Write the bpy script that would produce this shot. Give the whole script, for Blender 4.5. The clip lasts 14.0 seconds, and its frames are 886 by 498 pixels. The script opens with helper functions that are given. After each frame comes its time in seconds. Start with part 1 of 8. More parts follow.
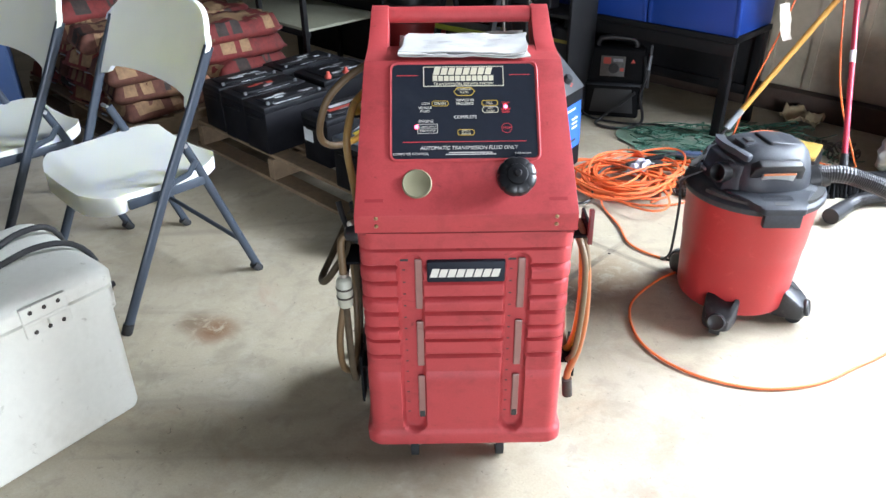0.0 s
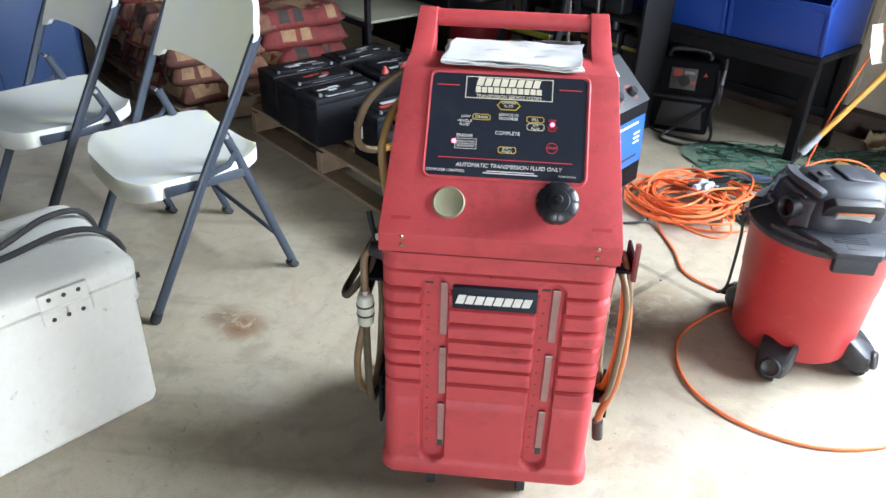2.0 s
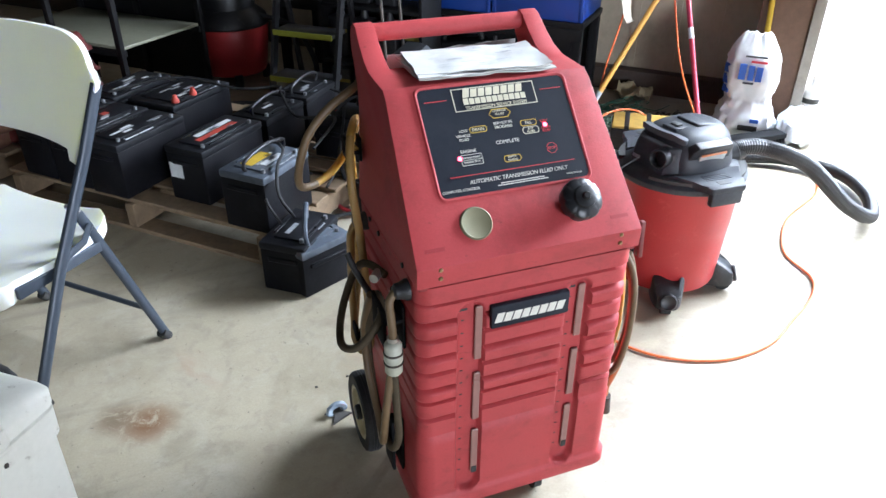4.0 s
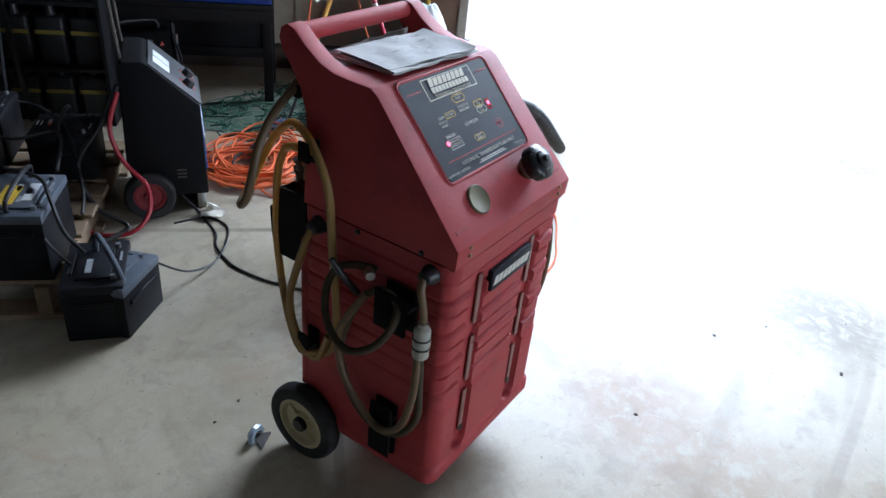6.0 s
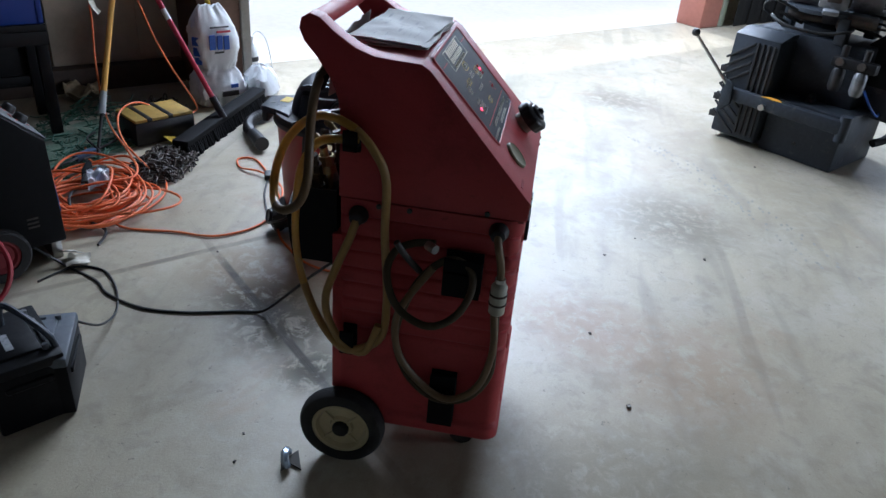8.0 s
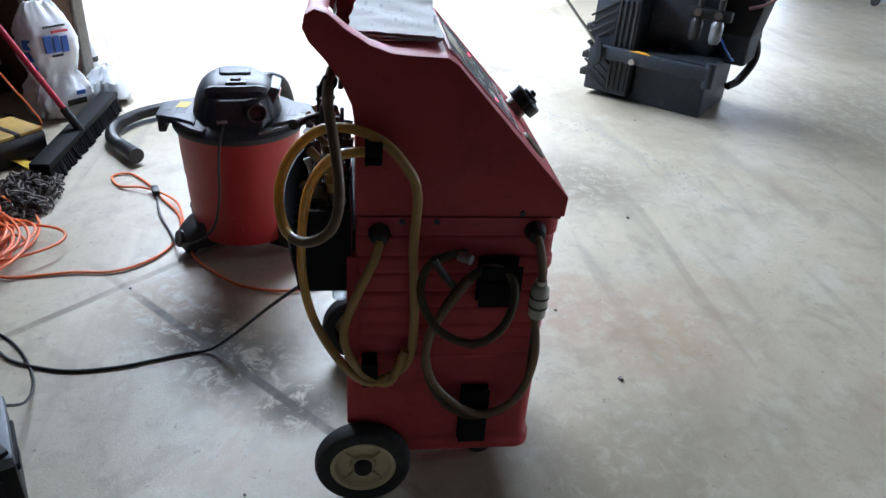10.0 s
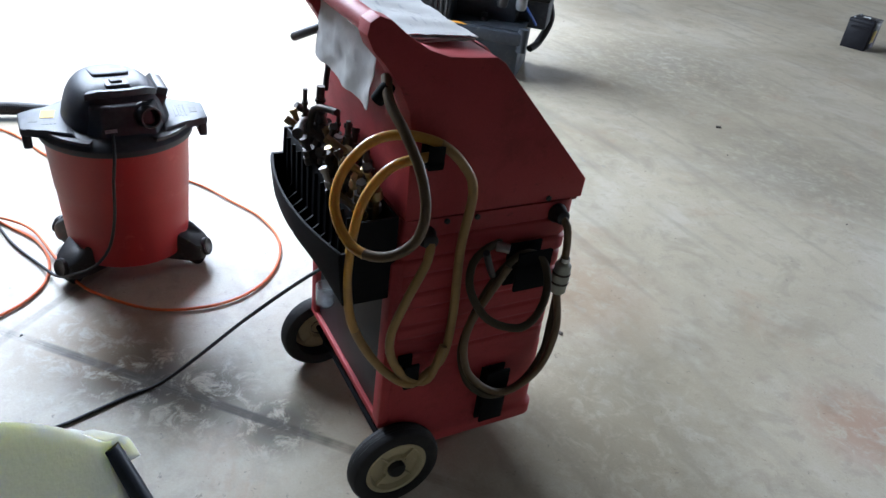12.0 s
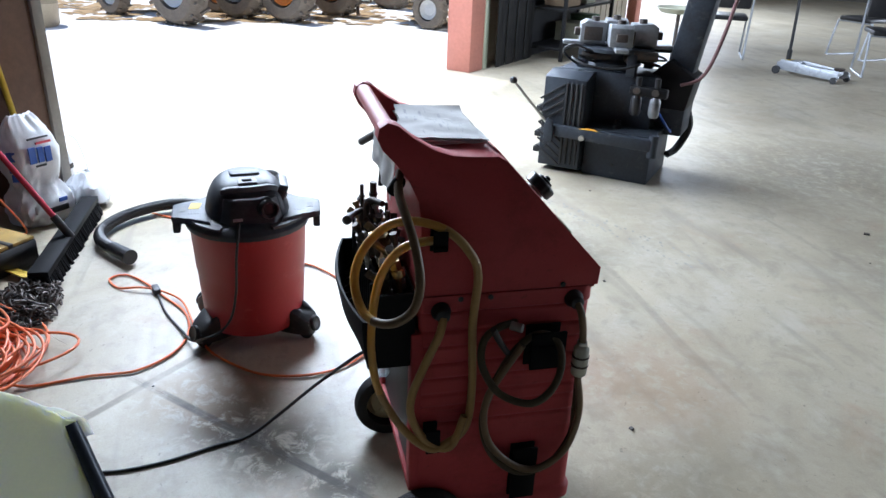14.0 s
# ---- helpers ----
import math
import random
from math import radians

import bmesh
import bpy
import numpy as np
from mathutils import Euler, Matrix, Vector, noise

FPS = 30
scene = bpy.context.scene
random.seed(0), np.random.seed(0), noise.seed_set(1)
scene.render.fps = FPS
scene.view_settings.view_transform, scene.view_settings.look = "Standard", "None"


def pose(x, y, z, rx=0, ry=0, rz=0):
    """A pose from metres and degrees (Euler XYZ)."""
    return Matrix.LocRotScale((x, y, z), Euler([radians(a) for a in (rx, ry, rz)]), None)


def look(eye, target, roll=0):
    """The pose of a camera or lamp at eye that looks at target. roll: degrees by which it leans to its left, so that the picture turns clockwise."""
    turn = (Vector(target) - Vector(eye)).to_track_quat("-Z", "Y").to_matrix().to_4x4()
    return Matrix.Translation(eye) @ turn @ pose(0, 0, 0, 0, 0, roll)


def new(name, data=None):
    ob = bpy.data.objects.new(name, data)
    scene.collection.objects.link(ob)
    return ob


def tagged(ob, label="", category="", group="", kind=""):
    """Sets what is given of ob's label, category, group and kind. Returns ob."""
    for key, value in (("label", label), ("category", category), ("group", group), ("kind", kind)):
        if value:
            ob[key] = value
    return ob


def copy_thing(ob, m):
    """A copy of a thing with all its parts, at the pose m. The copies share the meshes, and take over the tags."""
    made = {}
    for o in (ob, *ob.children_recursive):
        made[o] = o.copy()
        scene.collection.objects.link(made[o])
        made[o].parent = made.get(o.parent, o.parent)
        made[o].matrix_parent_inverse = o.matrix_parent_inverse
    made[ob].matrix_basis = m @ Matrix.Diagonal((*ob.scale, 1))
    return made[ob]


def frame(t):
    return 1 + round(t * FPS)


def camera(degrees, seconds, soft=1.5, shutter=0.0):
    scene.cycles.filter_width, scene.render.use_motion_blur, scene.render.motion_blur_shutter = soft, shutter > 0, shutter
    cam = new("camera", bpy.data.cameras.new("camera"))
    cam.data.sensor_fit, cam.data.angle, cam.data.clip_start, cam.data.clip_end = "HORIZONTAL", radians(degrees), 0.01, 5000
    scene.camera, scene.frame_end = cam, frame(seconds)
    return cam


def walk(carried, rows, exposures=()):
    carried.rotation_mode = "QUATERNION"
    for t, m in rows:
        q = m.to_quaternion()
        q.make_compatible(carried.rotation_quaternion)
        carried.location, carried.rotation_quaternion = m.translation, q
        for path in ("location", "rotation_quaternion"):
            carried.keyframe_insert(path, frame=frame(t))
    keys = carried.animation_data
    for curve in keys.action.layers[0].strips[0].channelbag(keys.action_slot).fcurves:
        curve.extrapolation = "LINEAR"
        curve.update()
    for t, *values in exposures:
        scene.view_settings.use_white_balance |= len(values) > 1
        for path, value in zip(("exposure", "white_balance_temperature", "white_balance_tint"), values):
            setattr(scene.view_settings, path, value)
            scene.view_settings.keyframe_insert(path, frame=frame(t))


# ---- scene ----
cam = camera(62.8, 14.0)
PATH = [
    (0, (-0.062, -1.312, 1.434), (-0.044, 0.415, 0.426), -0.5),
    (0.5, (-0.054, -1.313, 1.442), (-0.041, 0.432, 0.464), 0.9),
    (1, (-0.033, -1.266, 1.439), (-0.047, 0.469, 0.442), 1.4),
    (1.5, (0.002, -1.206, 1.434), (-0.011, 0.53, 0.44), 2.6),
    (2, (-0.012, -1.185, 1.428), (-0.147, 0.528, 0.405), 1.6),
    (2.5, (-0.118, -1.198, 1.433), (-0.081, 0.515, 0.401), 2.4),
    (3, (-0.283, -1.226, 1.445), (-0.06, 0.485, 0.432), 1.0),
    (3.5, (-0.399, -1.16, 1.437), (-0.011, 0.519, 0.424), 1.2),
    (3.7, (-0.459, -1.101, 1.433), (0.014, 0.553, 0.413), 0.8),
    (5.8, (-1.173, -0.628, 1.454), (0.213, 0.38, 0.422), 5.2),
    (6, (-1.22, -0.593, 1.45), (0.234, 0.316, 0.42), 6.2),
    (6.5, (-1.439, -0.494, 1.461), (0.174, 0.174, 0.486), 6.0),
    (7, (-1.571, -0.366, 1.442), (0.109, 0.165, 0.497), 5.0),
    (7.5, (-1.562, -0.148, 1.395), (0.143, 0.265, 0.434), 1.0),
    (8, (-1.55, -0.005, 1.369), (0.181, 0.21, 0.391), 5.0),
    (8.2, (-1.558, 0.074, 1.368), (0.181, 0.187, 0.385), 5.7),
    (10.3, (-1.369, 0.469, 1.337), (0.311, 0.099, 0.316), 5.6),
    (10.5, (-1.35, 0.539, 1.339), (0.301, 0.06, 0.317), 6.8),
    (11, (-1.327, 0.737, 1.348), (0.251, 0.054, 0.326), 4.8),
    (11.5, (-1.272, 0.848, 1.338), (0.236, 0.038, 0.304), 6.9),
    (12, (-1.24, 0.906, 1.352), (0.228, 0.027, 0.317), 7.7),
    (12.5, (-1.242, 0.936, 1.35), (0.241, 0.069, 0.326), 7.9),
    (13, (-1.251, 0.927, 1.351), (0.25, 0.06, 0.352), 8.0),
    (13.5, (-1.354, 0.864, 1.389), (0.295, 0.185, 0.484), 3.9),
    (14, (-1.516, 0.661, 1.414), (0.255, 0.223, 0.593), 2.4),
]
EXPOSURES = [(0, 1.05, 5850, 10), (2.0, 1.05, 5850, 10), (3.7, 1.05, 5750, 10), (5.8, 0.02, 5450, 11), (7.0, -0.42, 5400, 11), (8.2, -0.66, 5400, 11), (10.3, -0.06, 5500, 11), (12, 0.13, 5560, 11), (13.2, 0.15, 5530, 11), (14, -0.02, 5550, 11)]
walk(cam, [(t, look(eye, target, roll)) for t, eye, target, roll in PATH], EXPOSURES)

# ---- world and light ----
RH = math.sqrt(0.5)


def B(u, v, z=0.0, deg=0.0):
    """A pose on the building's own axes: u along the door wall, v towards it."""
    return pose(RH * (u + v), RH * (v - u), z, 0, 0, deg - 45)


SUN_DIR = Vector((0.20, 0.16, 0.966)).normalized()
world = bpy.data.worlds.new("world")
scene.world = world
world.use_nodes = True
wn = world.node_tree.nodes
sky = wn.new("ShaderNodeTexSky")
sky.sky_type = "NISHITA"
sky.sun_disc = False
sky.sun_elevation = math.asin(SUN_DIR.z)
sky.sun_rotation = math.atan2(SUN_DIR.x, SUN_DIR.y)
world.node_tree.links.new(sky.outputs[0], wn["Background"].inputs[0])
wn["Background"].inputs[1].default_value = 0.15
sun = new("sun", bpy.data.lights.new("sun", "SUN"))
sun.data.energy, sun.data.angle, sun.data.color = 5.0, radians(0.5), (1.0, 0.95, 0.88)
sun.matrix_world = look((0, 0, 30), Vector((0, 0, 30)) - SUN_DIR)


def opening_light(name, m, w, h, watts, color):
    lamp = new(name, bpy.data.lights.new(name, "AREA"))
    lamp.data.shape, lamp.data.size, lamp.data.size_y = "RECTANGLE", w, h
    lamp.data.energy, lamp.data.color = watts, color
    lamp.matrix_world = m
    return lamp


# sky light through the two bay doors and the open bay behind
opening_light("door_sky_light", B(2.8, 3.25, 2.45) @ pose(0, 0, 0, -62, 0, 0), 4.4, 1.2, 600, (0.93, 0.97, 1.0))
opening_light("second_door_sky_light", B(12.75, 3.25, 2.2) @ pose(0, 0, 0, -62, 0, 0), 4.4, 1.6, 330, (0.95, 0.98, 1.0))
opening_light("south_bay_sky_light", B(12.0, -8.8, 1.8) @ pose(0, 0, 0, 84, 0, 25), 4.6, 2.6, 860, (0.96, 0.98, 1.0))

# ---- materials ----
MATS = {}


def mat(name, col, rough=0.5, metal=0.0, var=0.12, scale=30.0, big=3.0, bump=0.15, dirt=None, dirt_amt=0.0, emit=None, emit_strength=0.0, coat=0.0, trans=0.0, dirt_scale=5.0, streak=1.0):
    """A surface with grain, large-scale variation, optional dirt patches and fine relief."""
    m = bpy.data.materials.new(name)
    m.use_nodes = True
    nt = m.node_tree
    N, L = nt.nodes, nt.links
    p = N["Principled BSDF"]
    tc = N.new("ShaderNodeTexCoord")
    mp = N.new("ShaderNodeMapping")
    mp.inputs["Scale"].default_value = (1, 1, streak)
    L.new(tc.outputs["Object"], mp.inputs[0])

    def nz(s, d, r=0.6):
        n = N.new("ShaderNodeTexNoise")
        n.inputs["Scale"].default_value, n.inputs["Detail"].default_value, n.inputs["Roughness"].default_value = s, d, r
        L.new(mp.outputs[0], n.inputs["Vector"])
        return n

    fine, large = nz(scale, 4), nz(big, 5)
    add = N.new("ShaderNodeMath")
    add.operation = "ADD"
    L.new(fine.outputs[0], add.inputs[0])
    L.new(large.outputs[0], add.inputs[1])
    rm = N.new("ShaderNodeMapRange")
    rm.inputs["From Min"].default_value, rm.inputs["From Max"].default_value = 0.6, 1.4
    rm.inputs["To Min"].default_value, rm.inputs["To Max"].default_value = 1 - var, 1 + var
    L.new(add.outputs[0], rm.inputs["Value"])
    mul = N.new("ShaderNodeVectorMath")
    mul.operation = "SCALE"
    mul.inputs[0].default_value = col[:3]
    L.new(rm.outputs[0], mul.inputs["Scale"])
    out = mul.outputs[0]
    if dirt:
        dn = nz(dirt_scale, 8, 0.7)
        dr = N.new("ShaderNodeMapRange")
        dr.inputs["From Min"].default_value, dr.inputs["From Max"].default_value = 0.52, 0.72
        dr.inputs["To Max"].default_value = dirt_amt
        L.new(dn.outputs[0], dr.inputs["Value"])
        mx = N.new("ShaderNodeMix")
        mx.data_type = "RGBA"
        L.new(dr.outputs[0], mx.inputs[0])
        L.new(out, mx.inputs[6])
        mx.inputs[7].default_value = (*dirt, 1)
        out = mx.outputs[2]
    L.new(out, p.inputs["Base Color"])
    rr = N.new("ShaderNodeMapRange")
    rr.inputs["To Min"].default_value, rr.inputs["To Max"].default_value = max(0.02, rough - 0.12), min(1, rough + 0.12)
    L.new(large.outputs[0], rr.inputs["Value"])
    L.new(rr.outputs[0], p.inputs["Roughness"])
    p.inputs["Metallic"].default_value = metal
    p.inputs["Coat Weight"].default_value = coat
    p.inputs["Transmission Weight"].default_value = trans
    if bump:
        b = N.new("ShaderNodeBump")
        b.inputs["Strength"].default_value, b.inputs["Distance"].default_value = bump, 0.003
        L.new(fine.outputs[0], b.inputs["Height"])
        L.new(b.outputs[0], p.inputs["Normal"])
    if emit:
        p.inputs["Emission Color"].default_value = (*emit, 1)
        p.inputs["Emission Strength"].default_value = emit_strength
    MATS[name] = m
    return m


RED = mat("red_rotomoulded_plastic", (0.41, 0.053, 0.057), 0.55, var=0.10, scale=220, big=4, bump=0.12, dirt=(0.15, 0.022, 0.024), dirt_amt=0.55, dirt_scale=7)
RED2 = mat("red_drum_plastic", (0.355, 0.030, 0.031), 0.42, var=0.06, scale=150, bump=0.08, dirt=(0.3, 0.03, 0.02), dirt_amt=0.3)
BLACK = mat("black_plastic", (0.013, 0.013, 0.015), 0.45, var=0.25, scale=120, bump=0.1, dirt=(0.055, 0.052, 0.05), dirt_amt=0.3)
DUSTY = mat("dusty_dark_plastic", (0.026, 0.029, 0.036), 0.5, var=0.25, scale=90, bump=0.12, dirt=(0.10, 0.10, 0.10), dirt_amt=0.45)
RUBBER = mat("black_rubber", (0.016, 0.016, 0.017), 0.75, var=0.3, scale=100, bump=0.2, dirt=(0.09, 0.085, 0.075), dirt_amt=0.4)
CREAM = mat("cream_rim_plastic", (0.52, 0.45, 0.27), 0.5, dirt=(0.3, 0.24, 0.12), dirt_amt=0.5, dirt_scale=14)
PANEL = mat("panel_film", (0.012, 0.015, 0.024), 0.55, var=0.15, scale=60, bump=0.03, dirt=(0.035, 0.038, 0.045), dirt_amt=0.4)
PRINT_W = mat("white_print", (0.66, 0.64, 0.58), 0.5, var=0.1, bump=0)
PRINT_C = mat("cream_print", (0.62, 0.58, 0.44), 0.5, var=0.1, bump=0)
PRINT_Y = mat("yellow_print", (0.62, 0.42, 0.05), 0.5, var=0.1, bump=0)
PRINT_R = mat("red_print", (0.55, 0.04, 0.05), 0.5, var=0.1, bump=0)
PRINT_K = mat("black_print", (0.03, 0.03, 0.03), 0.6, bump=0)
PRINT_B = mat("blue_print", (0.03, 0.10, 0.42), 0.5, bump=0)
LED = mat("red_led", (0.8, 0.02, 0.05), 0.3, bump=0, emit=(1.0, 0.05, 0.10), emit_strength=9)
SIGHT = mat("clouded_sight_glass", (0.30, 0.155, 0.135), 0.3, var=0.2, scale=40, bump=0.05)
STEEL = mat("bare_steel", (0.42, 0.41, 0.39), 0.38, metal=0.9, var=0.2, scale=80, dirt=(0.18, 0.13, 0.09), dirt_amt=0.4)
BRASS = mat("worn_brass", (0.30, 0.22, 0.11), 0.35, metal=0.9, var=0.25, scale=70, dirt=(0.1, 0.08, 0.06), dirt_amt=0.5)
# HOSE is raised to bright amber for door light coming through the loops.
HOSE = mat("amber_hose", (0.50, 0.285, 0.060), 0.35, var=0.15, scale=60, bump=0.05, coat=0.2)
HOSE_D = mat("brown_hose", (0.135, 0.086, 0.040), 0.5, var=0.25, scale=50, bump=0.05)
HOSE_M = mat("dulled_amber_hose", (0.33, 0.20, 0.062), 0.45, var=0.2, scale=55, bump=0.05)
HOSE_G = mat("smoky_hose", (0.072, 0.056, 0.036), 0.6, var=0.3, scale=50, bump=0.05)
CORD_O = mat("orange_cord", (0.72, 0.15, 0.035), 0.5, var=0.15, scale=60, bump=0.05, dirt=(0.25, 0.09, 0.04), dirt_amt=0.35, dirt_scale=9)
CORD_K = mat("black_cable", (0.015, 0.015, 0.016), 0.5, var=0.2, bump=0.05)
PAPER = mat("crumpled_paper", (0.54, 0.535, 0.515), 0.85, var=0.10, scale=40, bump=0.2, dirt=(0.45, 0.44, 0.42), dirt_amt=0.25, dirt_scale=22)
OFFWHITE = mat("off_white_moulded_plastic", (0.76, 0.775, 0.715), 0.5, var=0.05, scale=300, big=6, bump=0.15)
for plastic, weight in ((OFFWHITE, 0.5), (HOSE, 0.45)):
    bsdf = plastic.node_tree.nodes["Principled BSDF"]
    bsdf.inputs["Subsurface Weight"].default_value = weight
    bsdf.inputs["Subsurface Radius"].default_value = (1.0, 0.95, 0.5)
    bsdf.inputs["Subsurface Scale"].default_value = 0.03


def scuffs(m, size, lo, hi, col, amt, stretch=(1, 1, 1)):
    """Adds one more layer of broken marks to a surface."""
    N, L = m.node_tree.nodes, m.node_tree.links
    p = N["Principled BSDF"]
    prev = p.inputs["Base Color"].links[0].from_socket
    tc, mp, n, r, mx = N.new("ShaderNodeTexCoord"), N.new("ShaderNodeMapping"), N.new("ShaderNodeTexNoise"), N.new("ShaderNodeMapRange"), N.new("ShaderNodeMix")
    mp.inputs["Scale"].default_value = stretch
    L.new(tc.outputs["Object"], mp.inputs[0])
    L.new(mp.outputs[0], n.inputs["Vector"])
    n.inputs["Scale"].default_value, n.inputs["Detail"].default_value, n.inputs["Roughness"].default_value, n.inputs["Distortion"].default_value = size, 7, 0.7, 0.5
    for k, x in zip(("From Min", "From Max", "To Min", "To Max"), (lo, hi, 0.0, amt)):
        r.inputs[k].default_value = x
    L.new(n.outputs[0], r.inputs["Value"])
    mx.data_type = "RGBA"
    L.new(r.outputs[0], mx.inputs[0])
    L.new(prev, mx.inputs[6])
    mx.inputs[7].default_value = (*col, 1)
    L.new(mx.outputs[2], p.inputs["Base Color"])


scuffs(RED, 9, 0.58, 0.72, (0.10, 0.025, 0.026), 0.42, (1, 1, 2))
scuffs(RED, 34, 0.63, 0.71, (0.06, 0.022, 0.022), 0.5, (1, 1, 1.6))
scuffs(RED, 6, 0.52, 0.72, (0.17, 0.025, 0.026), 0.36, (0.8, 0.8, 2))
scuffs(RED, 3, 0.50, 0.75, (0.46, 0.045, 0.048), 0.4)
scuffs(RED2, 20, 0.60, 0.70, (0.55, 0.10, 0.08), 0.35)
scuffs(BLACK, 35, 0.58, 0.70, (0.10, 0.095, 0.09), 0.4)
TUBE = mat("grey_blue_tube_paint", (0.037, 0.047, 0.064), 0.4, metal=0.2, var=0.1, scale=120, bump=0.05)
COOLER = mat("white_cooler_shell", (0.72, 0.712, 0.64), 0.5, var=0.05, scale=60, bump=0.08, dirt=(0.50, 0.47, 0.38), dirt_amt=0.35, dirt_scale=7)
scuffs(COOLER, 28, 0.63, 0.70, (0.28, 0.25, 0.19), 0.6)
BATT = mat("battery_case", (0.007, 0.007, 0.009), 0.5, var=0.3, scale=90, bump=0.15, dirt=(0.028, 0.029, 0.032), dirt_amt=0.3, dirt_scale=9)
BATT_TOP = mat("dusty_battery_lid", (0.009, 0.0095, 0.012), 0.55, var=0.3, scale=60, bump=0.15, dirt=(0.045, 0.045, 0.05), dirt_amt=0.4, dirt_scale=12)
LABEL_W = mat("pale_sticker", (0.68, 0.70, 0.72), 0.5, var=0.2, scale=60, bump=0)
LABEL_D = mat("scuffed_sticker", (0.30, 0.31, 0.33), 0.5, var=0.35, scale=60, bump=0, dirt=(0.05, 0.05, 0.055), dirt_amt=0.9, dirt_scale=40)
LABEL_R = mat("red_sticker", (0.45, 0.06, 0.04), 0.5, var=0.2, scale=60, bump=0)
LABEL_Y = mat("yellow_sticker", (0.56, 0.38, 0.045), 0.5, var=0.15, scale=60, bump=0)
LABEL_B = mat("blue_panel", (0.03, 0.11, 0.40), 0.45, var=0.15, scale=40, bump=0)
WOOD = mat("weathered_pallet_wood", (0.215, 0.15, 0.09), 0.8, var=0.3, scale=40, big=9, bump=0.4, dirt=(0.1, 0.075, 0.05), dirt_amt=0.5)
POST = mat("brown_stained_timber", (0.125, 0.066, 0.038), 0.7, var=0.25, scale=30, big=6, bump=0.3, dirt=(0.07, 0.04, 0.03), dirt_amt=0.4)
SILL = mat("dark_stained_sill", (0.055, 0.036, 0.026), 0.75, var=0.3, scale=30, big=6, bump=0.3)
TAG = mat("yellowed_paper", (0.46, 0.43, 0.36), 0.85, var=0.12, scale=40, bump=0.2)
DIM_Y = mat("dim_yellow_label", (0.22, 0.17, 0.03), 0.6, var=0.3, scale=60, bump=0)
HANDLE_Y = mat("yellow_handle_wood", (0.60, 0.32, 0.06), 0.5, var=0.12, scale=40, bump=0.1)
HANDLE_R = mat("red_enamelled_tube", (0.42, 0.03, 0.06), 0.35, var=0.1, bump=0.05)
BIN = mat("blue_bin_plastic", (0.014, 0.050, 0.28), 0.42, var=0.08, scale=150, bump=0.08)
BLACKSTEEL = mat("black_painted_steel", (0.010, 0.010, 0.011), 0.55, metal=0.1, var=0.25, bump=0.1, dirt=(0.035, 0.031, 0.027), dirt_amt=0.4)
CHANGER = mat("grey_blue_machine_enamel", (0.040, 0.047, 0.058), 0.5, metal=0.15, var=0.25, scale=60, bump=0.1, dirt=(0.022, 0.019, 0.017), dirt_amt=0.75, dirt_scale=5)
NET = mat("green_net_twine", (0.05, 0.14, 0.095), 0.7, var=0.3, scale=60, bump=0.1)
CHAIN = mat("rusty_chain_steel", (0.075, 0.065, 0.058), 0.55, metal=0.6, var=0.35, scale=80, dirt=(0.13, 0.07, 0.04), dirt_amt=0.5, dirt_scale=30)
BAG_R = mat("red_paper_sack", (0.15, 0.020, 0.018), 0.8, var=0.4, scale=34, bump=0.4, dirt=(0.035, 0.020, 0.017), dirt_amt=0.9, dirt_scale=6)
BAG_T = mat("tan_paper_sack", (0.11, 0.040, 0.026), 0.85, var=0.4, scale=34, bump=0.4, dirt=(0.22, 0.13, 0.065), dirt_amt=1.0, dirt_scale=4.5)
BAG_P = mat("faded_tan_sack_print", (0.27, 0.165, 0.085), 0.85, var=0.4, scale=34, bump=0.3, dirt=(0.10, 0.05, 0.035), dirt_amt=0.9, dirt_scale=9)
BAG_K = mat("dark_sack_print", (0.035, 0.026, 0.022), 0.85, var=0.4, scale=34, bump=0.3, dirt=(0.10, 0.05, 0.035), dirt_amt=0.7, dirt_scale=9)
BAG_W = mat("white_poly_sack", (0.70, 0.71, 0.72), 0.4, var=0.06, scale=30, bump=0.25)
# SHEET_IN and CEIL are darkened to weaken bounce light in the room.
SHEET_IN = mat("low_bounce_wall_sheet", (0.075, 0.066, 0.054), 0.6, var=0.12, scale=20, bump=0.1)
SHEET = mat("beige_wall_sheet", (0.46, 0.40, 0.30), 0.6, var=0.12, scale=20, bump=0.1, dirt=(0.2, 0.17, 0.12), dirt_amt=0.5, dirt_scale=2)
CEIL = mat("low_bounce_roof_lining", (0.062, 0.060, 0.057), 0.7, var=0.08, scale=12, bump=0.1)
PINK = mat("faded_red_door_post", (0.42, 0.165, 0.12), 0.65, var=0.15, scale=30, bump=0.1, dirt=(0.4, 0.2, 0.15), dirt_amt=0.4)
TRIMW = mat("pale_green_trim", (0.42, 0.47, 0.38), 0.5, var=0.1, bump=0.05)
CAPK = mat("glossy_black_knob", (0.008, 0.008, 0.010), 0.35, var=0.2, bump=0.05)
BRACK = mat("matt_black_bracket", (0.007, 0.007, 0.008), 0.8, var=0.3, bump=0.1)
GREYALU = mat("greasy_alloy", (0.25, 0.26, 0.275), 0.45, metal=0.5, var=0.3, bump=0.15, dirt=(0.05, 0.05, 0.05), dirt_amt=0.8, dirt_scale=12)
TRAYK = mat("sooty_tray_plastic", (0.006, 0.006, 0.007), 0.7, var=0.3, scale=60, bump=0.1)
ALU = mat("scuffed_light_alloy", (0.36, 0.38, 0.41), 0.45, metal=0.4, var=0.2, bump=0.1, dirt=(0.10, 0.10, 0.10), dirt_amt=0.6, dirt_scale=12)
scuffs(CHANGER, 14, 0.58, 0.70, (0.15, 0.145, 0.135), 0.4)
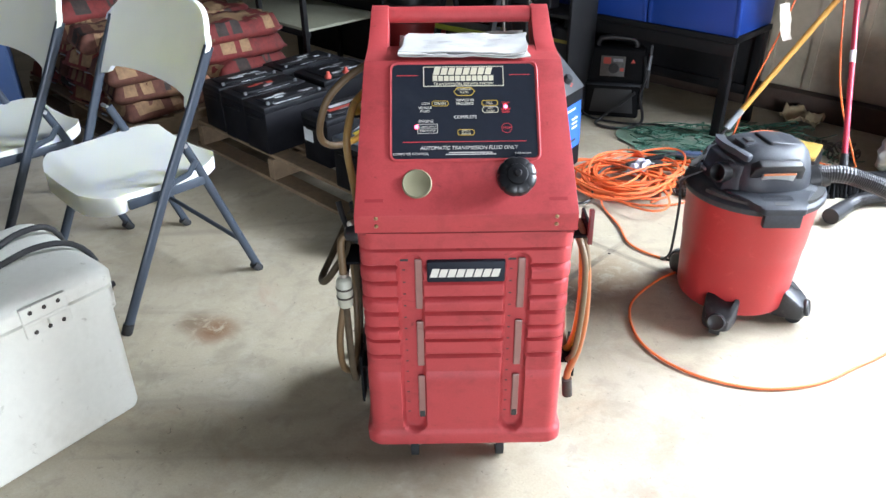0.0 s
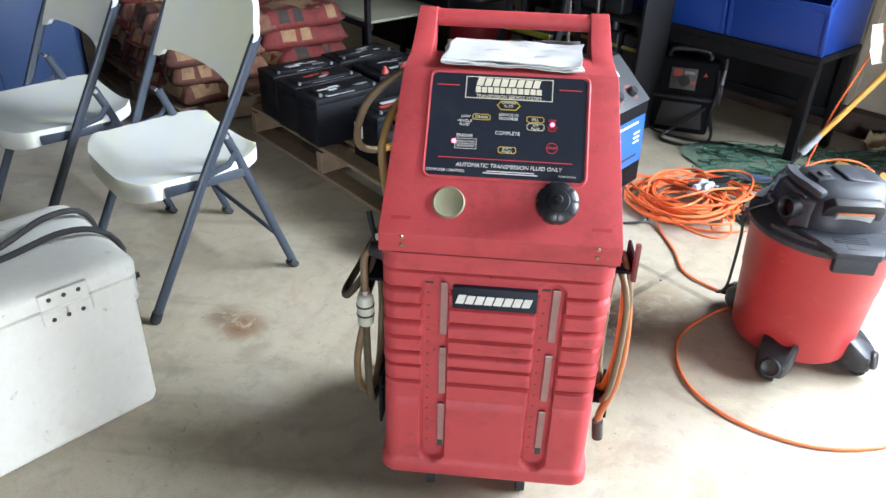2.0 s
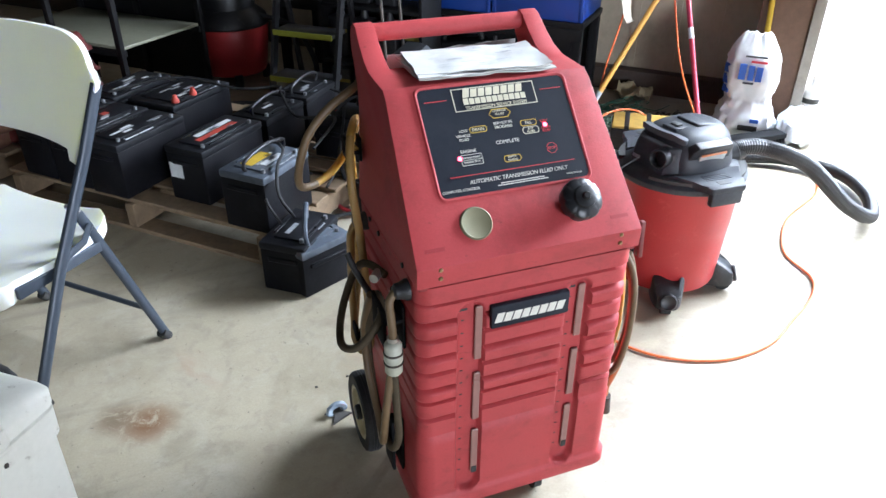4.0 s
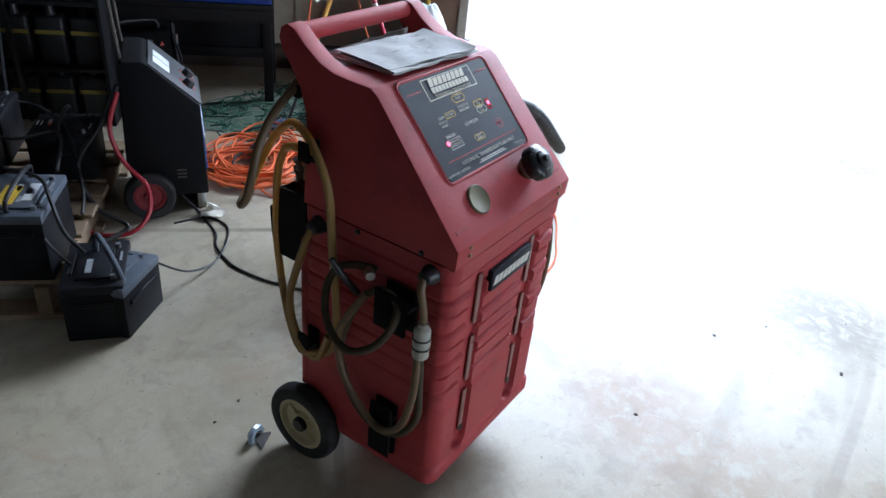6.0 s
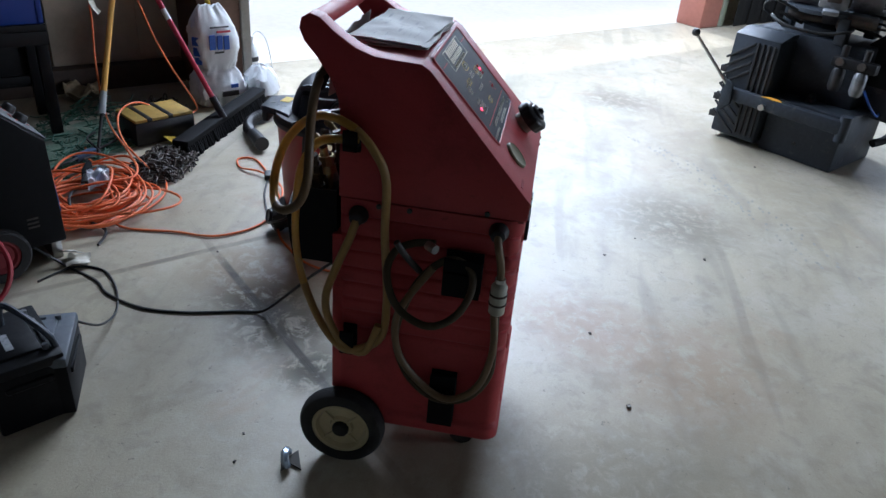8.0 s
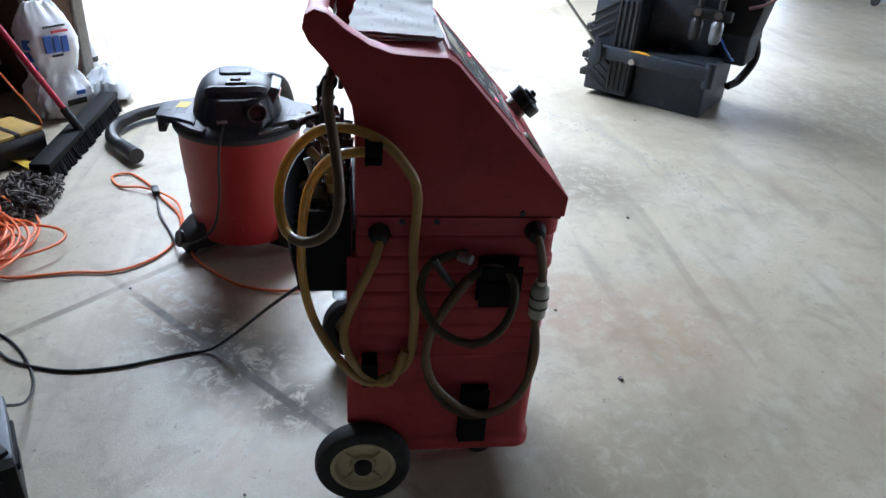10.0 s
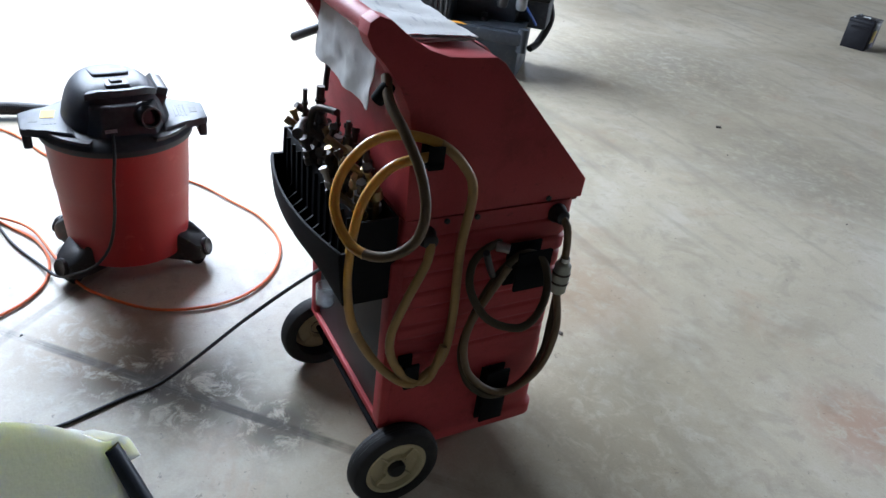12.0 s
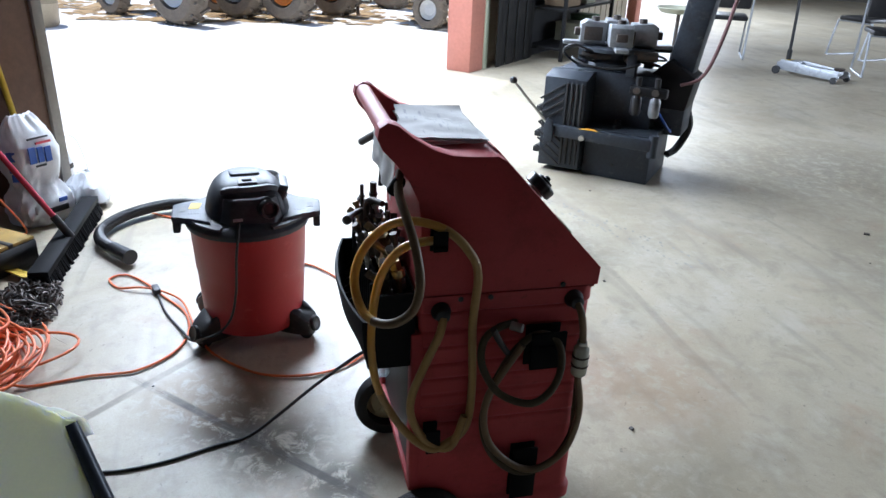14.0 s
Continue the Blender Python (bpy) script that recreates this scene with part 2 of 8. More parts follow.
for dull, gloss in ((BRACK, 0.14), (TRAYK, 0.14), (HOSE_G, 0.14), (BATT, 0.14), (BATT_TOP, 0.2), (BLACKSTEEL, 0.2), (CHANGER, 0.2), (RED, 0.3), (RED2, 0.35), (DUSTY, 0.35), (PANEL, 0.2), (LABEL_Y, 0.15)):
    dull.node_tree.nodes["Principled BSDF"].inputs["Specular IOR Level"].default_value = gloss
CLEAR = mat("clear_plastic", (0.8, 0.82, 0.84), 0.12, bump=0.02, trans=0.85)
DARKBLUE = mat("navy_cabinet_enamel", (0.020, 0.045, 0.12), 0.45, var=0.12, bump=0.05, dirt=(0.06, 0.07, 0.09), dirt_amt=0.4)


def concrete(name, base, rough):
    """Old concrete: mottled at several sizes, with scuffs, rust, oil spots and dirt along the two saw cuts."""
    m = mat(name, base, rough, var=0.15, scale=150, big=1.3, bump=0.20)
    nt = m.node_tree
    N, L = nt.nodes, nt.links
    p = N["Principled BSDF"]
    g = N.new("ShaderNodeNewGeometry")
    state = {"col": p.inputs["Base Color"].links[0].from_socket}

    def math_node(op, a, b=None, c=None):
        n = N.new("ShaderNodeMath")
        n.operation = op
        n.use_clamp = op == "MULTIPLY"
        for k, v in enumerate((a, b, c)):
            if v is None:
                continue
            if isinstance(v, (int, float)):
                n.inputs[k].default_value = v
            else:
                L.new(v, n.inputs[k])
        return n.outputs[0]

    def ramp(v, lo, hi, a, b):
        r = N.new("ShaderNodeMapRange")
        r.interpolation_type = "SMOOTHSTEP"
        for k, x in zip(("From Min", "From Max", "To Min", "To Max"), (lo, hi, a, b)):
            r.inputs[k].default_value = x
        L.new(v, r.inputs["Value"])
        return r.outputs[0]

    def cloud(sc, seed, detail=7, rough=0.65, dist=0.6):
        o = N.new("ShaderNodeVectorMath")
        o.operation = "ADD"
        o.inputs[1].default_value = (seed, seed * 0.7, 0)
        L.new(g.outputs["Position"], o.inputs[0])
        n = N.new("ShaderNodeTexNoise")
        n.inputs["Scale"].default_value, n.inputs["Detail"].default_value, n.inputs["Roughness"].default_value = sc, detail, rough
        n.inputs["Distortion"].default_value = dist
        L.new(o.outputs[0], n.inputs["Vector"])
        return n.outputs[0]

    def blend(fac, col):
        mx = N.new("ShaderNodeMix")
        mx.data_type = "RGBA"
        L.new(fac, mx.inputs[0])
        L.new(state["col"], mx.inputs[6])
        mx.inputs[7].default_value = (*col, 1)
        state["col"] = mx.outputs[2]

    for sc, lo, hi, amt, col, seed in (
            (0.9, 0.42, 0.70, 0.60, (0.25, 0.21, 0.145), 5.3),
            (1.9, 0.46, 0.66, 0.45, (0.47, 0.44, 0.37), 17.7),
            (2.3, 0.57, 0.74, 0.42, (0.33, 0.20, 0.115), 3.1),
            (4.5, 0.50, 0.68, 0.55, (0.25, 0.215, 0.155), 31.0),
            (7.0, 0.50, 0.72, 0.26, (0.52, 0.495, 0.43), 7.7),
            (26.0, 0.54, 0.70, 0.12, (0.52, 0.495, 0.43), 11.9),
            (15.0, 0.52, 0.66, 0.40, (0.27, 0.235, 0.18), 63.0),
            (42.0, 0.63, 0.70, 0.65, (0.13, 0.11, 0.09), 21.0)):
        blend(ramp(cloud(sc, seed), lo, hi, 0.0, amt), col)
    # long pale tyre scuffs across the slab
    mp = N.new("ShaderNodeMapping")
    mp.inputs["Rotation"].default_value = (0, 0, radians(38))
    mp.inputs["Scale"].default_value = (0.9, 7.0, 1)
    L.new(g.outputs["Position"], mp.inputs[0])
    sw = N.new("ShaderNodeTexNoise")
    sw.inputs["Scale"].default_value, sw.inputs["Detail"].default_value, sw.inputs["Distortion"].default_value = 1.0, 6, 0.8
    L.new(mp.outputs[0], sw.inputs["Vector"])
    blend(ramp(sw.outputs[0], 0.54, 0.70, 0.0, 0.45), (0.22, 0.195, 0.15))
    # local stains: x, y, reach, colour, strength
    blot = cloud(17.0, 77.0, 8, 0.75)
    dull = None
    for x, y, r, col, amt in (
            (-0.80, 0.635, 0.075, (0.20, 0.11, 0.06), 0.95), (-0.88, 0.68, 0.06, (0.17, 0.12, 0.08), 0.8),
            (0.05, 0.54, 0.11, (0.09, 0.08, 0.06), 0.95), (0.22, 0.70, 0.15, (0.09, 0.075, 0.055), 0.95), (0.37, 0.84, 0.15, (0.075, 0.062, 0.045), 1.0), (0.30, 0.80, 0.07, (0.05, 0.045, 0.04), 1.0),
            (0.52, 0.95, 0.20, (0.24, 0.16, 0.09), 0.6), (1.43, -0.62, 0.30, (0.17, 0.15, 0.12), 0.7), (3.13, -0.47, 0.25, (0.20, 0.17, 0.13), 0.8),
            (-0.54, -0.98, 0.18, (0.33, 0.17, 0.11), 0.6), (0.35, -0.55, 0.30, (0.34, 0.22, 0.14), 0.45), (-0.25, -0.30, 0.35, (0.22, 0.19, 0.13), 0.5),
            (0.50, -0.22, 0.22, (0.34, 0.21, 0.15), 0.5), (2.4, -2.9, 0.9, (0.17, 0.15, 0.115), 0.55), (0.8, -2.4, 0.6, (0.20, 0.175, 0.135), 0.5)):
        d = N.new("ShaderNodeVectorMath")
        d.operation = "DISTANCE"
        L.new(g.outputs["Position"], d.inputs[0])
        d.inputs[1].default_value = (x, y, 0)
        near = ramp(d.outputs["Value"], r * 0.2, r * 1.5, 1.0, 0.0)
        fac = math_node("MULTIPLY", math_node("MULTIPLY", near, ramp(blot, 0.37, 0.53, 0.2, 1.0)), amt)
        blend(fac, col)
        dull = fac if dull is None else math_node("MAXIMUM", dull, fac)
    # dirt gathered along the two saw cuts
    grit = cloud(6.0, 91.0, 6, 0.6)
    for direction, at, middle, reach, most in (((RH, -RH, 0), -0.35, (0.22, 0.70, 0), 0.55, 0.95), ((RH, RH, 0), 1.225, (0.55, 1.20, 0), 0.55, 0.55)):
        dot = N.new("ShaderNodeVectorMath")
        dot.operation = "DOT_PRODUCT"
        L.new(g.outputs["Position"], dot.inputs[0])
        dot.inputs[1].default_value = direction
        away = math_node("ABSOLUTE", math_node("SUBTRACT", dot.outputs["Value"], at))
        band = ramp(away, 0.009, 0.019, 1.0, 0.0)
        d = N.new("ShaderNodeVectorMath")
        d.operation = "DISTANCE"
        L.new(g.outputs["Position"], d.inputs[0])
        d.inputs[1].default_value = middle
        worn = ramp(d.outputs["Value"], reach * 0.4, reach * 1.6, most, 0.0)
        fac = math_node("MULTIPLY", math_node("MULTIPLY", band, worn), ramp(grit, 0.3, 0.6, 0.45, 1.0))
        blend(fac, (0.07, 0.063, 0.052))
        dull = math_node("MAXIMUM", dull, fac)
    # dirt takes the sheen off the slab
    L.new(math_node("SUBTRACT", 0.5, math_node("MULTIPLY", dull, 0.42)), p.inputs["Specular IOR Level"])
    L.new(state["col"], p.inputs["Base Color"])
    return m


CONCRETE = concrete("worn_concrete", (0.40, 0.352, 0.258), 0.45)
JOINT = mat("dirty_joint_filler", (0.22, 0.20, 0.165), 0.8, var=0.4, scale=25, bump=0.3, dirt=(0.05, 0.045, 0.04), dirt_amt=0.8, dirt_scale=6)
GRAVEL = mat("pale_sandy_yard", (0.84, 0.81, 0.75), 0.9, var=0.08, scale=14, big=0.6, bump=0.3, dirt=(0.74, 0.66, 0.54), dirt_amt=0.4, dirt_scale=0.5)


# ---- mesh helpers ----
def thing(name, m=None, label="", category="", group="", kind=""):
    ob = new(name)
    ob.empty_display_size = 0.05
    if m is not None:
        ob.matrix_world = m
    return tagged(ob, label, category, group, kind)


def part(name, bm, material, parent=None, label="", smooth=40):
    me = bpy.data.meshes.new(name)
    bmesh.ops.recalc_face_normals(bm, faces=bm.faces)
    bm.to_mesh(me)
    bm.free()
    me.materials.append(material)
    if smooth:
        me.shade_smooth()
        me.set_sharp_from_angle(angle=radians(smooth))
    ob = new(name, me)
    if parent is not None:
        ob.parent = parent
    return tagged(ob, label)


def share(ob, m, name=None):
    o = new(name or ob.name.split(".")[0], ob.data)
    o.parent = ob.parent
    o.matrix_local = m
    return o


def box(size, m=None, bevel=0.0, seg=2, bm=None):
    bm = bm or bmesh.new()
    r = bmesh.ops.create_cube(bm, size=1.0, matrix=(m or Matrix()) @ Matrix.Diagonal((*size, 1)))
    if bevel:
        edges = list({e for v in r["verts"] for e in v.link_edges})
        bmesh.ops.bevel(bm, geom=edges, offset=bevel, segments=seg, profile=0.5, affect="EDGES")
    return bm


def bx(x0, x1, y0, y1, z0, z1, bevel=0.0, seg=2, bm=None):
    return box((x1 - x0, y1 - y0, z1 - z0), Matrix.Translation(((x0 + x1) / 2, (y0 + y1) / 2, (z0 + z1) / 2)), bevel, seg, bm)


def rod(p0, p1, r, r2=None, n=16, bm=None):
    bm = bm or bmesh.new()
    p0, p1 = Vector(p0), Vector(p1)
    d = p1 - p0
    m = Matrix.Translation((p0 + p1) / 2) @ d.to_track_quat("Z", "Y").to_matrix().to_4x4()
    bmesh.ops.create_cone(bm, cap_ends=True, segments=n, radius1=r, radius2=r if r2 is None else r2, depth=d.length, matrix=m)
    return bm


def lathe(profile, m=None, n=40, bm=None, wobble=None):
    """profile: (r, z) pairs; closed at r = 0 ends."""
    bm = bm or bmesh.new()
    m = m or Matrix()
    rings = []
    for r, z in profile:
        if r < 1e-6:
            rings.append([bm.verts.new(m @ Vector((0, 0, z)))])
        else:
            rings.append([bm.verts.new(m @ Vector((r * math.cos(a), r * math.sin(a), z))) for a in (2 * math.pi * k / n for k in range(n))])
    for a, b in zip(rings, rings[1:]):
        for k in range(n):
            k2 = (k + 1) % n
            q = [a[k % len(a)], a[k2 % len(a)], b[k2 % len(b)], b[k % len(b)]]
            q = [v for i, v in enumerate(q) if v not in q[:i]]
            if len(q) > 2:
                bm.faces.new(q)
    return bm


def prism(poly, d0, d1, axis="x", bevel=0.0, seg=2, m=None, bm=None):
    """A polygon of two coordinates (the two axes other than axis, in order) drawn out from d0 to d1."""
    bm = bm or bmesh.new()
    m = m or Matrix()

    def P(a, b, d):
        return m @ Vector({"x": (d, a, b), "y": (a, d, b), "z": (a, b, d)}[axis])

    lo = [bm.verts.new(P(a, b, d0)) for a, b in poly]
    hi = [bm.verts.new(P(a, b, d1)) for a, b in poly]
    fs = [bm.faces.new(lo), bm.faces.new(hi)]
    k = len(poly)
    for i in range(k):
        fs.append(bm.faces.new((lo[i], lo[(i + 1) % k], hi[(i + 1) % k], hi[i])))
    if bevel:
        edges = list({e for f in fs for e in f.edges})
        bmesh.ops.bevel(bm, geom=edges, offset=bevel, segments=seg, profile=0.5, affect="EDGES")
    return bm


def spline(pts, step=0.02, closed=False):
    """Points along a smooth line through the given ones."""
    P = [Vector(p) for p in pts]
    n = len(P)
    out = []
    rng = range(n if closed else n - 1)
    for i in rng:
        p0, p1, p2, p3 = (P[(i + k) % n] if closed else P[min(max(i + k, 0), n - 1)] for k in (-1, 0, 1, 2))
        c = max(2, int((p2 - p1).length / step))
        for j in range(c):
            t = j / c
            out.append(0.5 * (2 * p1 + (p2 - p0) * t + (2 * p0 - 5 * p1 + 4 * p2 - p3) * t * t + (3 * p1 - p0 - 3 * p2 + p3) * t ** 3))
    if not closed:
        out.append(P[-1])
    return out


def tube(pts, r, n=10, step=0.02, closed=False, bm=None, smooth=True, ridge=0.0):
    bm = bm or bmesh.new()
    pts = spline(pts, step, closed) if smooth else [Vector(p) for p in pts]
    rings, up = [], None
    k = len(pts)
    for i, p in enumerate(pts):
        a, b = (pts[(i - 1) % k], pts[(i + 1) % k]) if closed else (pts[max(i - 1, 0)], pts[min(i + 1, k - 1)])
        t = (b - a).normalized()
        if up is None:
            up = t.orthogonal().normalized()
        up = (up - up.dot(t) * t).normalized()
        s = t.cross(up)
        rr = r * (1 + ridge * (1 if i % 2 else -1))
        rings.append([bm.verts.new(p + rr * (math.cos(q) * up + math.sin(q) * s)) for q in (2 * math.pi * j / n for j in range(n))])
    pairs = list(zip(rings, rings[1:])) + ([(rings[-1], rings[0])] if closed else [])
    for a, b in pairs:
        for j in range(n):
            bm.faces.new((a[j], a[(j + 1) % n], b[(j + 1) % n], b[j]))
    if not closed:
        bm.faces.new(rings[0])
        bm.faces.new(rings[-1])
    return bm


def loft(rings, bm=None, caps=True):
    bm = bm or bmesh.new()
    V = [[bm.verts.new(p) for p in r] for r in rings]
    n = len(V[0])
    for a, b in zip(V, V[1:]):
        for j in range(n):
            bm.faces.new((a[j], a[(j + 1) % n], b[(j + 1) % n], b[j]))
    if caps:
        bm.faces.new(V[0])
        bm.faces.new(V[-1])
    return bm


def words(text, size, m, material, parent, name="lettering", depth=0.0004, align="CENTER", shear=0.0, wide=1.0):
    c = bpy.data.curves.new(name, "FONT")
    c.body, c.size, c.extrude, c.align_x, c.align_y, c.shear = text, size, depth, align, "CENTER", shear
    tmp = bpy.data.objects.new(name, c)
    me = bpy.data.meshes.new_from_object(tmp)
    bpy.data.objects.remove(tmp)
    me.materials.clear()
    me.materials.append(material)
    ob = new(name, me)
    ob.parent = parent
    ob.matrix_local = m @ Matrix.Diagonal((wide, 1, 1, 1))
    return ob


# ---- structure ----
WALL_V, DOOR0, DOOR1, CEIL_Z = 3.32, 0.50, 5.05, 3.7
U0, U1, V0 = -7.0, 20.0, -9.0


def bbox(u0, u1, v0, v1, z0, z1, bevel=0.0, bm=None):
    """A box on the building's axes."""
    return box((u1 - u0, v1 - v0, z1 - z0), B((u0 + u1) / 2, (v0 + v1) / 2, (z0 + z1) / 2), bevel, 2, bm)


ground = part("ground", bx(-1500, 1500, -1500, 1500, -0.5, -0.16), GRAVEL, None, smooth=0)
tagged(ground, "pale dusty sand and gravel yard in full sun", "ground", kind="structure")

floor = thing("floor", None, "worn grey concrete slab floor with stained saw-cut joints", "floor", kind="structure")
part("joint_bed", bbox(U0, U1, V0, WALL_V + 0.1, -0.16, -0.003), JOINT, floor, smooth=0)
us = [U0] + [u for u in (-3.4, -0.35, 5.75, 9.9, 14.9)] + [U1]
vs = [V0] + [v for v in (-4.875, 1.225)] + [WALL_V + 0.1]
for i in range(len(us) - 1):
    for j in range(len(vs) - 1):
        g = 0.0002
        part("slab", bbox(us[i] + g, us[i + 1] - g, vs[j] + g, vs[j + 1] - g, -0.10, 0.0), CONCRETE, floor, smooth=0)

wall_north = thing("wall_north", None, "beige metal sheet wall with dark timber sill", "wall", kind="structure")


def ribbed(u0, u1, z0, z1):
    """A ribbed sheet wall, drawn out of thin boards and raised ribs."""
    bm = bbox(u0, u1, WALL_V, WALL_V + 0.08, z0, z1)
    u = u0 + 0.12
    while u < u1 - 0.06:
        bbox(u - 0.02, u + 0.02, WALL_V - 0.012, WALL_V, z0, z1, 0, bm)
        u += 0.23
    return bm


part("wall_sheet", ribbed(U0, DOOR0 - 0.02, 0.0, CEIL_Z), SHEET, wall_north, smooth=0)
part("wall_sheet", ribbed(DOOR1 + 0.3, 10.3, 0.0, CEIL_Z), SHEET, wall_north, smooth=0)
part("wall_sheet", ribbed(15.2, U1, 0.0, CEIL_Z), SHEET, wall_north, smooth=0)
part("wall_sheet", ribbed(10.3, 15.2, 3.05, CEIL_Z), SHEET, wall_north, smooth=0)
part("wall_sheet", ribbed(DOOR0 - 0.02, DOOR1 + 0.3, 3.05, CEIL_Z), SHEET, wall_north, smooth=0)
part("sill_beam", bbox(U0, DOOR0 - 0.28, WALL_V - 0.10, WALL_V - 0.013, 0.0, 0.13, 0.004), SILL, wall_north, "dark timber sill")
part("sill_beam", bbox(U0, DOOR0 - 0.28, WALL_V - 0.06, WALL_V - 0.013, 0.95, 1.09, 0.004), SILL, wall_north, "dark timber rail")

door_1 = thing("door_1", None, "open bay door with brown timber post and faded red jamb", "door opening", kind="structure")
part("door_post", bbox(DOOR0 - 0.27, DOOR0 - 0.03, WALL_V - 0.38, WALL_V - 0.013, 0.0, CEIL_Z, 0.006), POST, door_1, "brown stained timber post")
part("door_jamb", bbox(DOOR0 - 0.03, DOOR0 + 0.02, WALL_V - 0.40, WALL_V + 0.10, 0.0, 3.05, 0.004), mat("weathered_jamb_paint", (0.26, 0.235, 0.20), 0.7, var=0.2, dirt=(0.12, 0.10, 0.08), dirt_amt=0.6), door_1, "weathered door edge trim")
part("door_post", bbox(DOOR1 + 0.02, DOOR1 + 0.30, WALL_V - 0.16, WALL_V + 0.12, 0.0, CEIL_Z, 0.008), PINK, door_1, "faded red jamb post")
part("door_jamb", bbox(DOOR1 + 0.30, DOOR1 + 0.38, WALL_V - 0.17, WALL_V - 0.013, 0.0, CEIL_Z, 0.004), TRIMW, door_1, "pale green trim")
part("door_header", bbox(DOOR0 - 0.19, DOOR1 + 0.38, WALL_V - 0.20, WALL_V - 0.013, 3.05, 3.25, 0.006), POST, door_1)

# Unseen side walls and ceiling added to close the room and limit fill light.
wall_west = tagged(part("wall_west", bbox(U0 - 0.1, U0, V0, WALL_V, 0, CEIL_Z), SHEET_IN, None, smooth=0), "plain added wall, kept dark to weaken bounce light", "wall", kind="structure")
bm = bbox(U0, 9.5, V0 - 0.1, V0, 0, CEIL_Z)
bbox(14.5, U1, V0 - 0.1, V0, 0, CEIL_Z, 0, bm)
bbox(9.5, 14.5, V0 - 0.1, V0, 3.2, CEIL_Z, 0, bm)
wall_south = tagged(part("wall_south", bm, SHEET_IN, None, smooth=0), "added wall with an open bay, kept dark to weaken bounce light", "wall", kind="structure")
door_2 = thing("door_2", None, "second open bay door with faded red jambs", "door opening", kind="structure")
for u in (10.3, 14.96):
    part("door_post", bbox(u, u + 0.24, WALL_V - 0.16, WALL_V - 0.013, 0.0, 3.05, 0.008), PINK, door_2, "faded red jamb post")
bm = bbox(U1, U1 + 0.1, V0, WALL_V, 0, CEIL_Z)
wall_east = tagged(part("wall_east", bm, SHEET_IN, None, smooth=0), "plain added wall, kept dark to weaken bounce light", "wall", kind="structure")
ceiling = tagged(part("ceiling", bbox(U0 - 0.1, U1 + 0.1, V0 - 0.1, WALL_V + 0.1, CEIL_Z, CEIL_Z + 0.12), CEIL, None, smooth=0), "unseen ceiling, kept dark to weaken bounce light", "ceiling", kind="structure")

# ---- the fluid service machine ----
MX, MZ0, MBACK = 0.228, 0.115, 0.385
machine = thing("fluid_service_machine", None, "red plastic transmission fluid service cart with control panel and hoses", "service machine")
GROOVES = (0.668, 0.623, 0.584, 0.542, 0.503, 0.463, 0.428, 0.384)


def rib_depth(z):
    """How far the moulded ribs step in at this height."""
    if z > 0.668 or z < 0.337:
        return 0.0
    d = 0.0
    for k, g in enumerate(GROOVES):
        d = max(d, 0.016 * math.exp(-((z - g) / 0.0045) ** 2))
    for k in range(0, len(GROOVES) - 1, 2):
        hi, lo = GROOVES[k], GROOVES[k + 1]
        if lo < z < hi:
            d = max(d, 0.0045)
    if 0.337 < z < 0.384:
        d = max(d, 0.004)
    return d


def channel_depth(x, z):
    for c in (-0.119, 0.112):
        zc = min(max(z, 0.183), 0.628)
        s = math.hypot(x - c, z - zc) - 0.0285
        if s < 0:
            return 0.013 * min(1.0, -s / 0.005)
    return 0.0


def machine_ring(z):
    """One level of the lower body."""
    flare = 0.009 * min(1.0, max(0.0, 1 - (z - 0.150) / 0.012))
    flare -= 0.006 * max(0.0, 1 - (z - MZ0) / 0.008)
    rib = rib_depth(z)
    hw = MX + flare - rib * 0.3
    front = -0.004 - flare * 0.6
    back = MBACK if z > 0.199 else 0.338 + 0.035 * max(0.0, (z - MZ0) / 0.084) ** 2
    r = 0.032
    pts = []
    xs = [-hw + r + (2 * hw - 2 * r) * k / 92 for k in range(93)]
    for x in xs:
        ch = channel_depth(x, z)
        pts.append((x, front + (ch + 0.004 if ch > 0.002 else rib), z))
    for k in range(1, 6):
        a = math.pi / 2 * k / 6
        pts.append((hw - r + r * math.sin(a), front + rib * (1 - k / 6) + r * (1 - math.cos(a)), z))
    n = 10
    for k in range(n + 1):
        y = front + r + (back - 0.012 - front - r) * k / n
        pts.append((hw, y, z))
    pts.append((hw - 0.004, back - 0.003, z))
    pts.append((hw - 0.012, back, z))
    pts.append((-hw + 0.012, back, z))
    pts.append((-hw + 0.004, back - 0.003, z))
    for k in range(n + 1):
        y = back - 0.012 - (back - 0.012 - front - r) * k / n
        pts.append((-hw, y, z))
    for k in range(5, 0, -1):
        a = math.pi / 2 * k / 6
        pts.append((-hw + r - r * math.sin(a), front + rib * (1 - k / 6) + r * (1 - math.cos(a)), z))
    return pts


levels = [MZ0, 0.118, 0.123, 0.130, 0.138, 0.15, 0.153, 0.157, 0.160, 0.163, 0.17, 0.18, 0.19, 0.1985, 0.1995, 0.22, 0.25, 0.28, 0.31, 0.334, 0.338, 0.342]
z = 0.346
while z < 0.672:
    levels.append(z)
    z += 0.0035
levels += [0.676, 0.690, 0.704, 0.708]
part("lower_body", loft([machine_ring(z) for z in levels]), RED, machine, "ribbed red moulded lower body", smooth=50)

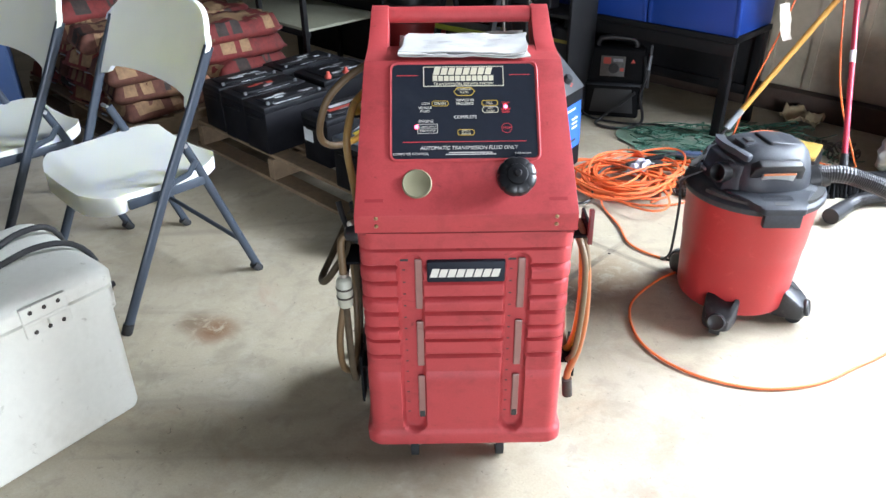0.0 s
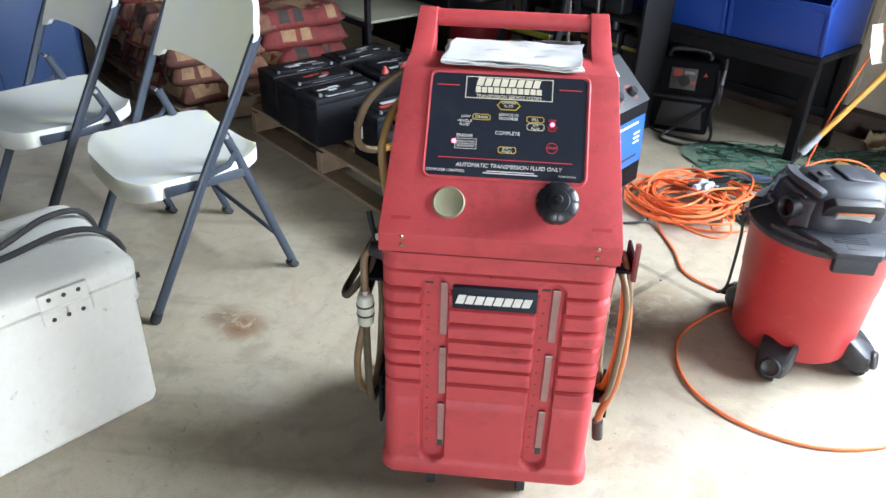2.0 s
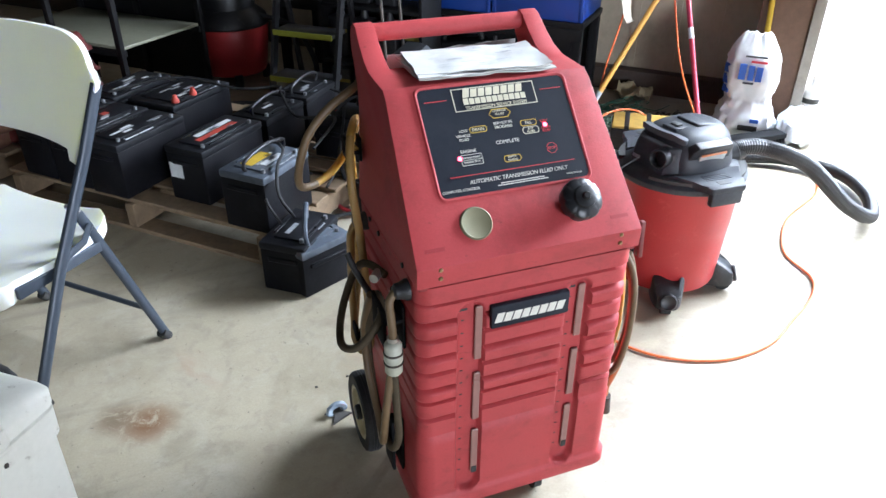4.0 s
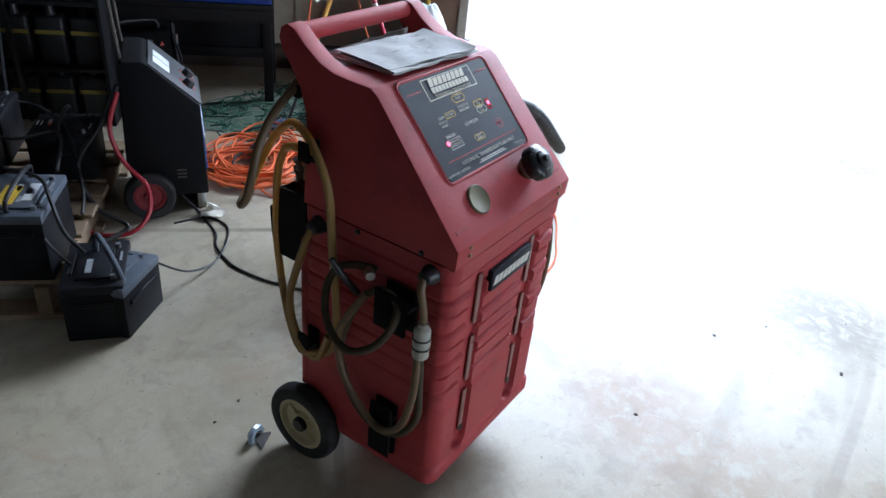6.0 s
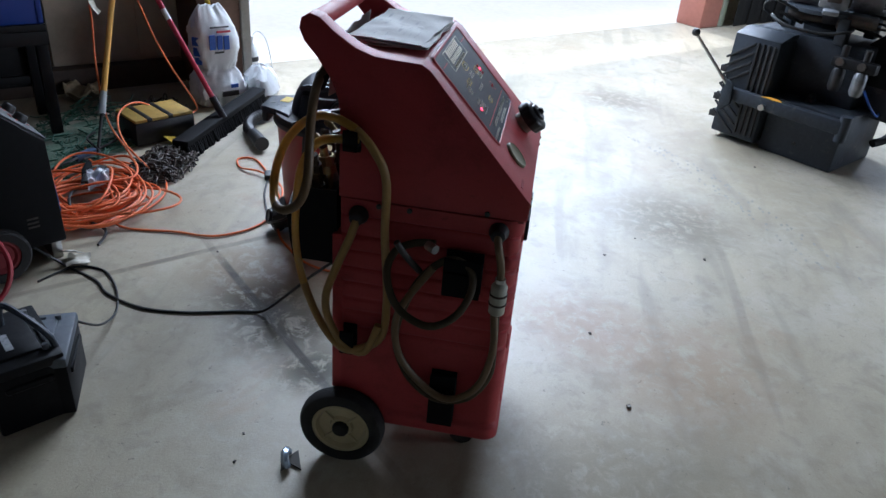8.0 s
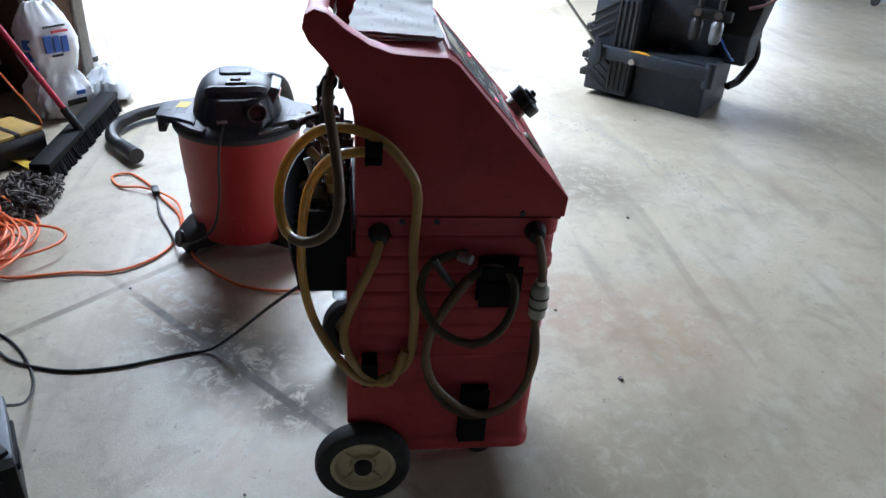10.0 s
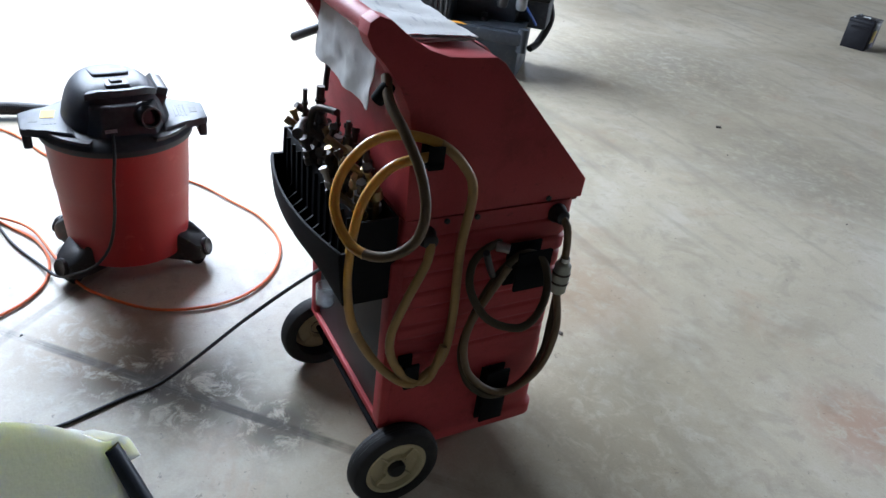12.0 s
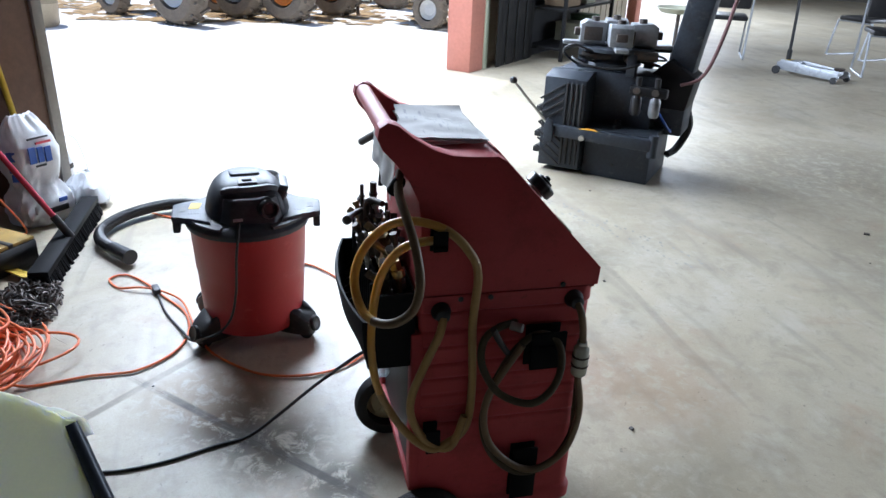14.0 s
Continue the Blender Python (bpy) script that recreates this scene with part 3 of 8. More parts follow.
# hood: a wedge with a sloped face whose sides run on into the two handle arms, narrowed towards the top
SHARED = [(0.386, 0.712), (-0.006, 0.712), (-0.008, 0.752), (0.008, 0.769), (0.214, 0.989), (0.232, 1.0), (0.285, 1.0015)]
ARM = [(0.325, 1.004), (0.362, 1.016), (0.402, 1.040), (0.432, 1.064), (0.452, 1.070), (0.468, 1.060), (0.472, 1.040), (0.462, 1.018), (0.436, 0.990), (0.410, 0.955), (0.392, 0.915)]
TOP = [(0.345, 1.002), (0.372, 0.985), (0.384, 0.93)]
ARM_IN = 0.166


def hood_half(z):
    return 0.2290 * (1 - 0.080 * max(0.0, (z - 0.75) / 0.25))


bm = bmesh.new()
foot = (0.386, 0.870)
profile = SHARED + ARM + [foot]
outer = {s: [bm.verts.new((s * hood_half(z), y, z)) for y, z in profile] for s in (-1, 1)}
inner = {s: [bm.verts.new((s * ARM_IN, y, z)) for y, z in profile] for s in (-1, 1)}
deck = {s: [bm.verts.new((s * ARM_IN, y, z)) for y, z in TOP] for s in (-1, 1)}
n, k = len(profile), len(SHARED)
for s in (-1, 1):
    bm.faces.new(outer[s])
    for i in range(n):
        bm.faces.new((outer[s][i], outer[s][(i + 1) % n], inner[s][(i + 1) % n], inner[s][i]))
    bm.faces.new(inner[s][k - 1:] + deck[s][::-1])
across = {s: inner[s][:k] + deck[s] + [inner[s][-1]] for s in (-1, 1)}
n = len(across[1])
for i in range(n):
    bm.faces.new((across[-1][i], across[-1][(i + 1) % n], across[1][(i + 1) % n], across[1][i]))
bmesh.ops.recalc_face_normals(bm, faces=bm.faces)
sharp = [e for e in bm.edges if len(e.link_faces) == 2 and e.calc_face_angle() > radians(20)]
bmesh.ops.bevel(bm, geom=sharp, offset=0.015, segments=4, profile=0.5, affect="EDGES", clamp_overlap=True)
part("hood", bm, RED, machine, "sloped red hood running on into two handle arms", smooth=50)
part("handle_bar", rod((-0.175, 0.450, 1.048), (0.175, 0.450, 1.048), 0.0185, n=20), RED, machine)
# Seam shade between hood and body is put into this dark red.
part("seam", bx(-0.2235, 0.2235, -0.0015, 0.382, 0.703, 0.716, 0.002), mat("shadowed_red_lip", (0.20, 0.022, 0.024), 0.6, var=0.3), machine, "red lip between hood and body, seam shade in its colour")

# slope frame: local x across, y up the slope, z out of it
slope_m = Matrix.Translation((0, 0.111, 0.879)) @ pose(0, 0, 0, 46.9, 0, 0)


def round_rect(x0, x1, y0, y1, r, n=5):
    """The outline of a plate with rounded corners."""
    out = []
    for cx, cy, a in ((x1 - r, y0 + r, -90), (x1 - r, y1 - r, 0), (x0 + r, y1 - r, 90), (x0 + r, y0 + r, 180)):
        out += [(cx + r * math.cos(math.radians(a + 90 * k / n)), cy + r * math.sin(math.radians(a + 90 * k / n))) for k in range(n + 1)]
    return out


# a worn, paler moulded lip runs round the panel
bm = bmesh.new()
rings = [[bm.verts.new((x, y, z)) for x, y in round_rect(-0.151 - d, 0.151 + d, -0.053 - d, 0.158 + d, 0.010 + d)] for d, z in ((0.0075, -0.001), (0.0055, 0.0026), (0.0030, 0.0030), (-0.001, -0.001))]
for a, b in zip(rings, rings[1:]):
    for i in range(len(a)):
        bm.faces.new((a[i], b[i], b[(i + 1) % len(a)], a[(i + 1) % len(a)]))
part("panel_lip", bm, RED, machine, "moulded lip round the panel", smooth=60).matrix_local = slope_m
panel = part("control_panel", prism(round_rect(-0.151, 0.151, -0.053, 0.158, 0.010), -0.004, 0.0035, "z", 0.0012, 1), PANEL, machine, "black control panel with printed legends and lit red lamps", smooth=30)
panel.matrix_local = slope_m @ Matrix.Translation((0, 0.0, -0.0022))
PZ = 0.0042


def pm(x, y, s=0.0):
    """A place on the panel from its plan: x and y in metres from the panel's middle."""
    return Matrix.Translation((x, 0.97 * y + 0.047, PZ + s))


def outline(name, x, y, w, h, t, material, poly=None):
    bm = bmesh.new()
    pts = poly or [(-w / 2, -h / 2), (w / 2, -h / 2), (w / 2, h / 2), (-w / 2, h / 2)]
    k = len(pts)
    c = [bm.verts.new((a, b, 0.0006)) for a, b in pts]
    d = [bm.verts.new((a * (1 - 2 * t / w), b * (1 - 2 * t / h), 0.0006)) for a, b in pts]
    for i in range(k):
        bm.faces.new((c[i], c[(i + 1) % k], d[(i + 1) % k], d[i]))
    ob = part(name, bm, material, panel, smooth=0)
    ob.matrix_local = pm(x, y)
    return ob


def slanted_bars(w, h, n, material, parent, m, gaps=0.18, lean=0.25):
    """A wordmark drawn as slanted blocks."""
    step = w / n
    for k in range(n):
        a = -w / 2 + k * step
        b = a + step * (1 - gaps)
        lo, hi = -h / 2, h / 2 * (0.86 if k % n else 1.0)
        poly = [(a + lean * lo, lo), (b + lean * lo, lo), (b + lean * hi, hi), (a + lean * hi, hi)]
        part("logo_block", prism(poly, 0, 0.0008, "z"), material, parent, smooth=0).matrix_local = m


outline("legend_frame", 0.0, 0.085, 0.170, 0.046, 0.0018, PRINT_C)
slanted_bars(0.125, 0.017, 8, PRINT_C, panel, pm(0.0, 0.098))
slanted_bars(0.130, 0.0125, 11, PRINT_C, panel, pm(0.0, 0.081), 0.16, 0.0)
words("TRANSMISSION SERVICE SYSTEM", 0.0095, pm(0, 0.067), PRINT_C, panel, wide=0.92)
for s in (-1, 1):
    part("red_line", bx(-0.022, 0.022, -0.0007, 0.0007, 0, 0.0006), PRINT_R, panel, smooth=0).matrix_local = pm(s * 0.119, 0.088)
hexa = [(-0.023, 0), (-0.015, -0.0095), (0.015, -0.0095), (0.023, 0), (0.015, 0.0095), (-0.015, 0.0095)]
outline("key_outline", 0.001, 0.049, 0.046, 0.019, 0.0016, PRINT_Y, hexa)
words("CHANGE\nFLUID", 0.0068, pm(0.001, 0.0515), PRINT_C, panel)


def key(x, y, w, h, txt, frame_mat, size=0.0082):
    c = min(w, h) * 0.25
    poly = [(-w / 2 + c, -h / 2), (w / 2 - c, -h / 2), (w / 2, -h / 2 + c), (w / 2, h / 2 - c), (w / 2 - c, h / 2), (-w / 2 + c, h / 2), (-w / 2, h / 2 - c), (-w / 2, -h / 2 + c)]
    outline("key_outline", x, y, w, h, 0.0013, frame_mat, poly)
    words(txt, size, pm(x, y), PRINT_C, panel)


key(-0.050, 0.022, 0.035, 0.0125, "DRAIN", PRINT_Y)
key(0.054, 0.022, 0.034, 0.0125, "FILL", PRINT_Y)
key(0.055, 0.0065, 0.034, 0.0145, "ATF\nFLUID", PRINT_C, 0.0062)
key(0.003, -0.045, 0.035, 0.0135, "EMPTY\nWASTE", PRINT_Y, 0.006)
words("LOW", 0.0075, pm(-0.080, 0.022), PRINT_W, panel)
words("VEHICLE\nFLUID", 0.0075, pm(-0.082, 0.0085), PRINT_W, panel)
words("SERVICE IN\nPROGRESS", 0.0078, pm(0.002, 0.025), PRINT_W, panel)
words("COMPLETE", 0.0098, pm(0.002, -0.010), PRINT_W, panel)
words("ENGINE", 0.0088, pm(-0.080, -0.019), PRINT_W, panel)
outline("key_outline", -0.077, -0.036, 0.042, 0.021, 0.001, PRINT_W)
words("ENGINE START", 0.0052, pm(-0.077, -0.0315), PRINT_W, panel)
words("ENGINE STOP", 0.0052, pm(-0.077, -0.0405), PRINT_W, panel)
part("legend_line", bx(-0.021, 0.021, -0.0004, 0.0004, 0, 0.0005), PRINT_W, panel, smooth=0).matrix_local = pm(-0.077, -0.036)
words("LOW", 0.0066, pm(0.087, 0.022), PRINT_R, panel)
words("CLEAN\nFLUID", 0.0062, pm(0.087, 0.0045), PRINT_R, panel)
octo = [(0.0115 * math.cos(math.pi / 8 + k * math.pi / 4), 0.0115 * math.sin(math.pi / 8 + k * math.pi / 4)) for k in range(8)]
outline("stop_key", 0.088, -0.036, 0.023, 0.023, 0.0012, PRINT_R, octo)
words("STOP", 0.0068, pm(0.088, -0.036), PRINT_R, panel)
part("red_line", bx(-0.128, 0.128, -0.0007, 0.0007, 0, 0.0006), PRINT_R, panel, smooth=0).matrix_local = pm(0.0, -0.066)
words("AUTOMATIC TRANSMISSION FLUID ONLY", 0.0112, pm(0.008, -0.080), PRINT_W, panel, shear=0.2, wide=0.95)
words("COMPUTER CONTROL", 0.0072, pm(-0.112, -0.093), PRINT_W, panel)
words("MADE IN U.S.A.", 0.005, pm(0.120, -0.093), PRINT_W, panel)
part("small_print", bx(-0.045, 0.045, -0.0009, 0.0009, 0, 0.0005), PRINT_W, panel, smooth=0).matrix_local = pm(0.012, -0.0905)
part("small_print", bx(-0.052, 0.052, -0.0009, 0.0009, 0, 0.0005), PRINT_W, panel, smooth=0).matrix_local = pm(0.012, -0.0945)
lamp_bm = lathe([(0.0042, 0), (0.0042, 0.0005), (0.003, 0.0010), (0, 0.0012)], n=16)
led = part("indicator_lamp", lamp_bm, LED, panel, "lit red indicator lamp")
led.matrix_local = pm(0.087, 0.0135)
led2 = share(led, pm(-0.100, -0.0315))

# round gauge disc and big cap
disc = part("gauge_disc", lathe([(0, 0.006), (0.026, 0.006), (0.0285, 0.0075), (0.031, 0.005), (0.0315, -0.003), (0, -0.003)], n=36), mat("aged_cream_disc", (0.20, 0.187, 0.115), 0.55, dirt=(0.20, 0.185, 0.13), dirt_amt=0.6, dirt_scale=18), machine, "aged cream round disc")
disc.data.materials[0].node_tree.nodes["Principled BSDF"].inputs["Specular IOR Level"].default_value = 0.2
disc.matrix_local = slope_m @ Matrix.Translation((-0.100, -0.107, -0.002))
cap_m = slope_m @ Matrix.Translation((0.101, -0.104, 0.004))
neck = part("filler_neck", lathe([(0, 0.022), (0.024, 0.022), (0.026, -0.004), (0, -0.004)], n=28), mat("grey_neck", (0.30, 0.26, 0.21), 0.5, dirt=(0.15, 0.12, 0.09), dirt_amt=0.6), machine, "grey filler neck")
neck.matrix_local = cap_m
bm = bmesh.new()
prof = []
n = 64
for r0, z in ((0.032, 0.012), (0.0385, 0.014), (0.040, 0.034), (0.037, 0.039), (0.022, 0.042), (0.020, 0.047), (0.012, 0.049)):
    prof.append([(r0 * (1 - 0.055 * max(0, math.cos(8 * a)) ** 6 * (1 if r0 > 0.03 else 0)) * math.cos(a), r0 * (1 - 0.055 * max(0, math.cos(8 * a)) ** 6 * (1 if r0 > 0.03 else 0)) * math.sin(a), z) for a in (2 * math.pi * k / n for k in range(n))])
cap = part("filler_cap", loft(prof, bm), CAPK, machine, "black knurled filler cap", smooth=50)
cap.matrix_local = cap_m
boss = part("cap_boss", lathe([(0, 0.056), (0.006, 0.056), (0.0085, 0.052), (0.0085, 0.046), (0, 0.046)], n=16), CAPK, cap)

# embossed marks, rivets
for x in (-0.188, 0.188):
    e = part("embossed_mark", bx(-0.019, 0.019, -0.0035, 0.0035, -0.001, 0.0006), mat("emboss_red", (0.30, 0.02, 0.026), 0.6), machine)
    e.matrix_local = slope_m @ Matrix.Translation((x * 1.0, -0.142, 0.0003))
    for z in (0.746, 0.728):
        part("rivet", lathe([(0, 0.003), (0.003, 0.0025), (0.0046, 0), (0.0046, -0.003)], n=12), BRASS, machine).matrix_local = Matrix.Translation((x * 0.98, -0.0078, z)) @ pose(0, 0, 0, 90, 0, 0)
badge = part("name_badge", bx(-0.083, 0.083, -0.012, 0.002, 0.592, 0.643, 0.003), PANEL, machine, "black badge with slanted silver wordmark")
slanted_bars(0.148, 0.021, 8, PRINT_W, badge, Matrix.Translation((0.0, -0.0122, 0.6165)) @ pose(0, 0, 0, 90, 0, 0), 0.16, 0.3)

# sight glasses with scale marks
for c in (-0.119, 0.112):
    gx = c + 0.018 if c < 0 else c + 0.008
    sx = c - 0.014
    for z0, z1 in ((0.512, 0.640), (0.352, 0.478), (0.196, 0.322)):
        part("sight_glass", bx(gx - 0.0080, gx + 0.0080, 0.005, 0.010, z0, z1, 0.0025), SIGHT, machine, "clouded brown sight glass", smooth=0)
    part("dark_level", bx(gx - 0.006, gx + 0.006, 0.0032, 0.006, 0.196, 0.214, 0.001), PRINT_K, machine, smooth=0)
    for k in range(14):
        z = 0.61 - 0.031 * k
        part("scale_mark", bx(sx - 0.003, sx + 0.003, 0.0125 - 0.0005, 0.0135, z - 0.0012, z + 0.0012), PRINT_K, machine, smooth=0)
    part("scale_heading", bx(sx - 0.008, sx + 0.010, 0.012, 0.0135, 0.632, 0.637), PRINT_K, machine, smooth=0)

# rear: dark plate, axle, wheels
part("rear_plate", bx(-0.188, 0.188, 0.384, 0.392, 0.21, 0.66, 0.003), mat("dark_grey_plate", (0.014, 0.0145, 0.017), 0.45, dirt=(0.04, 0.04, 0.042), dirt_amt=0.5, dirt_scale=10), machine, "dark grey rear plate")
part("rear_rim", bx(-0.226, 0.226, 0.372, 0.402, 0.196, 0.214, 0.005), RED, machine)
for s in (-1, 1):
    part("rear_rim", bx(min(s * 0.19, s * 0.226), max(s * 0.19, s * 0.226), 0.375, 0.402, 0.205, 0.62, 0.006), RED, machine)
    part("axle_bracket", bx(s * 0.20 - 0.004, s * 0.20 + 0.004, 0.33, 0.375, 0.088, 0.22, 0.002), BRACK, machine)
part("axle", rod((-0.262, 0.367, 0.105), (0.262, 0.367, 0.105), 0.007), BRACK, machine)


def cart_wheel(x):
    s = 1 if x > 0 else -1
    w = part("wheel", lathe([(0.072, -0.020), (0.090, -0.0235), (0.100, -0.020), (0.1045, -0.012), (0.105, 0), (0.1045, 0.012), (0.100, 0.020), (0.090, 0.0235), (0.072, 0.020), (0.072, -0.020)], n=48), RUBBER, machine, "black rubber wheel with cream rim")
    w.matrix_local = Matrix.Translation((x, 0.367, 0.105)) @ pose(0, 0, 0, 0, 90 * s, 0)
    rim = part("rim", lathe([(0.0725, -0.02), (0.0725, 0.018), (0.068, 0.0205), (0.062, 0.019), (0.056, 0.008), (0.030, 0.006), (0.026, 0.014), (0.0, 0.014)], n=40), CREAM, w, "grimy cream plastic rim")
    for k in range(4):
        part("rim_rib", bx(0.026, 0.060, -0.002, 0.002, 0.004, 0.014), CREAM, rim, smooth=0).matrix_local = pose(0, 0, 0, 0, 0, 45 + 90 * k)
    part("hub", lathe([(0.021, 0.010), (0.020, 0.024), (0.017, 0.027), (0, 0.027)], n=10), BLACK, w, "black hub cap")
    for k in (-1, 0, 1):
        part("tread_groove", lathe([(0.1052, -0.0008), (0.1058, 0), (0.1052, 0.0008)], Matrix.Translation((0, 0, 0.007 * k)), n=48), BLACK, w)


cart_wheel(-0.250)
cart_wheel(0.250)
for x in (-0.125, 0.095):
    c = part("caster", prism([(0.050, 0.1155), (0.110, 0.1155), (0.100, 0.045), (0.075, 0.03), (0.06, 0.045)], x - 0.016, x + 0.016, "x", 0.002), STEEL, machine, "small steel swivel caster")
    part("caster_wheel", rod((x - 0.010, 0.082, 0.030), (x + 0.010, 0.082, 0.030), 0.030, n=24), RUBBER, c)

# rear tool tray: an upper tier of pockets and a narrow slot behind a bowed front
tray = part("tool_tray", bx(-0.216, 0.226, 0.394, 0.490, 0.541, 0.548), TRAYK, machine, "black stepped plastic tray full of hose fittings")


def tray_wall(name, bm):
    return part(name, bm, TRAYK, tray, smooth=30)


def front_bow(x):
    return 0.033 * max(0.0, 1 - ((x - 0.005) / 0.221) ** 2)


bm = bmesh.new()
rows = []
for k in range(21):
    x = -0.216 + 0.442 * k / 20
    w = front_bow(x)
    rows.append([bm.verts.new((x, y, z)) for y, z in ((0.498 + w, 0.655), (0.503 + w, 0.655), (0.505 + w, 0.648), (0.501 + 0.8 * w, 0.590), (0.494, 0.541), (0.489, 0.541), (0.495 + 0.8 * w, 0.592))])
for p, q in zip(rows, rows[1:]):
    for j in range(7):
        bm.faces.new((p[j], p[(j + 1) % 7], q[(j + 1) % 7], q[j]))
bm.faces.new(rows[0])
bm.faces.new(rows[-1])
tray_wall("tray_front", bm)
tray_wall("tray_back", bx(-0.216, 0.226, 0.394, 0.398, 0.549, 0.716, 0.001))
tray_wall("tray_divider", bx(-0.212, 0.222, 0.466, 0.470, 0.549, 0.714, 0.001))
for x in (-0.216, 0.222):
    tray_wall("tray_side", prism([(0.3935, 0.716), (0.474, 0.714), (0.477, 0.655), (0.503, 0.655), (0.500, 0.590), (0.492, 0.540), (0.3935, 0.540)], x - 0.002, x + 0.005))
for k in range(11):
    x = -0.178 + 0.0365 * k
    tray_wall("tray_rib", bx(x - 0.0015, x + 0.0015, 0.399, 0.465, 0.549, 0.690))
    tray_wall("slot_rib", prism([(0.471, 0.549), (0.489, 0.549), (0.492 + 0.8 * front_bow(x), 0.585), (0.479, 0.612), (0.479, 0.705), (0.471, 0.705)], x - 0.002, x + 0.002))
rng = random.Random(5)
for k in range(34):
    x = -0.178 + 0.0104 * k
    y = (0.412, 0.432, 0.451)[k % 3] + rng.uniform(-0.005, 0.005)
    h = 0.752 + rng.uniform(-0.022, 0.046) - 0.10 * max(0.0, x - 0.06)
    mt = (BRASS, CHAIN, CHAIN, STEEL, CHAIN, BRASS, CHAIN, CHAIN)[k % 8]
    tip = Vector((rng.uniform(-0.026, 0.020), rng.uniform(-0.012, 0.020), 0))
    wide = 0.0105 + rng.uniform(-0.0015, 0.004)
    bm = rod((x, y, 0.55), Vector((x, y, h - 0.040)) + tip * 0.5, 0.0062, n=10)
    rod(Vector((x, y, h - 0.046)) + tip * 0.5, Vector((x, y, h - 0.030)) + tip * 0.7, wide + 0.002, n=12, bm=bm)
    rod(Vector((x, y, h - 0.031)) + tip * 0.7, Vector((x, y, h - 0.012)) + tip, wide, n=6, bm=bm)
    if k % 4 == 1:
        side = Vector((rng.uniform(-0.02, 0.02), 0.022, 0.004))
        rod(Vector((x, y, h - 0.016)) + tip, Vector((x, y, h - 0.004)) + tip + side, 0.0075, n=10, bm=bm)
        rod(Vector((x, y, h - 0.006)) + tip + side, Vector((x, y, h - 0.001)) + tip + side * 1.4, 0.0095, n=6, bm=bm)
    else:
        rod(Vector((x, y, h - 0.013)) + tip, Vector((x, y, h + 0.010)) + tip * 1.5, 0.0066, n=10, bm=bm)
        rod(Vector((x, y, h + 0.006)) + tip * 1.4, Vector((x, y, h + 0.014)) + tip * 1.6, 0.0088, n=12, bm=bm)
    part("hose_fitting", bm, mt, tray, smooth=30)
for x, y, h, r, collar in ((0.120, 0.462, 0.838, 0.0048, 0.775), (0.096, 0.438, 0.851, 0.0085, 0.770), (0.060, 0.412, 0.812, 0.0042, 0.765), (-0.017, 0.420, 0.821, 0.0048, 0.790)):
    bm = rod((x, y, 0.60), (x, y, h), r, n=10)
    rod((x, y, collar - 0.028), (x, y, collar), r + 0.005, n=8, bm=bm)
    rod((x, y, h - 0.032), (x, y, h - 0.026), r + 0.0025, n=10, bm=bm)
    part("probe_rod", bm, CHAIN, tray, "thin dark steel probe")
part("bent_pipe", tube([(0.105, 0.452, 0.70), (0.104, 0.454, 0.770), (0.094, 0.452, 0.803), (0.070, 0.440, 0.815), (0.031, 0.426, 0.820)], 0.0075), CHAIN, tray, "bent steel pipe fitting")
bm = tube([(0.145, 0.440, 0.69), (0.142, 0.445, 0.752), (0.115, 0.462, 0.775), (0.070, 0.488, 0.783), (0.040, 0.500, 0.788)], 0.0065)
rod((0.046, 0.498, 0.787), (0.014, 0.510, 0.790), 0.0095, 0.0110, n=14, bm=bm)
part("bent_pipe", bm, CHAIN, tray, "bent steel pipe fitting")
part("cable_lead", tube([(0.130, 0.416, 0.83), (0.128, 0.412, 0.88), (0.110, 0.402, 0.93), (0.09, 0.395, 0.96)], 0.006), CORD_K, machine)
part("clear_cup", lathe([(0.0, -0.05), (0.026, -0.05), (0.029, 0.05), (0.027, 0.05), (0.024, -0.047), (0, -0.047)], n=24), CLEAR, machine, "clear plastic cup").matrix_local = Matrix.Translation((0.080, 0.418, 0.350)) @ Matrix.Diagonal((0.8, 0.8, 0.5, 1))


# brackets, clips and plugs on the sides
def bracket(y0, y1, z0, z1, s, d=0.045):
    x = s * MX
    bm = bx(min(x, x + s * 0.006), max(x, x + s * 0.006), y0, y1, z0, z1, 0.002)
    bx(min(x, x + s * d), max(x, x + s * d), y0, y1, z1 - 0.035, z1 - 0.028, 0.001, 2, bm)
    bx(min(x + s * d - s * 0.007, x + s * d), max(x + s * d - s * 0.007, x + s * d), y0, y1, z0 + 0.01, z1, 0.002, 2, bm)
    return part("hose_bracket", bm, BRACK, machine, "black hose bracket")


bracket(0.070, 0.150, 0.525, 0.625, -1)
bracket(0.100, 0.160, 0.150, 0.305, -1, 0.028)
bracket(0.340, 0.370, 0.815, 0.868, -1, 0.035)
bracket(0.340, 0.372, 0.325, 0.395, -1, 0.040)
bracket(0.06, 0.14, 0.60, 0.69, 1)
bracket(0.08, 0.16, 0.24, 0.33, 1)
for y, z in ((0.342, 0.675), (0.047, 0.682)):
    part("hose_plug", lathe([(0.021, -0.004), (0.021, 0.006), (0.017, 0.014), (0.015, 0.026), (0.010, 0.03), (0, 0.03)], n=18), BLACK, machine, "black hose plug").matrix_local = Matrix.Translation((-MX, y, z)) @ pose(0, 0, 0, 0, -90, 0)
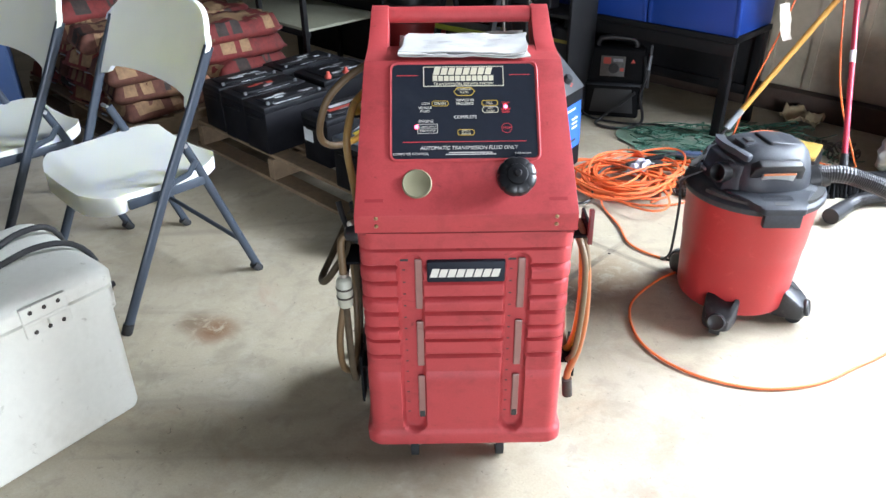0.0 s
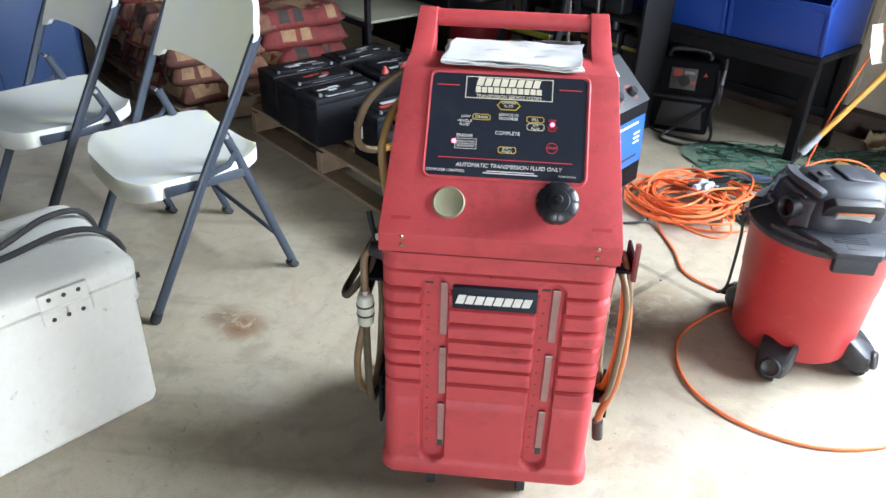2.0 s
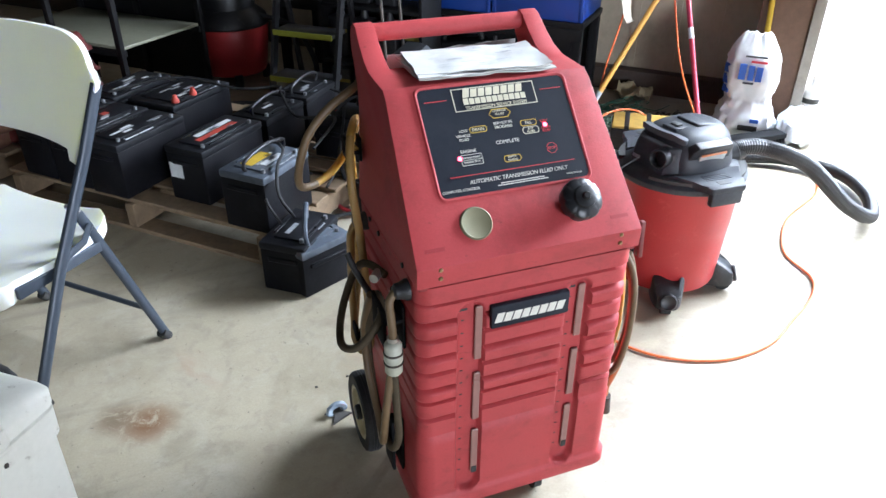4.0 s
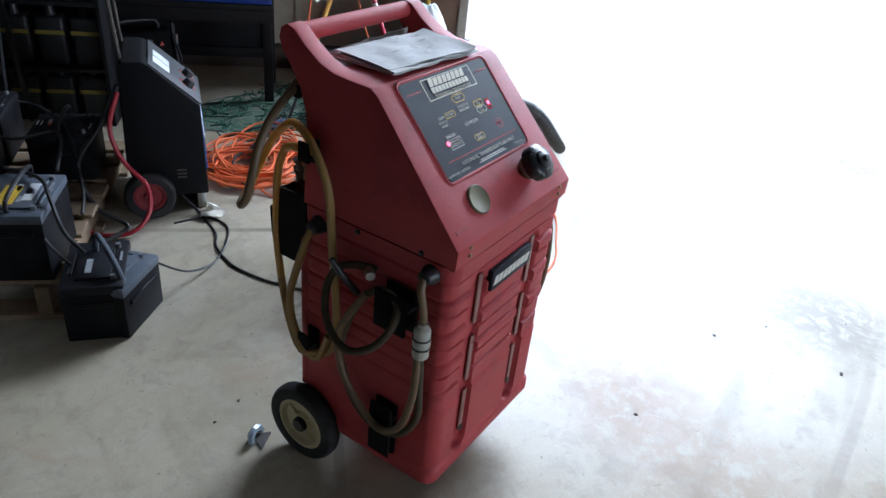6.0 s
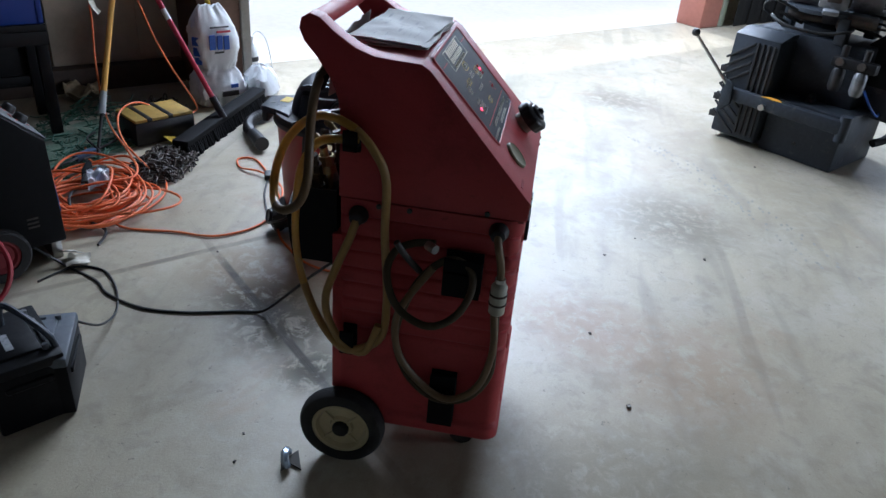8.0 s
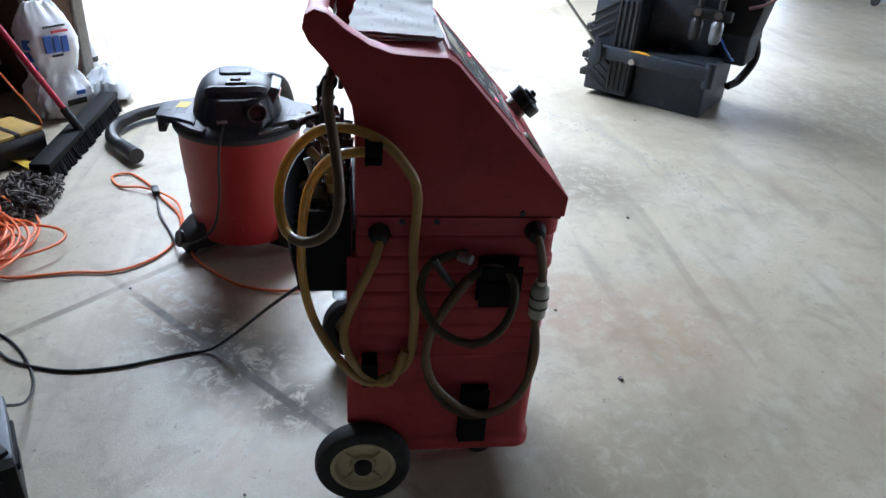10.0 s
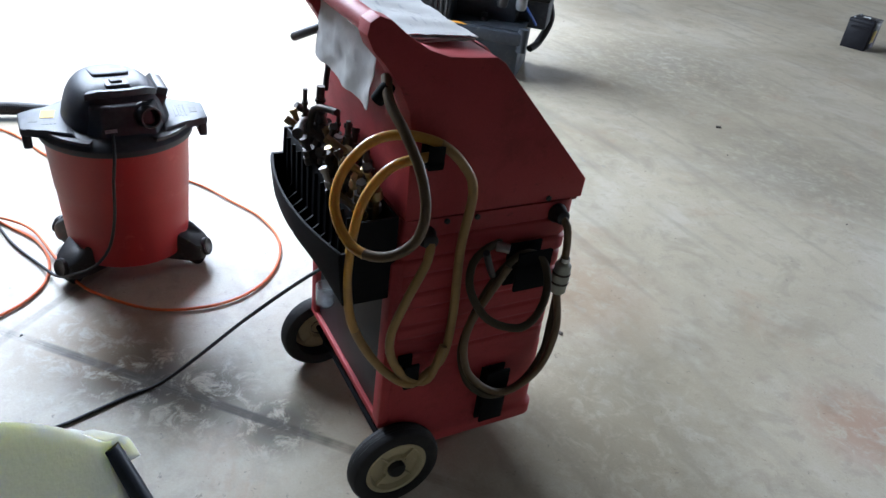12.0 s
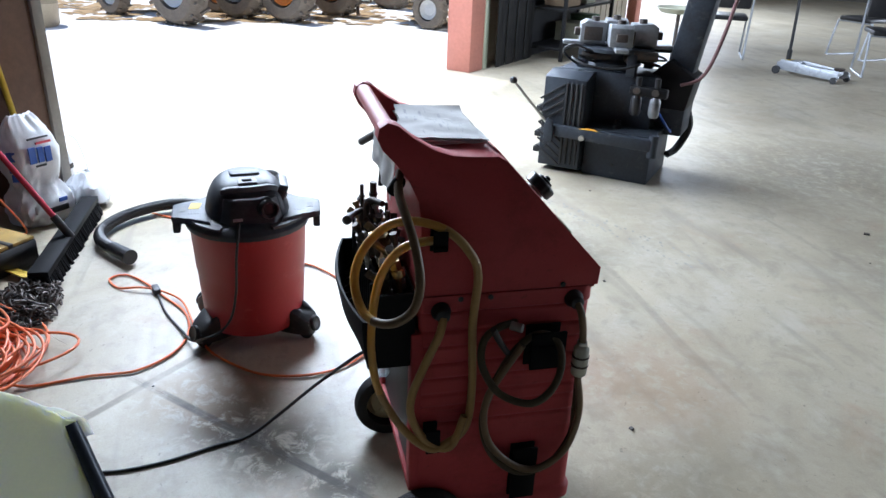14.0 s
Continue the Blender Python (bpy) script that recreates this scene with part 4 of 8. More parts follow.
for y, z in ((0.30, 0.700), (0.075, 0.718), (0.235, 0.70)):
    part("bolt_head", lathe([(0.006, 0), (0.006, 0.004), (0, 0.005)], n=6), BLACK, machine).matrix_local = Matrix.Translation((-MX, y, z)) @ pose(0, 0, 0, 0, -90, 0)
# inline filter on the near hose
filt = part("inline_filter", lathe([(0.010, -0.045), (0.018, -0.042), (0.021, -0.038), (0.021, -0.008), (0.0225, -0.006), (0.0225, 0.006), (0.021, 0.008), (0.021, 0.036), (0.017, 0.042), (0.010, 0.045)], n=24), mat("grey_white_filter", (0.46, 0.46, 0.38), 0.4, dirt=(0.16, 0.15, 0.11), dirt_amt=0.5), machine, "grey-white inline filter body")
filt.matrix_local = Matrix.Translation((-0.266, 0.030, 0.545)) @ Matrix.Diagonal((0.82, 0.82, 0.86, 1))
for z in (-0.012, 0.014):
    part("filter_band", lathe([(0.0212, -0.0025), (0.0235, -0.002), (0.0235, 0.002), (0.0212, 0.0025)], n=24), CHAIN, filt, "dark joint band").matrix_local = Matrix.Translation((0, 0, z))
part("hose_clamp", lathe([(0.0125, -0.005), (0.0135, -0.005), (0.0135, 0.005), (0.0125, 0.005)], n=20), STEEL, filt).matrix_local = Matrix.Translation((0, 0, 0.052))


def hose(pts, r, material, label=""):
    return part("hose", tube(pts, r, 12, 0.012), material, machine, label, smooth=60)


part("hose_grommet", lathe([(0.0, -0.02), (0.0125, -0.02), (0.0135, 0.008), (0.011, 0.016), (0.0, 0.016)], n=16), BRACK, machine, "black rubber grommet").matrix_local = pose(-0.196, 0.432, 0.945, 24, -24, 0)
def hose_run(pts, r, stretches):
    """One smooth run cut at the given knots into stretches of their own tone."""
    line = spline(pts, 0.010)
    at = [min(range(len(line)), key=lambda i: (line[i] - Vector(pts[k])).length) for k, _, _ in stretches] + [len(line) - 1]
    for (_, material, label), i, j in zip(stretches, at, at[1:]):
        part("hose", tube(line[i:j + 1], r, 12, smooth=False), material, machine, label, smooth=60)


# The two HOSE stretches hold backlight in their colour; the others are darker.
hose_run([(-0.185, 0.425, 0.968), (-0.222, 0.433, 0.938), (-0.275, 0.426, 0.905), (-0.322, 0.416, 0.858), (-0.346, 0.412, 0.800), (-0.351, 0.426, 0.750), (-0.336, 0.460, 0.718), (-0.302, 0.494, 0.707), (-0.262, 0.514, 0.720), (-0.222, 0.520, 0.762), (-0.206, 0.500, 0.815), (-0.206, 0.455, 0.862), (-0.226, 0.405, 0.880), (-0.250, 0.345, 0.868), (-0.264, 0.301, 0.829), (-0.268, 0.278, 0.775), (-0.256, 0.279, 0.650), (-0.250, 0.270, 0.487), (-0.250, 0.279, 0.387), (-0.256, 0.319, 0.353), (-0.266, 0.364, 0.350), (-0.246, 0.420, 0.395), (-0.222, 0.468, 0.480), (-0.216, 0.485, 0.570), (-0.216, 0.484, 0.660), (-0.222, 0.468, 0.760), (-0.236, 0.428, 0.826), (-0.250, 0.375, 0.846), (-0.240, 0.345, 0.838)], 0.0090,
         [(0, HOSE_D, "brown strand of the hose"), (7, HOSE, "reinforced hose loop with backlight in its amber"), (13, HOSE_M, "dulled strand of the hose with backlight in its amber"), (22, HOSE, "strand of the hose with backlight in its amber")])
hose([(-0.252, 0.342, 0.672), (-0.262, 0.350, 0.640), (-0.258, 0.383, 0.554), (-0.255, 0.406, 0.479), (-0.257, 0.401, 0.421), (-0.262, 0.365, 0.362), (-0.262, 0.315, 0.345), (-0.256, 0.285, 0.42)], 0.0090, HOSE_M, "dulled amber hose")
hose([(-0.235, 0.176, 0.636), (-0.252, 0.215, 0.640), (-0.268, 0.254, 0.622), (-0.290, 0.264, 0.575), (-0.320, 0.232, 0.520), (-0.338, 0.165, 0.498), (-0.322, 0.112, 0.520), (-0.294, 0.086, 0.566), (-0.268, 0.094, 0.606), (-0.262, 0.140, 0.618), (-0.262, 0.193, 0.568), (-0.262, 0.231, 0.478), (-0.262, 0.244, 0.393), (-0.262, 0.211, 0.300), (-0.264, 0.145, 0.248), (-0.264, 0.072, 0.263), (-0.262, 0.028, 0.334), (-0.264, 0.026, 0.420), (-0.266, 0.030, 0.507)], 0.0082, HOSE_G, "smoky brown hose coiled over brackets")
hose([(-0.252, 0.047, 0.682), (-0.266, 0.043, 0.668), (-0.267, 0.036, 0.64), (-0.266, 0.031, 0.61), (-0.266, 0.030, 0.583)], 0.0082, HOSE_D)
hose([(-0.270, 0.034, 0.51), (-0.286, 0.026, 0.42), (-0.288, 0.05, 0.32), (-0.276, 0.11, 0.262), (-0.268, 0.17, 0.28), (-0.27, 0.232, 0.36), (-0.27, 0.24, 0.47), (-0.27, 0.17, 0.60)], 0.0082, HOSE_D)
part("coupling", rod((-0.262, 0.170, 0.636), (-0.245, 0.190, 0.636), 0.010), STEEL, machine)
part("hose_spout", tube([(-0.262, 0.200, 0.580), (-0.284, 0.228, 0.625), (-0.295, 0.246, 0.660)], 0.007), BLACK, machine, "black rubber hose nozzle")
# hoses hung on the other side
hose([(0.250, 0.06, 0.655), (0.262, 0.03, 0.60), (0.262, 0.02, 0.48), (0.258, 0.04, 0.36), (0.256, 0.11, 0.29), (0.256, 0.18, 0.36), (0.258, 0.20, 0.50), (0.256, 0.16, 0.63), (0.256, 0.10, 0.672), (0.268, 0.05, 0.62), (0.274, 0.045, 0.48), (0.272, 0.07, 0.36), (0.268, 0.12, 0.31)], 0.0070, HOSE_D, "brown stained hose hung in a loop")
hose([(0.246, 0.10, 0.66), (0.268, 0.05, 0.60), (0.276, 0.04, 0.47), (0.270, 0.05, 0.36), (0.254, 0.06, 0.285), (0.250, 0.05, 0.262)], 0.0088, mat("rust_orange_hose", (0.36, 0.11, 0.03), 0.35, var=0.15, coat=0.1), "rust orange hose")
part("coupling", rod((0.250, 0.050, 0.270), (0.256, 0.052, 0.218), 0.0125), CHAIN, machine, "dark steel coupling")
hose([(0.244, 0.13, 0.665), (0.262, 0.09, 0.63), (0.270, 0.075, 0.50), (0.266, 0.085, 0.38), (0.258, 0.13, 0.30), (0.256, 0.19, 0.34), (0.256, 0.21, 0.48), (0.250, 0.18, 0.62)], 0.0085, HOSE, "amber hose hung in a long loop")
part("side_lever", prism([(0.03, 0.655), (0.045, 0.655), (0.048, 0.735), (0.036, 0.735)], 0.262, 0.272, "x", 0.002), mat("dark_red_lever_paint", (0.13, 0.018, 0.018), 0.5), machine, "dark red lever")
part("spray_nozzle", tube([(0.06, 0.400, 0.975), (0.127, 0.418, 0.961), (0.165, 0.427, 0.945), (0.205, 0.437, 0.926), (0.247, 0.446, 0.906)], 0.0095), BLACK, machine, "black spray gun nozzle")

# ---- papers on the machine ----
def crumpled(w, h, n, m, amp, seed, thick=0.0012, curl=0.0):
    """A creased sheet of paper with thickness."""
    bm = bmesh.new()
    top = {}
    for i in range(n + 1):
        for j in range(n + 1):
            x, y = w * (i / n - 0.5), h * (j / n - 0.5)
            z = amp * noise.noise(Vector((x * 14 + seed, y * 14, seed))) + amp * 0.5 * noise.noise(Vector((x * 40, y * 40 + seed, 3))) + curl * max(0.0, x / w - 0.25) ** 2
            ex = 0.006 * noise.noise(Vector((y * 20, seed, 1))) if i in (0, n) else 0
            ey = 0.006 * noise.noise(Vector((x * 20, seed, 9))) if j in (0, n) else 0
            top[i, j] = Vector((x + ex, y + ey, z))
    up = {k: bm.verts.new(m @ (p + Vector((0, 0, thick)))) for k, p in top.items()}
    dn = {k: bm.verts.new(m @ p) for k, p in top.items()}
    for i in range(n):
        for j in range(n):
            bm.faces.new((up[i, j], up[i + 1, j], up[i + 1, j + 1], up[i, j + 1]))
            bm.faces.new((dn[i, j], dn[i, j + 1], dn[i + 1, j + 1], dn[i + 1, j]))
    for i in range(n):
        for a, b in (((i, 0), (i + 1, 0)), ((i + 1, n), (i, n)), ((0, i + 1), (0, i)), ((n, i), (n, i + 1))):
            bm.faces.new((up[a], dn[a], dn[b], up[b]))
    return bm


papers = thing("paper_bundle", pose(0.004, 0.312, 1.003, 0, 0, -3), "folded crumpled white papers lying on the hood", "papers")
for k, (dx, dy, rot, w, h) in enumerate(((0, 0.0, 0, 0.282, 0.160), (-0.004, -0.005, 2.2, 0.272, 0.154), (0.003, 0.003, -1.4, 0.274, 0.156))):
    part("sheet", crumpled(w, h, 18, pose(dx, dy, 0.003 + 0.004 * k, 0, 0.5, rot), 0.0045, 3 + k, 0.0022, 0.03 + 0.03 * k), PAPER, papers)
GREYP = mat("grey_print", (0.42, 0.42, 0.43), 0.8, bump=0)
top_sheet = pose(0.003, 0.003, 0.011, 0, 0.5, -1.4)
rng = random.Random(23)
for k in range(26):
    # short printed bars that follow the creases of the uppermost sheet
    x0, y0, w, h = rng.uniform(-0.11, 0.09), rng.uniform(-0.06, 0.06), rng.uniform(0.010, 0.034), rng.uniform(0.0012, 0.0026) if k % 6 else 0.006
    bm = bmesh.new()
    rows = []
    for q in range(7):
        x = x0 + w * q / 6
        rows.append([bm.verts.new(top_sheet @ Vector((x, y, 0.0030 + 0.0045 * noise.noise(Vector((x * 14 + 5, y * 14, 5))) + 0.09 * max(0.0, x / 0.274 - 0.25) ** 2 + 0.00225 * noise.noise(Vector((x * 40, y * 40 + 5, 3)))))) for y in (y0, y0 + h)])
    for a, b in zip(rows, rows[1:]):
        bm.faces.new((a[0], b[0], b[1], a[1]))
    part("print_bar", bm, GREYP, papers, smooth=0)
hang = thing("hanging_paper", pose(0.005, 0.430, 0.953, 94, 0, 0), "crumpled white paper sheet hanging behind the handle bar", "paper")
part("sheet", crumpled(0.290, 0.115, 18, pose(0, 0, 0, 0, 0, 2), 0.010, 11), PAPER, hang)


# ---- shop vacuum ----
VAC = pose(0.945, 0.763, 0)
vac = thing("shop_vacuum", VAC, "red drum shop vacuum with black motor head and ribbed hose", "vacuum")
drum_prof = [(0.0, 0.052), (0.162, 0.052), (0.173, 0.058), (0.177, 0.07), (0.186, 0.22), (0.188, 0.268), (0.1905, 0.273), (0.198, 0.425), (0.202, 0.432), (0.202, 0.442), (0.194, 0.442), (0.192, 0.43)]
part("drum", lathe(drum_prof, n=64), RED2, vac, "red plastic drum")
lid = part("lid", lathe([(0.200, 0.394), (0.208, 0.394), (0.211, 0.400), (0.211, 0.412), (0.204, 0.420), (0.180, 0.432), (0.150, 0.438), (0.0, 0.440)], n=64), DUSTY, vac, "dusty black lid")
lid.matrix_local = Matrix.Translation((0, 0, 0.040))
for a in (92, 268):
    bm = prism([(0.120, -0.135), (0.185, -0.085), (0.208, -0.072), (0.236, -0.068), (0.250, -0.058), (0.250, 0.058), (0.236, 0.068), (0.208, 0.072), (0.185, 0.085), (0.120, 0.135)], 0.420, 0.442, "z", 0.006)
    bx(0.224, 0.248, -0.055, 0.055, 0.378, 0.425, 0.006, 2, bm)
    h = part("lid_latch", bm, DUSTY, lid, "black carry latch")
    h.matrix_local = pose(0, 0, 0, 0, 0, a)
    part("latch_slot", bx(0.205, 0.226, -0.020, 0.020, 0.440, 0.4432), PRINT_K, h, smooth=0)
    for k in range(4):
        part("latch_rib", bx(0.160 + 0.010 * k, 0.164 + 0.010 * k, -0.045, 0.045, 0.441, 0.4435), DUSTY, h, smooth=0)
HEAD_A = 188.0
# motor head: front (local +x) cut upright under a visor, the rest a low rounded shell
rings = []
for z, ax, ay, front, off in ((0.434, 0.165, 0.158, 0.140, 0.0), (0.448, 0.168, 0.160, 0.142, 0.0), (0.485, 0.164, 0.152, 0.138, 0.0), (0.520, 0.156, 0.140, 0.132, -0.002), (0.548, 0.142, 0.124, 0.126, -0.006), (0.566, 0.124, 0.104, 0.112, -0.012), (0.577, 0.100, 0.082, 0.090, -0.020), (0.581, 0.070, 0.056, 0.060, -0.028)):
    ring = []
    for k in range(64):
        a = 2 * math.pi * k / 64
        c, s = math.cos(a), math.sin(a)
        x, y = ax * math.copysign(abs(c) ** 0.85, c), ay * math.copysign(abs(s) ** 0.8, s)
        if x > front - 0.02:
            x = front - 0.02 + (x - front + 0.02) * 0.45
        ring.append((x + off, y, z))
    rings.append(ring)
head = part("motor_head", loft(rings), DUSTY, vac, "dusty black rounded motor head", smooth=45)
head.matrix_local = pose(0, 0, 0.109, 0, 0, HEAD_A) @ Matrix.Diagonal((0.90, 0.88, 0.84, 1))
port_m = Matrix.Translation((0.146, 0.056, 0.490)) @ pose(0, 0, 0, 0, 84, 14) @ Matrix.Diagonal((1.12, 1.12, 1.2, 1))
port = part("exhaust_port", lathe([(0.024, -0.012), (0.024, 0.030), (0.0265, 0.034), (0.0305, 0.034), (0.033, 0.030), (0.033, 0.006), (0.040, 0.0), (0.040, -0.012)], n=36), BLACK, head, "round black blower port")
port.matrix_local = port_m
part("port_bore", rod((0.0, 0, -0.012), (0, 0, -0.008), 0.0245, n=24), PRINT_K, port)
# visor and carry grip over the front
visor = []
for k in range(25):
    a = radians(-48 + 96 * k / 24)
    visor.append((0.016 + 0.140 * math.cos(a), 0.146 * math.sin(a)))
inner = []
for k in range(25):
    a = radians(48 - 96 * k / 24)
    inner.append((0.004 + 0.118 * math.cos(a), 0.126 * math.sin(a)))
bm = prism(visor + inner, -0.011, 0.011, "z", 0.004)
for v in bm.verts:
    v.co.z += 0.20 * max(0.0, v.co.x - 0.04) - 0.30 * max(0.0, abs(v.co.y) - 0.07)
part("carry_handle", bm, DUSTY, head, "black moulded carry handle", smooth=50).matrix_local = Matrix.Translation((0, 0, 0.552))
part("switch_plate", bx(0.022, 0.088, -0.036, 0.036, 0.566, 0.580, 0.005), DUSTY, head)
part("switch", bx(0.042, 0.068, -0.018, 0.018, 0.576, 0.587, 0.003), PRINT_K, head)
top_pts = [(-0.125, -0.050), (-0.105, -0.062), (0.0, -0.056), (0.008, -0.048), (0.008, 0.048), (0.0, 0.056), (-0.105, 0.062), (-0.125, 0.050)]
bm = prism(top_pts, 0.568, 0.590, "z", 0.007, 3)
for v in bm.verts:
    v.co.z -= 0.9 * max(0.0, -0.045 - v.co.x) ** 1.5
part("top_cover", bm, DUSTY, head, "raised top cover", smooth=50)
# a label panel on each side under a raised arch
LABEL_G = mat("grey_label", (0.36, 0.37, 0.36), 0.4, var=0.2, scale=50, dirt=(0.2, 0.2, 0.2), dirt_amt=0.4)
STRIPE = mat("orange_stripe", (0.62, 0.22, 0.09), 0.5)
for s in (1,):
    side_m = pose(0.012, s * 0.1435, 0.493, -20 * s, 0, -6)
    win = part("label_window", bx(-0.056, 0.056, -0.006, 0.006, -0.022, 0.024, 0.004), LABEL_G, head, "grey maker label with orange stripe")
    win.matrix_local = side_m
    part("stripe", bx(-0.054, 0.054, -0.0072, 0.0072, 0.019, 0.024, 0.001), STRIPE, win, smooth=0)
    arch = [(-0.098, -0.050), (-0.072, -0.050), (-0.062, 0.026), (-0.056, 0.030), (0.056, 0.030), (0.062, 0.026), (0.072, -0.050), (0.098, -0.050), (0.086, 0.036), (0.068, 0.056), (-0.068, 0.056), (-0.086, 0.036)]
    bm = prism(arch, -0.030, 0.006, "y", 0.004)
    for v in bm.verts:
        v.co.y -= s * 1.6 * v.co.x ** 2
    part("label_arch", bm, BLACK, head, "raised black arch", smooth=40).matrix_local = side_m
    part("label_slot", bx(-0.060, 0.060, -0.004, 0.008, -0.038, -0.030), PRINT_K, head, smooth=0).matrix_local = side_m
bm = loft([[(x, y, 0.404) for x, y in ((0.03, -0.128), (0.135, -0.118), (0.178, -0.085), (0.184, 0.085), (0.135, 0.118), (0.03, 0.128))], [(x, y, 0.450) for x, y in ((0.03, -0.124), (0.130, -0.114), (0.166, -0.082), (0.170, 0.082), (0.130, 0.114), (0.03, 0.124))], [(x, y, 0.530) for x, y in ((0.03, -0.104), (0.120, -0.098), (0.150, -0.074), (0.152, 0.074), (0.120, 0.098), (0.03, 0.104))]])
bmesh.ops.bevel(bm, geom=bm.edges, offset=0.006, segments=2, profile=0.5, affect="EDGES")
part("front_cowl", bm, DUSTY, head, "flat-cut black front cowl", smooth=40)
for a in (135, 225, 315, 45):
    bm = bmesh.new()
    arc = [radians(a - 20 + 5 * q) for q in range(9)]
    prism([(0.203 * math.cos(q), 0.203 * math.sin(q)) for q in arc] + [(0.180 * math.cos(q), 0.180 * math.sin(q)) for q in reversed(arc)], 0.424, 0.4335, "z", bm=bm)
    part("rim_tread", bm, PRINT_K, lid, "ribbed black rim inset", smooth=0)
part("warning_label", bx(-0.028, 0.028, -0.018, 0.018, 0, 0.001), LABEL_Y, lid, "small yellow warning sticker", smooth=0).matrix_local = pose(0.022, 0.176, 0.4432, 0, 0, -6)
part("rating_plate", bx(-0.001, 0.001, -0.018, 0.018, -0.006, 0.006), LABEL_D, head, smooth=0).matrix_local = pose(0.170, -0.055, 0.458, 0, -8, 0)
part("hose_socket", lathe([(0.040, 0), (0.040, 0.03), (0.034, 0.034), (0.030, 0.06)], n=28), BLACK, lid).matrix_local = pose(0.15, -0.03, 0.435, 0, 78, -8)


def vac_caster(a):
    c = part("caster_foot", prism([(0.120, -0.052), (0.185, -0.052), (0.228, -0.044), (0.246, -0.026), (0.246, 0.026), (0.228, 0.044), (0.185, 0.052), (0.120, 0.052)], 0.026, 0.125, "z", 0.014), BLACK, vac, "black caster housing")
    for v in c.data.vertices:
        if v.co.x > 0.18 and v.co.z > 0.08:
            v.co.z -= (v.co.x - 0.18) * 0.75
    c.matrix_local = pose(0, 0, 0, 0, 0, a)
    part("caster_wheel", rod((0.212, -0.016, 0.026), (0.212, 0.016, 0.026), 0.026, n=24), RUBBER, c)
    part("wheel_slot", lathe([(0.0, 0.004), (0.020, 0.004), (0.025, 0.008), (0.029, 0.004), (0.029, -0.004)], n=24), BLACK, c).matrix_local = pose(0.244, 0, 0.064, 0, 74, 0)


for a in (55, 122, 240, 325):
    vac_caster(a)
vh = part("vacuum_hose", tube([(0.175, -0.035, 0.493), (0.27, -0.06, 0.495), (0.45, -0.10, 0.42), (0.70, -0.10, 0.22), (0.98, 0.0, 0.075), (1.18, 0.20, 0.045), (1.24, 0.42, 0.043), (1.13, 0.61, 0.042), (0.95, 0.70, 0.041), (0.80, 0.68, 0.041), (0.69, 0.60, 0.041)], 0.027, 14, 0.0034, ridge=0.028), BLACK, vac, "black ribbed vacuum hose", smooth=0)
part("hose_cuff", rod((0.715, 0.62, 0.041), (0.605, 0.53, 0.041), 0.030, 0.034, 20), BLACK, vh)
part("power_cord", tube([(-0.105, 0.02, 0.512), (-0.170, 0.025, 0.478), (-0.220, 0.030, 0.445), (-0.210, 0.040, 0.37), (-0.205, 0.050, 0.25), (-0.200, 0.075, 0.15), (-0.205, 0.12, 0.10), (-0.19, 0.17, 0.075), (-0.12, 0.22, 0.03), (0.0, 0.27, 0.008), (0.15, 0.34, 0.006), (0.30, 0.385, 0.006)], 0.0045, 8), CORD_K, vac, "black power cord")
part("cord_connector", bx(-0.03, 0.03, -0.014, 0.014, 0, 0.028, 0.006), BLACK, vac).matrix_local = pose(0.33, 0.395, 0.0, 0, 0, 20)


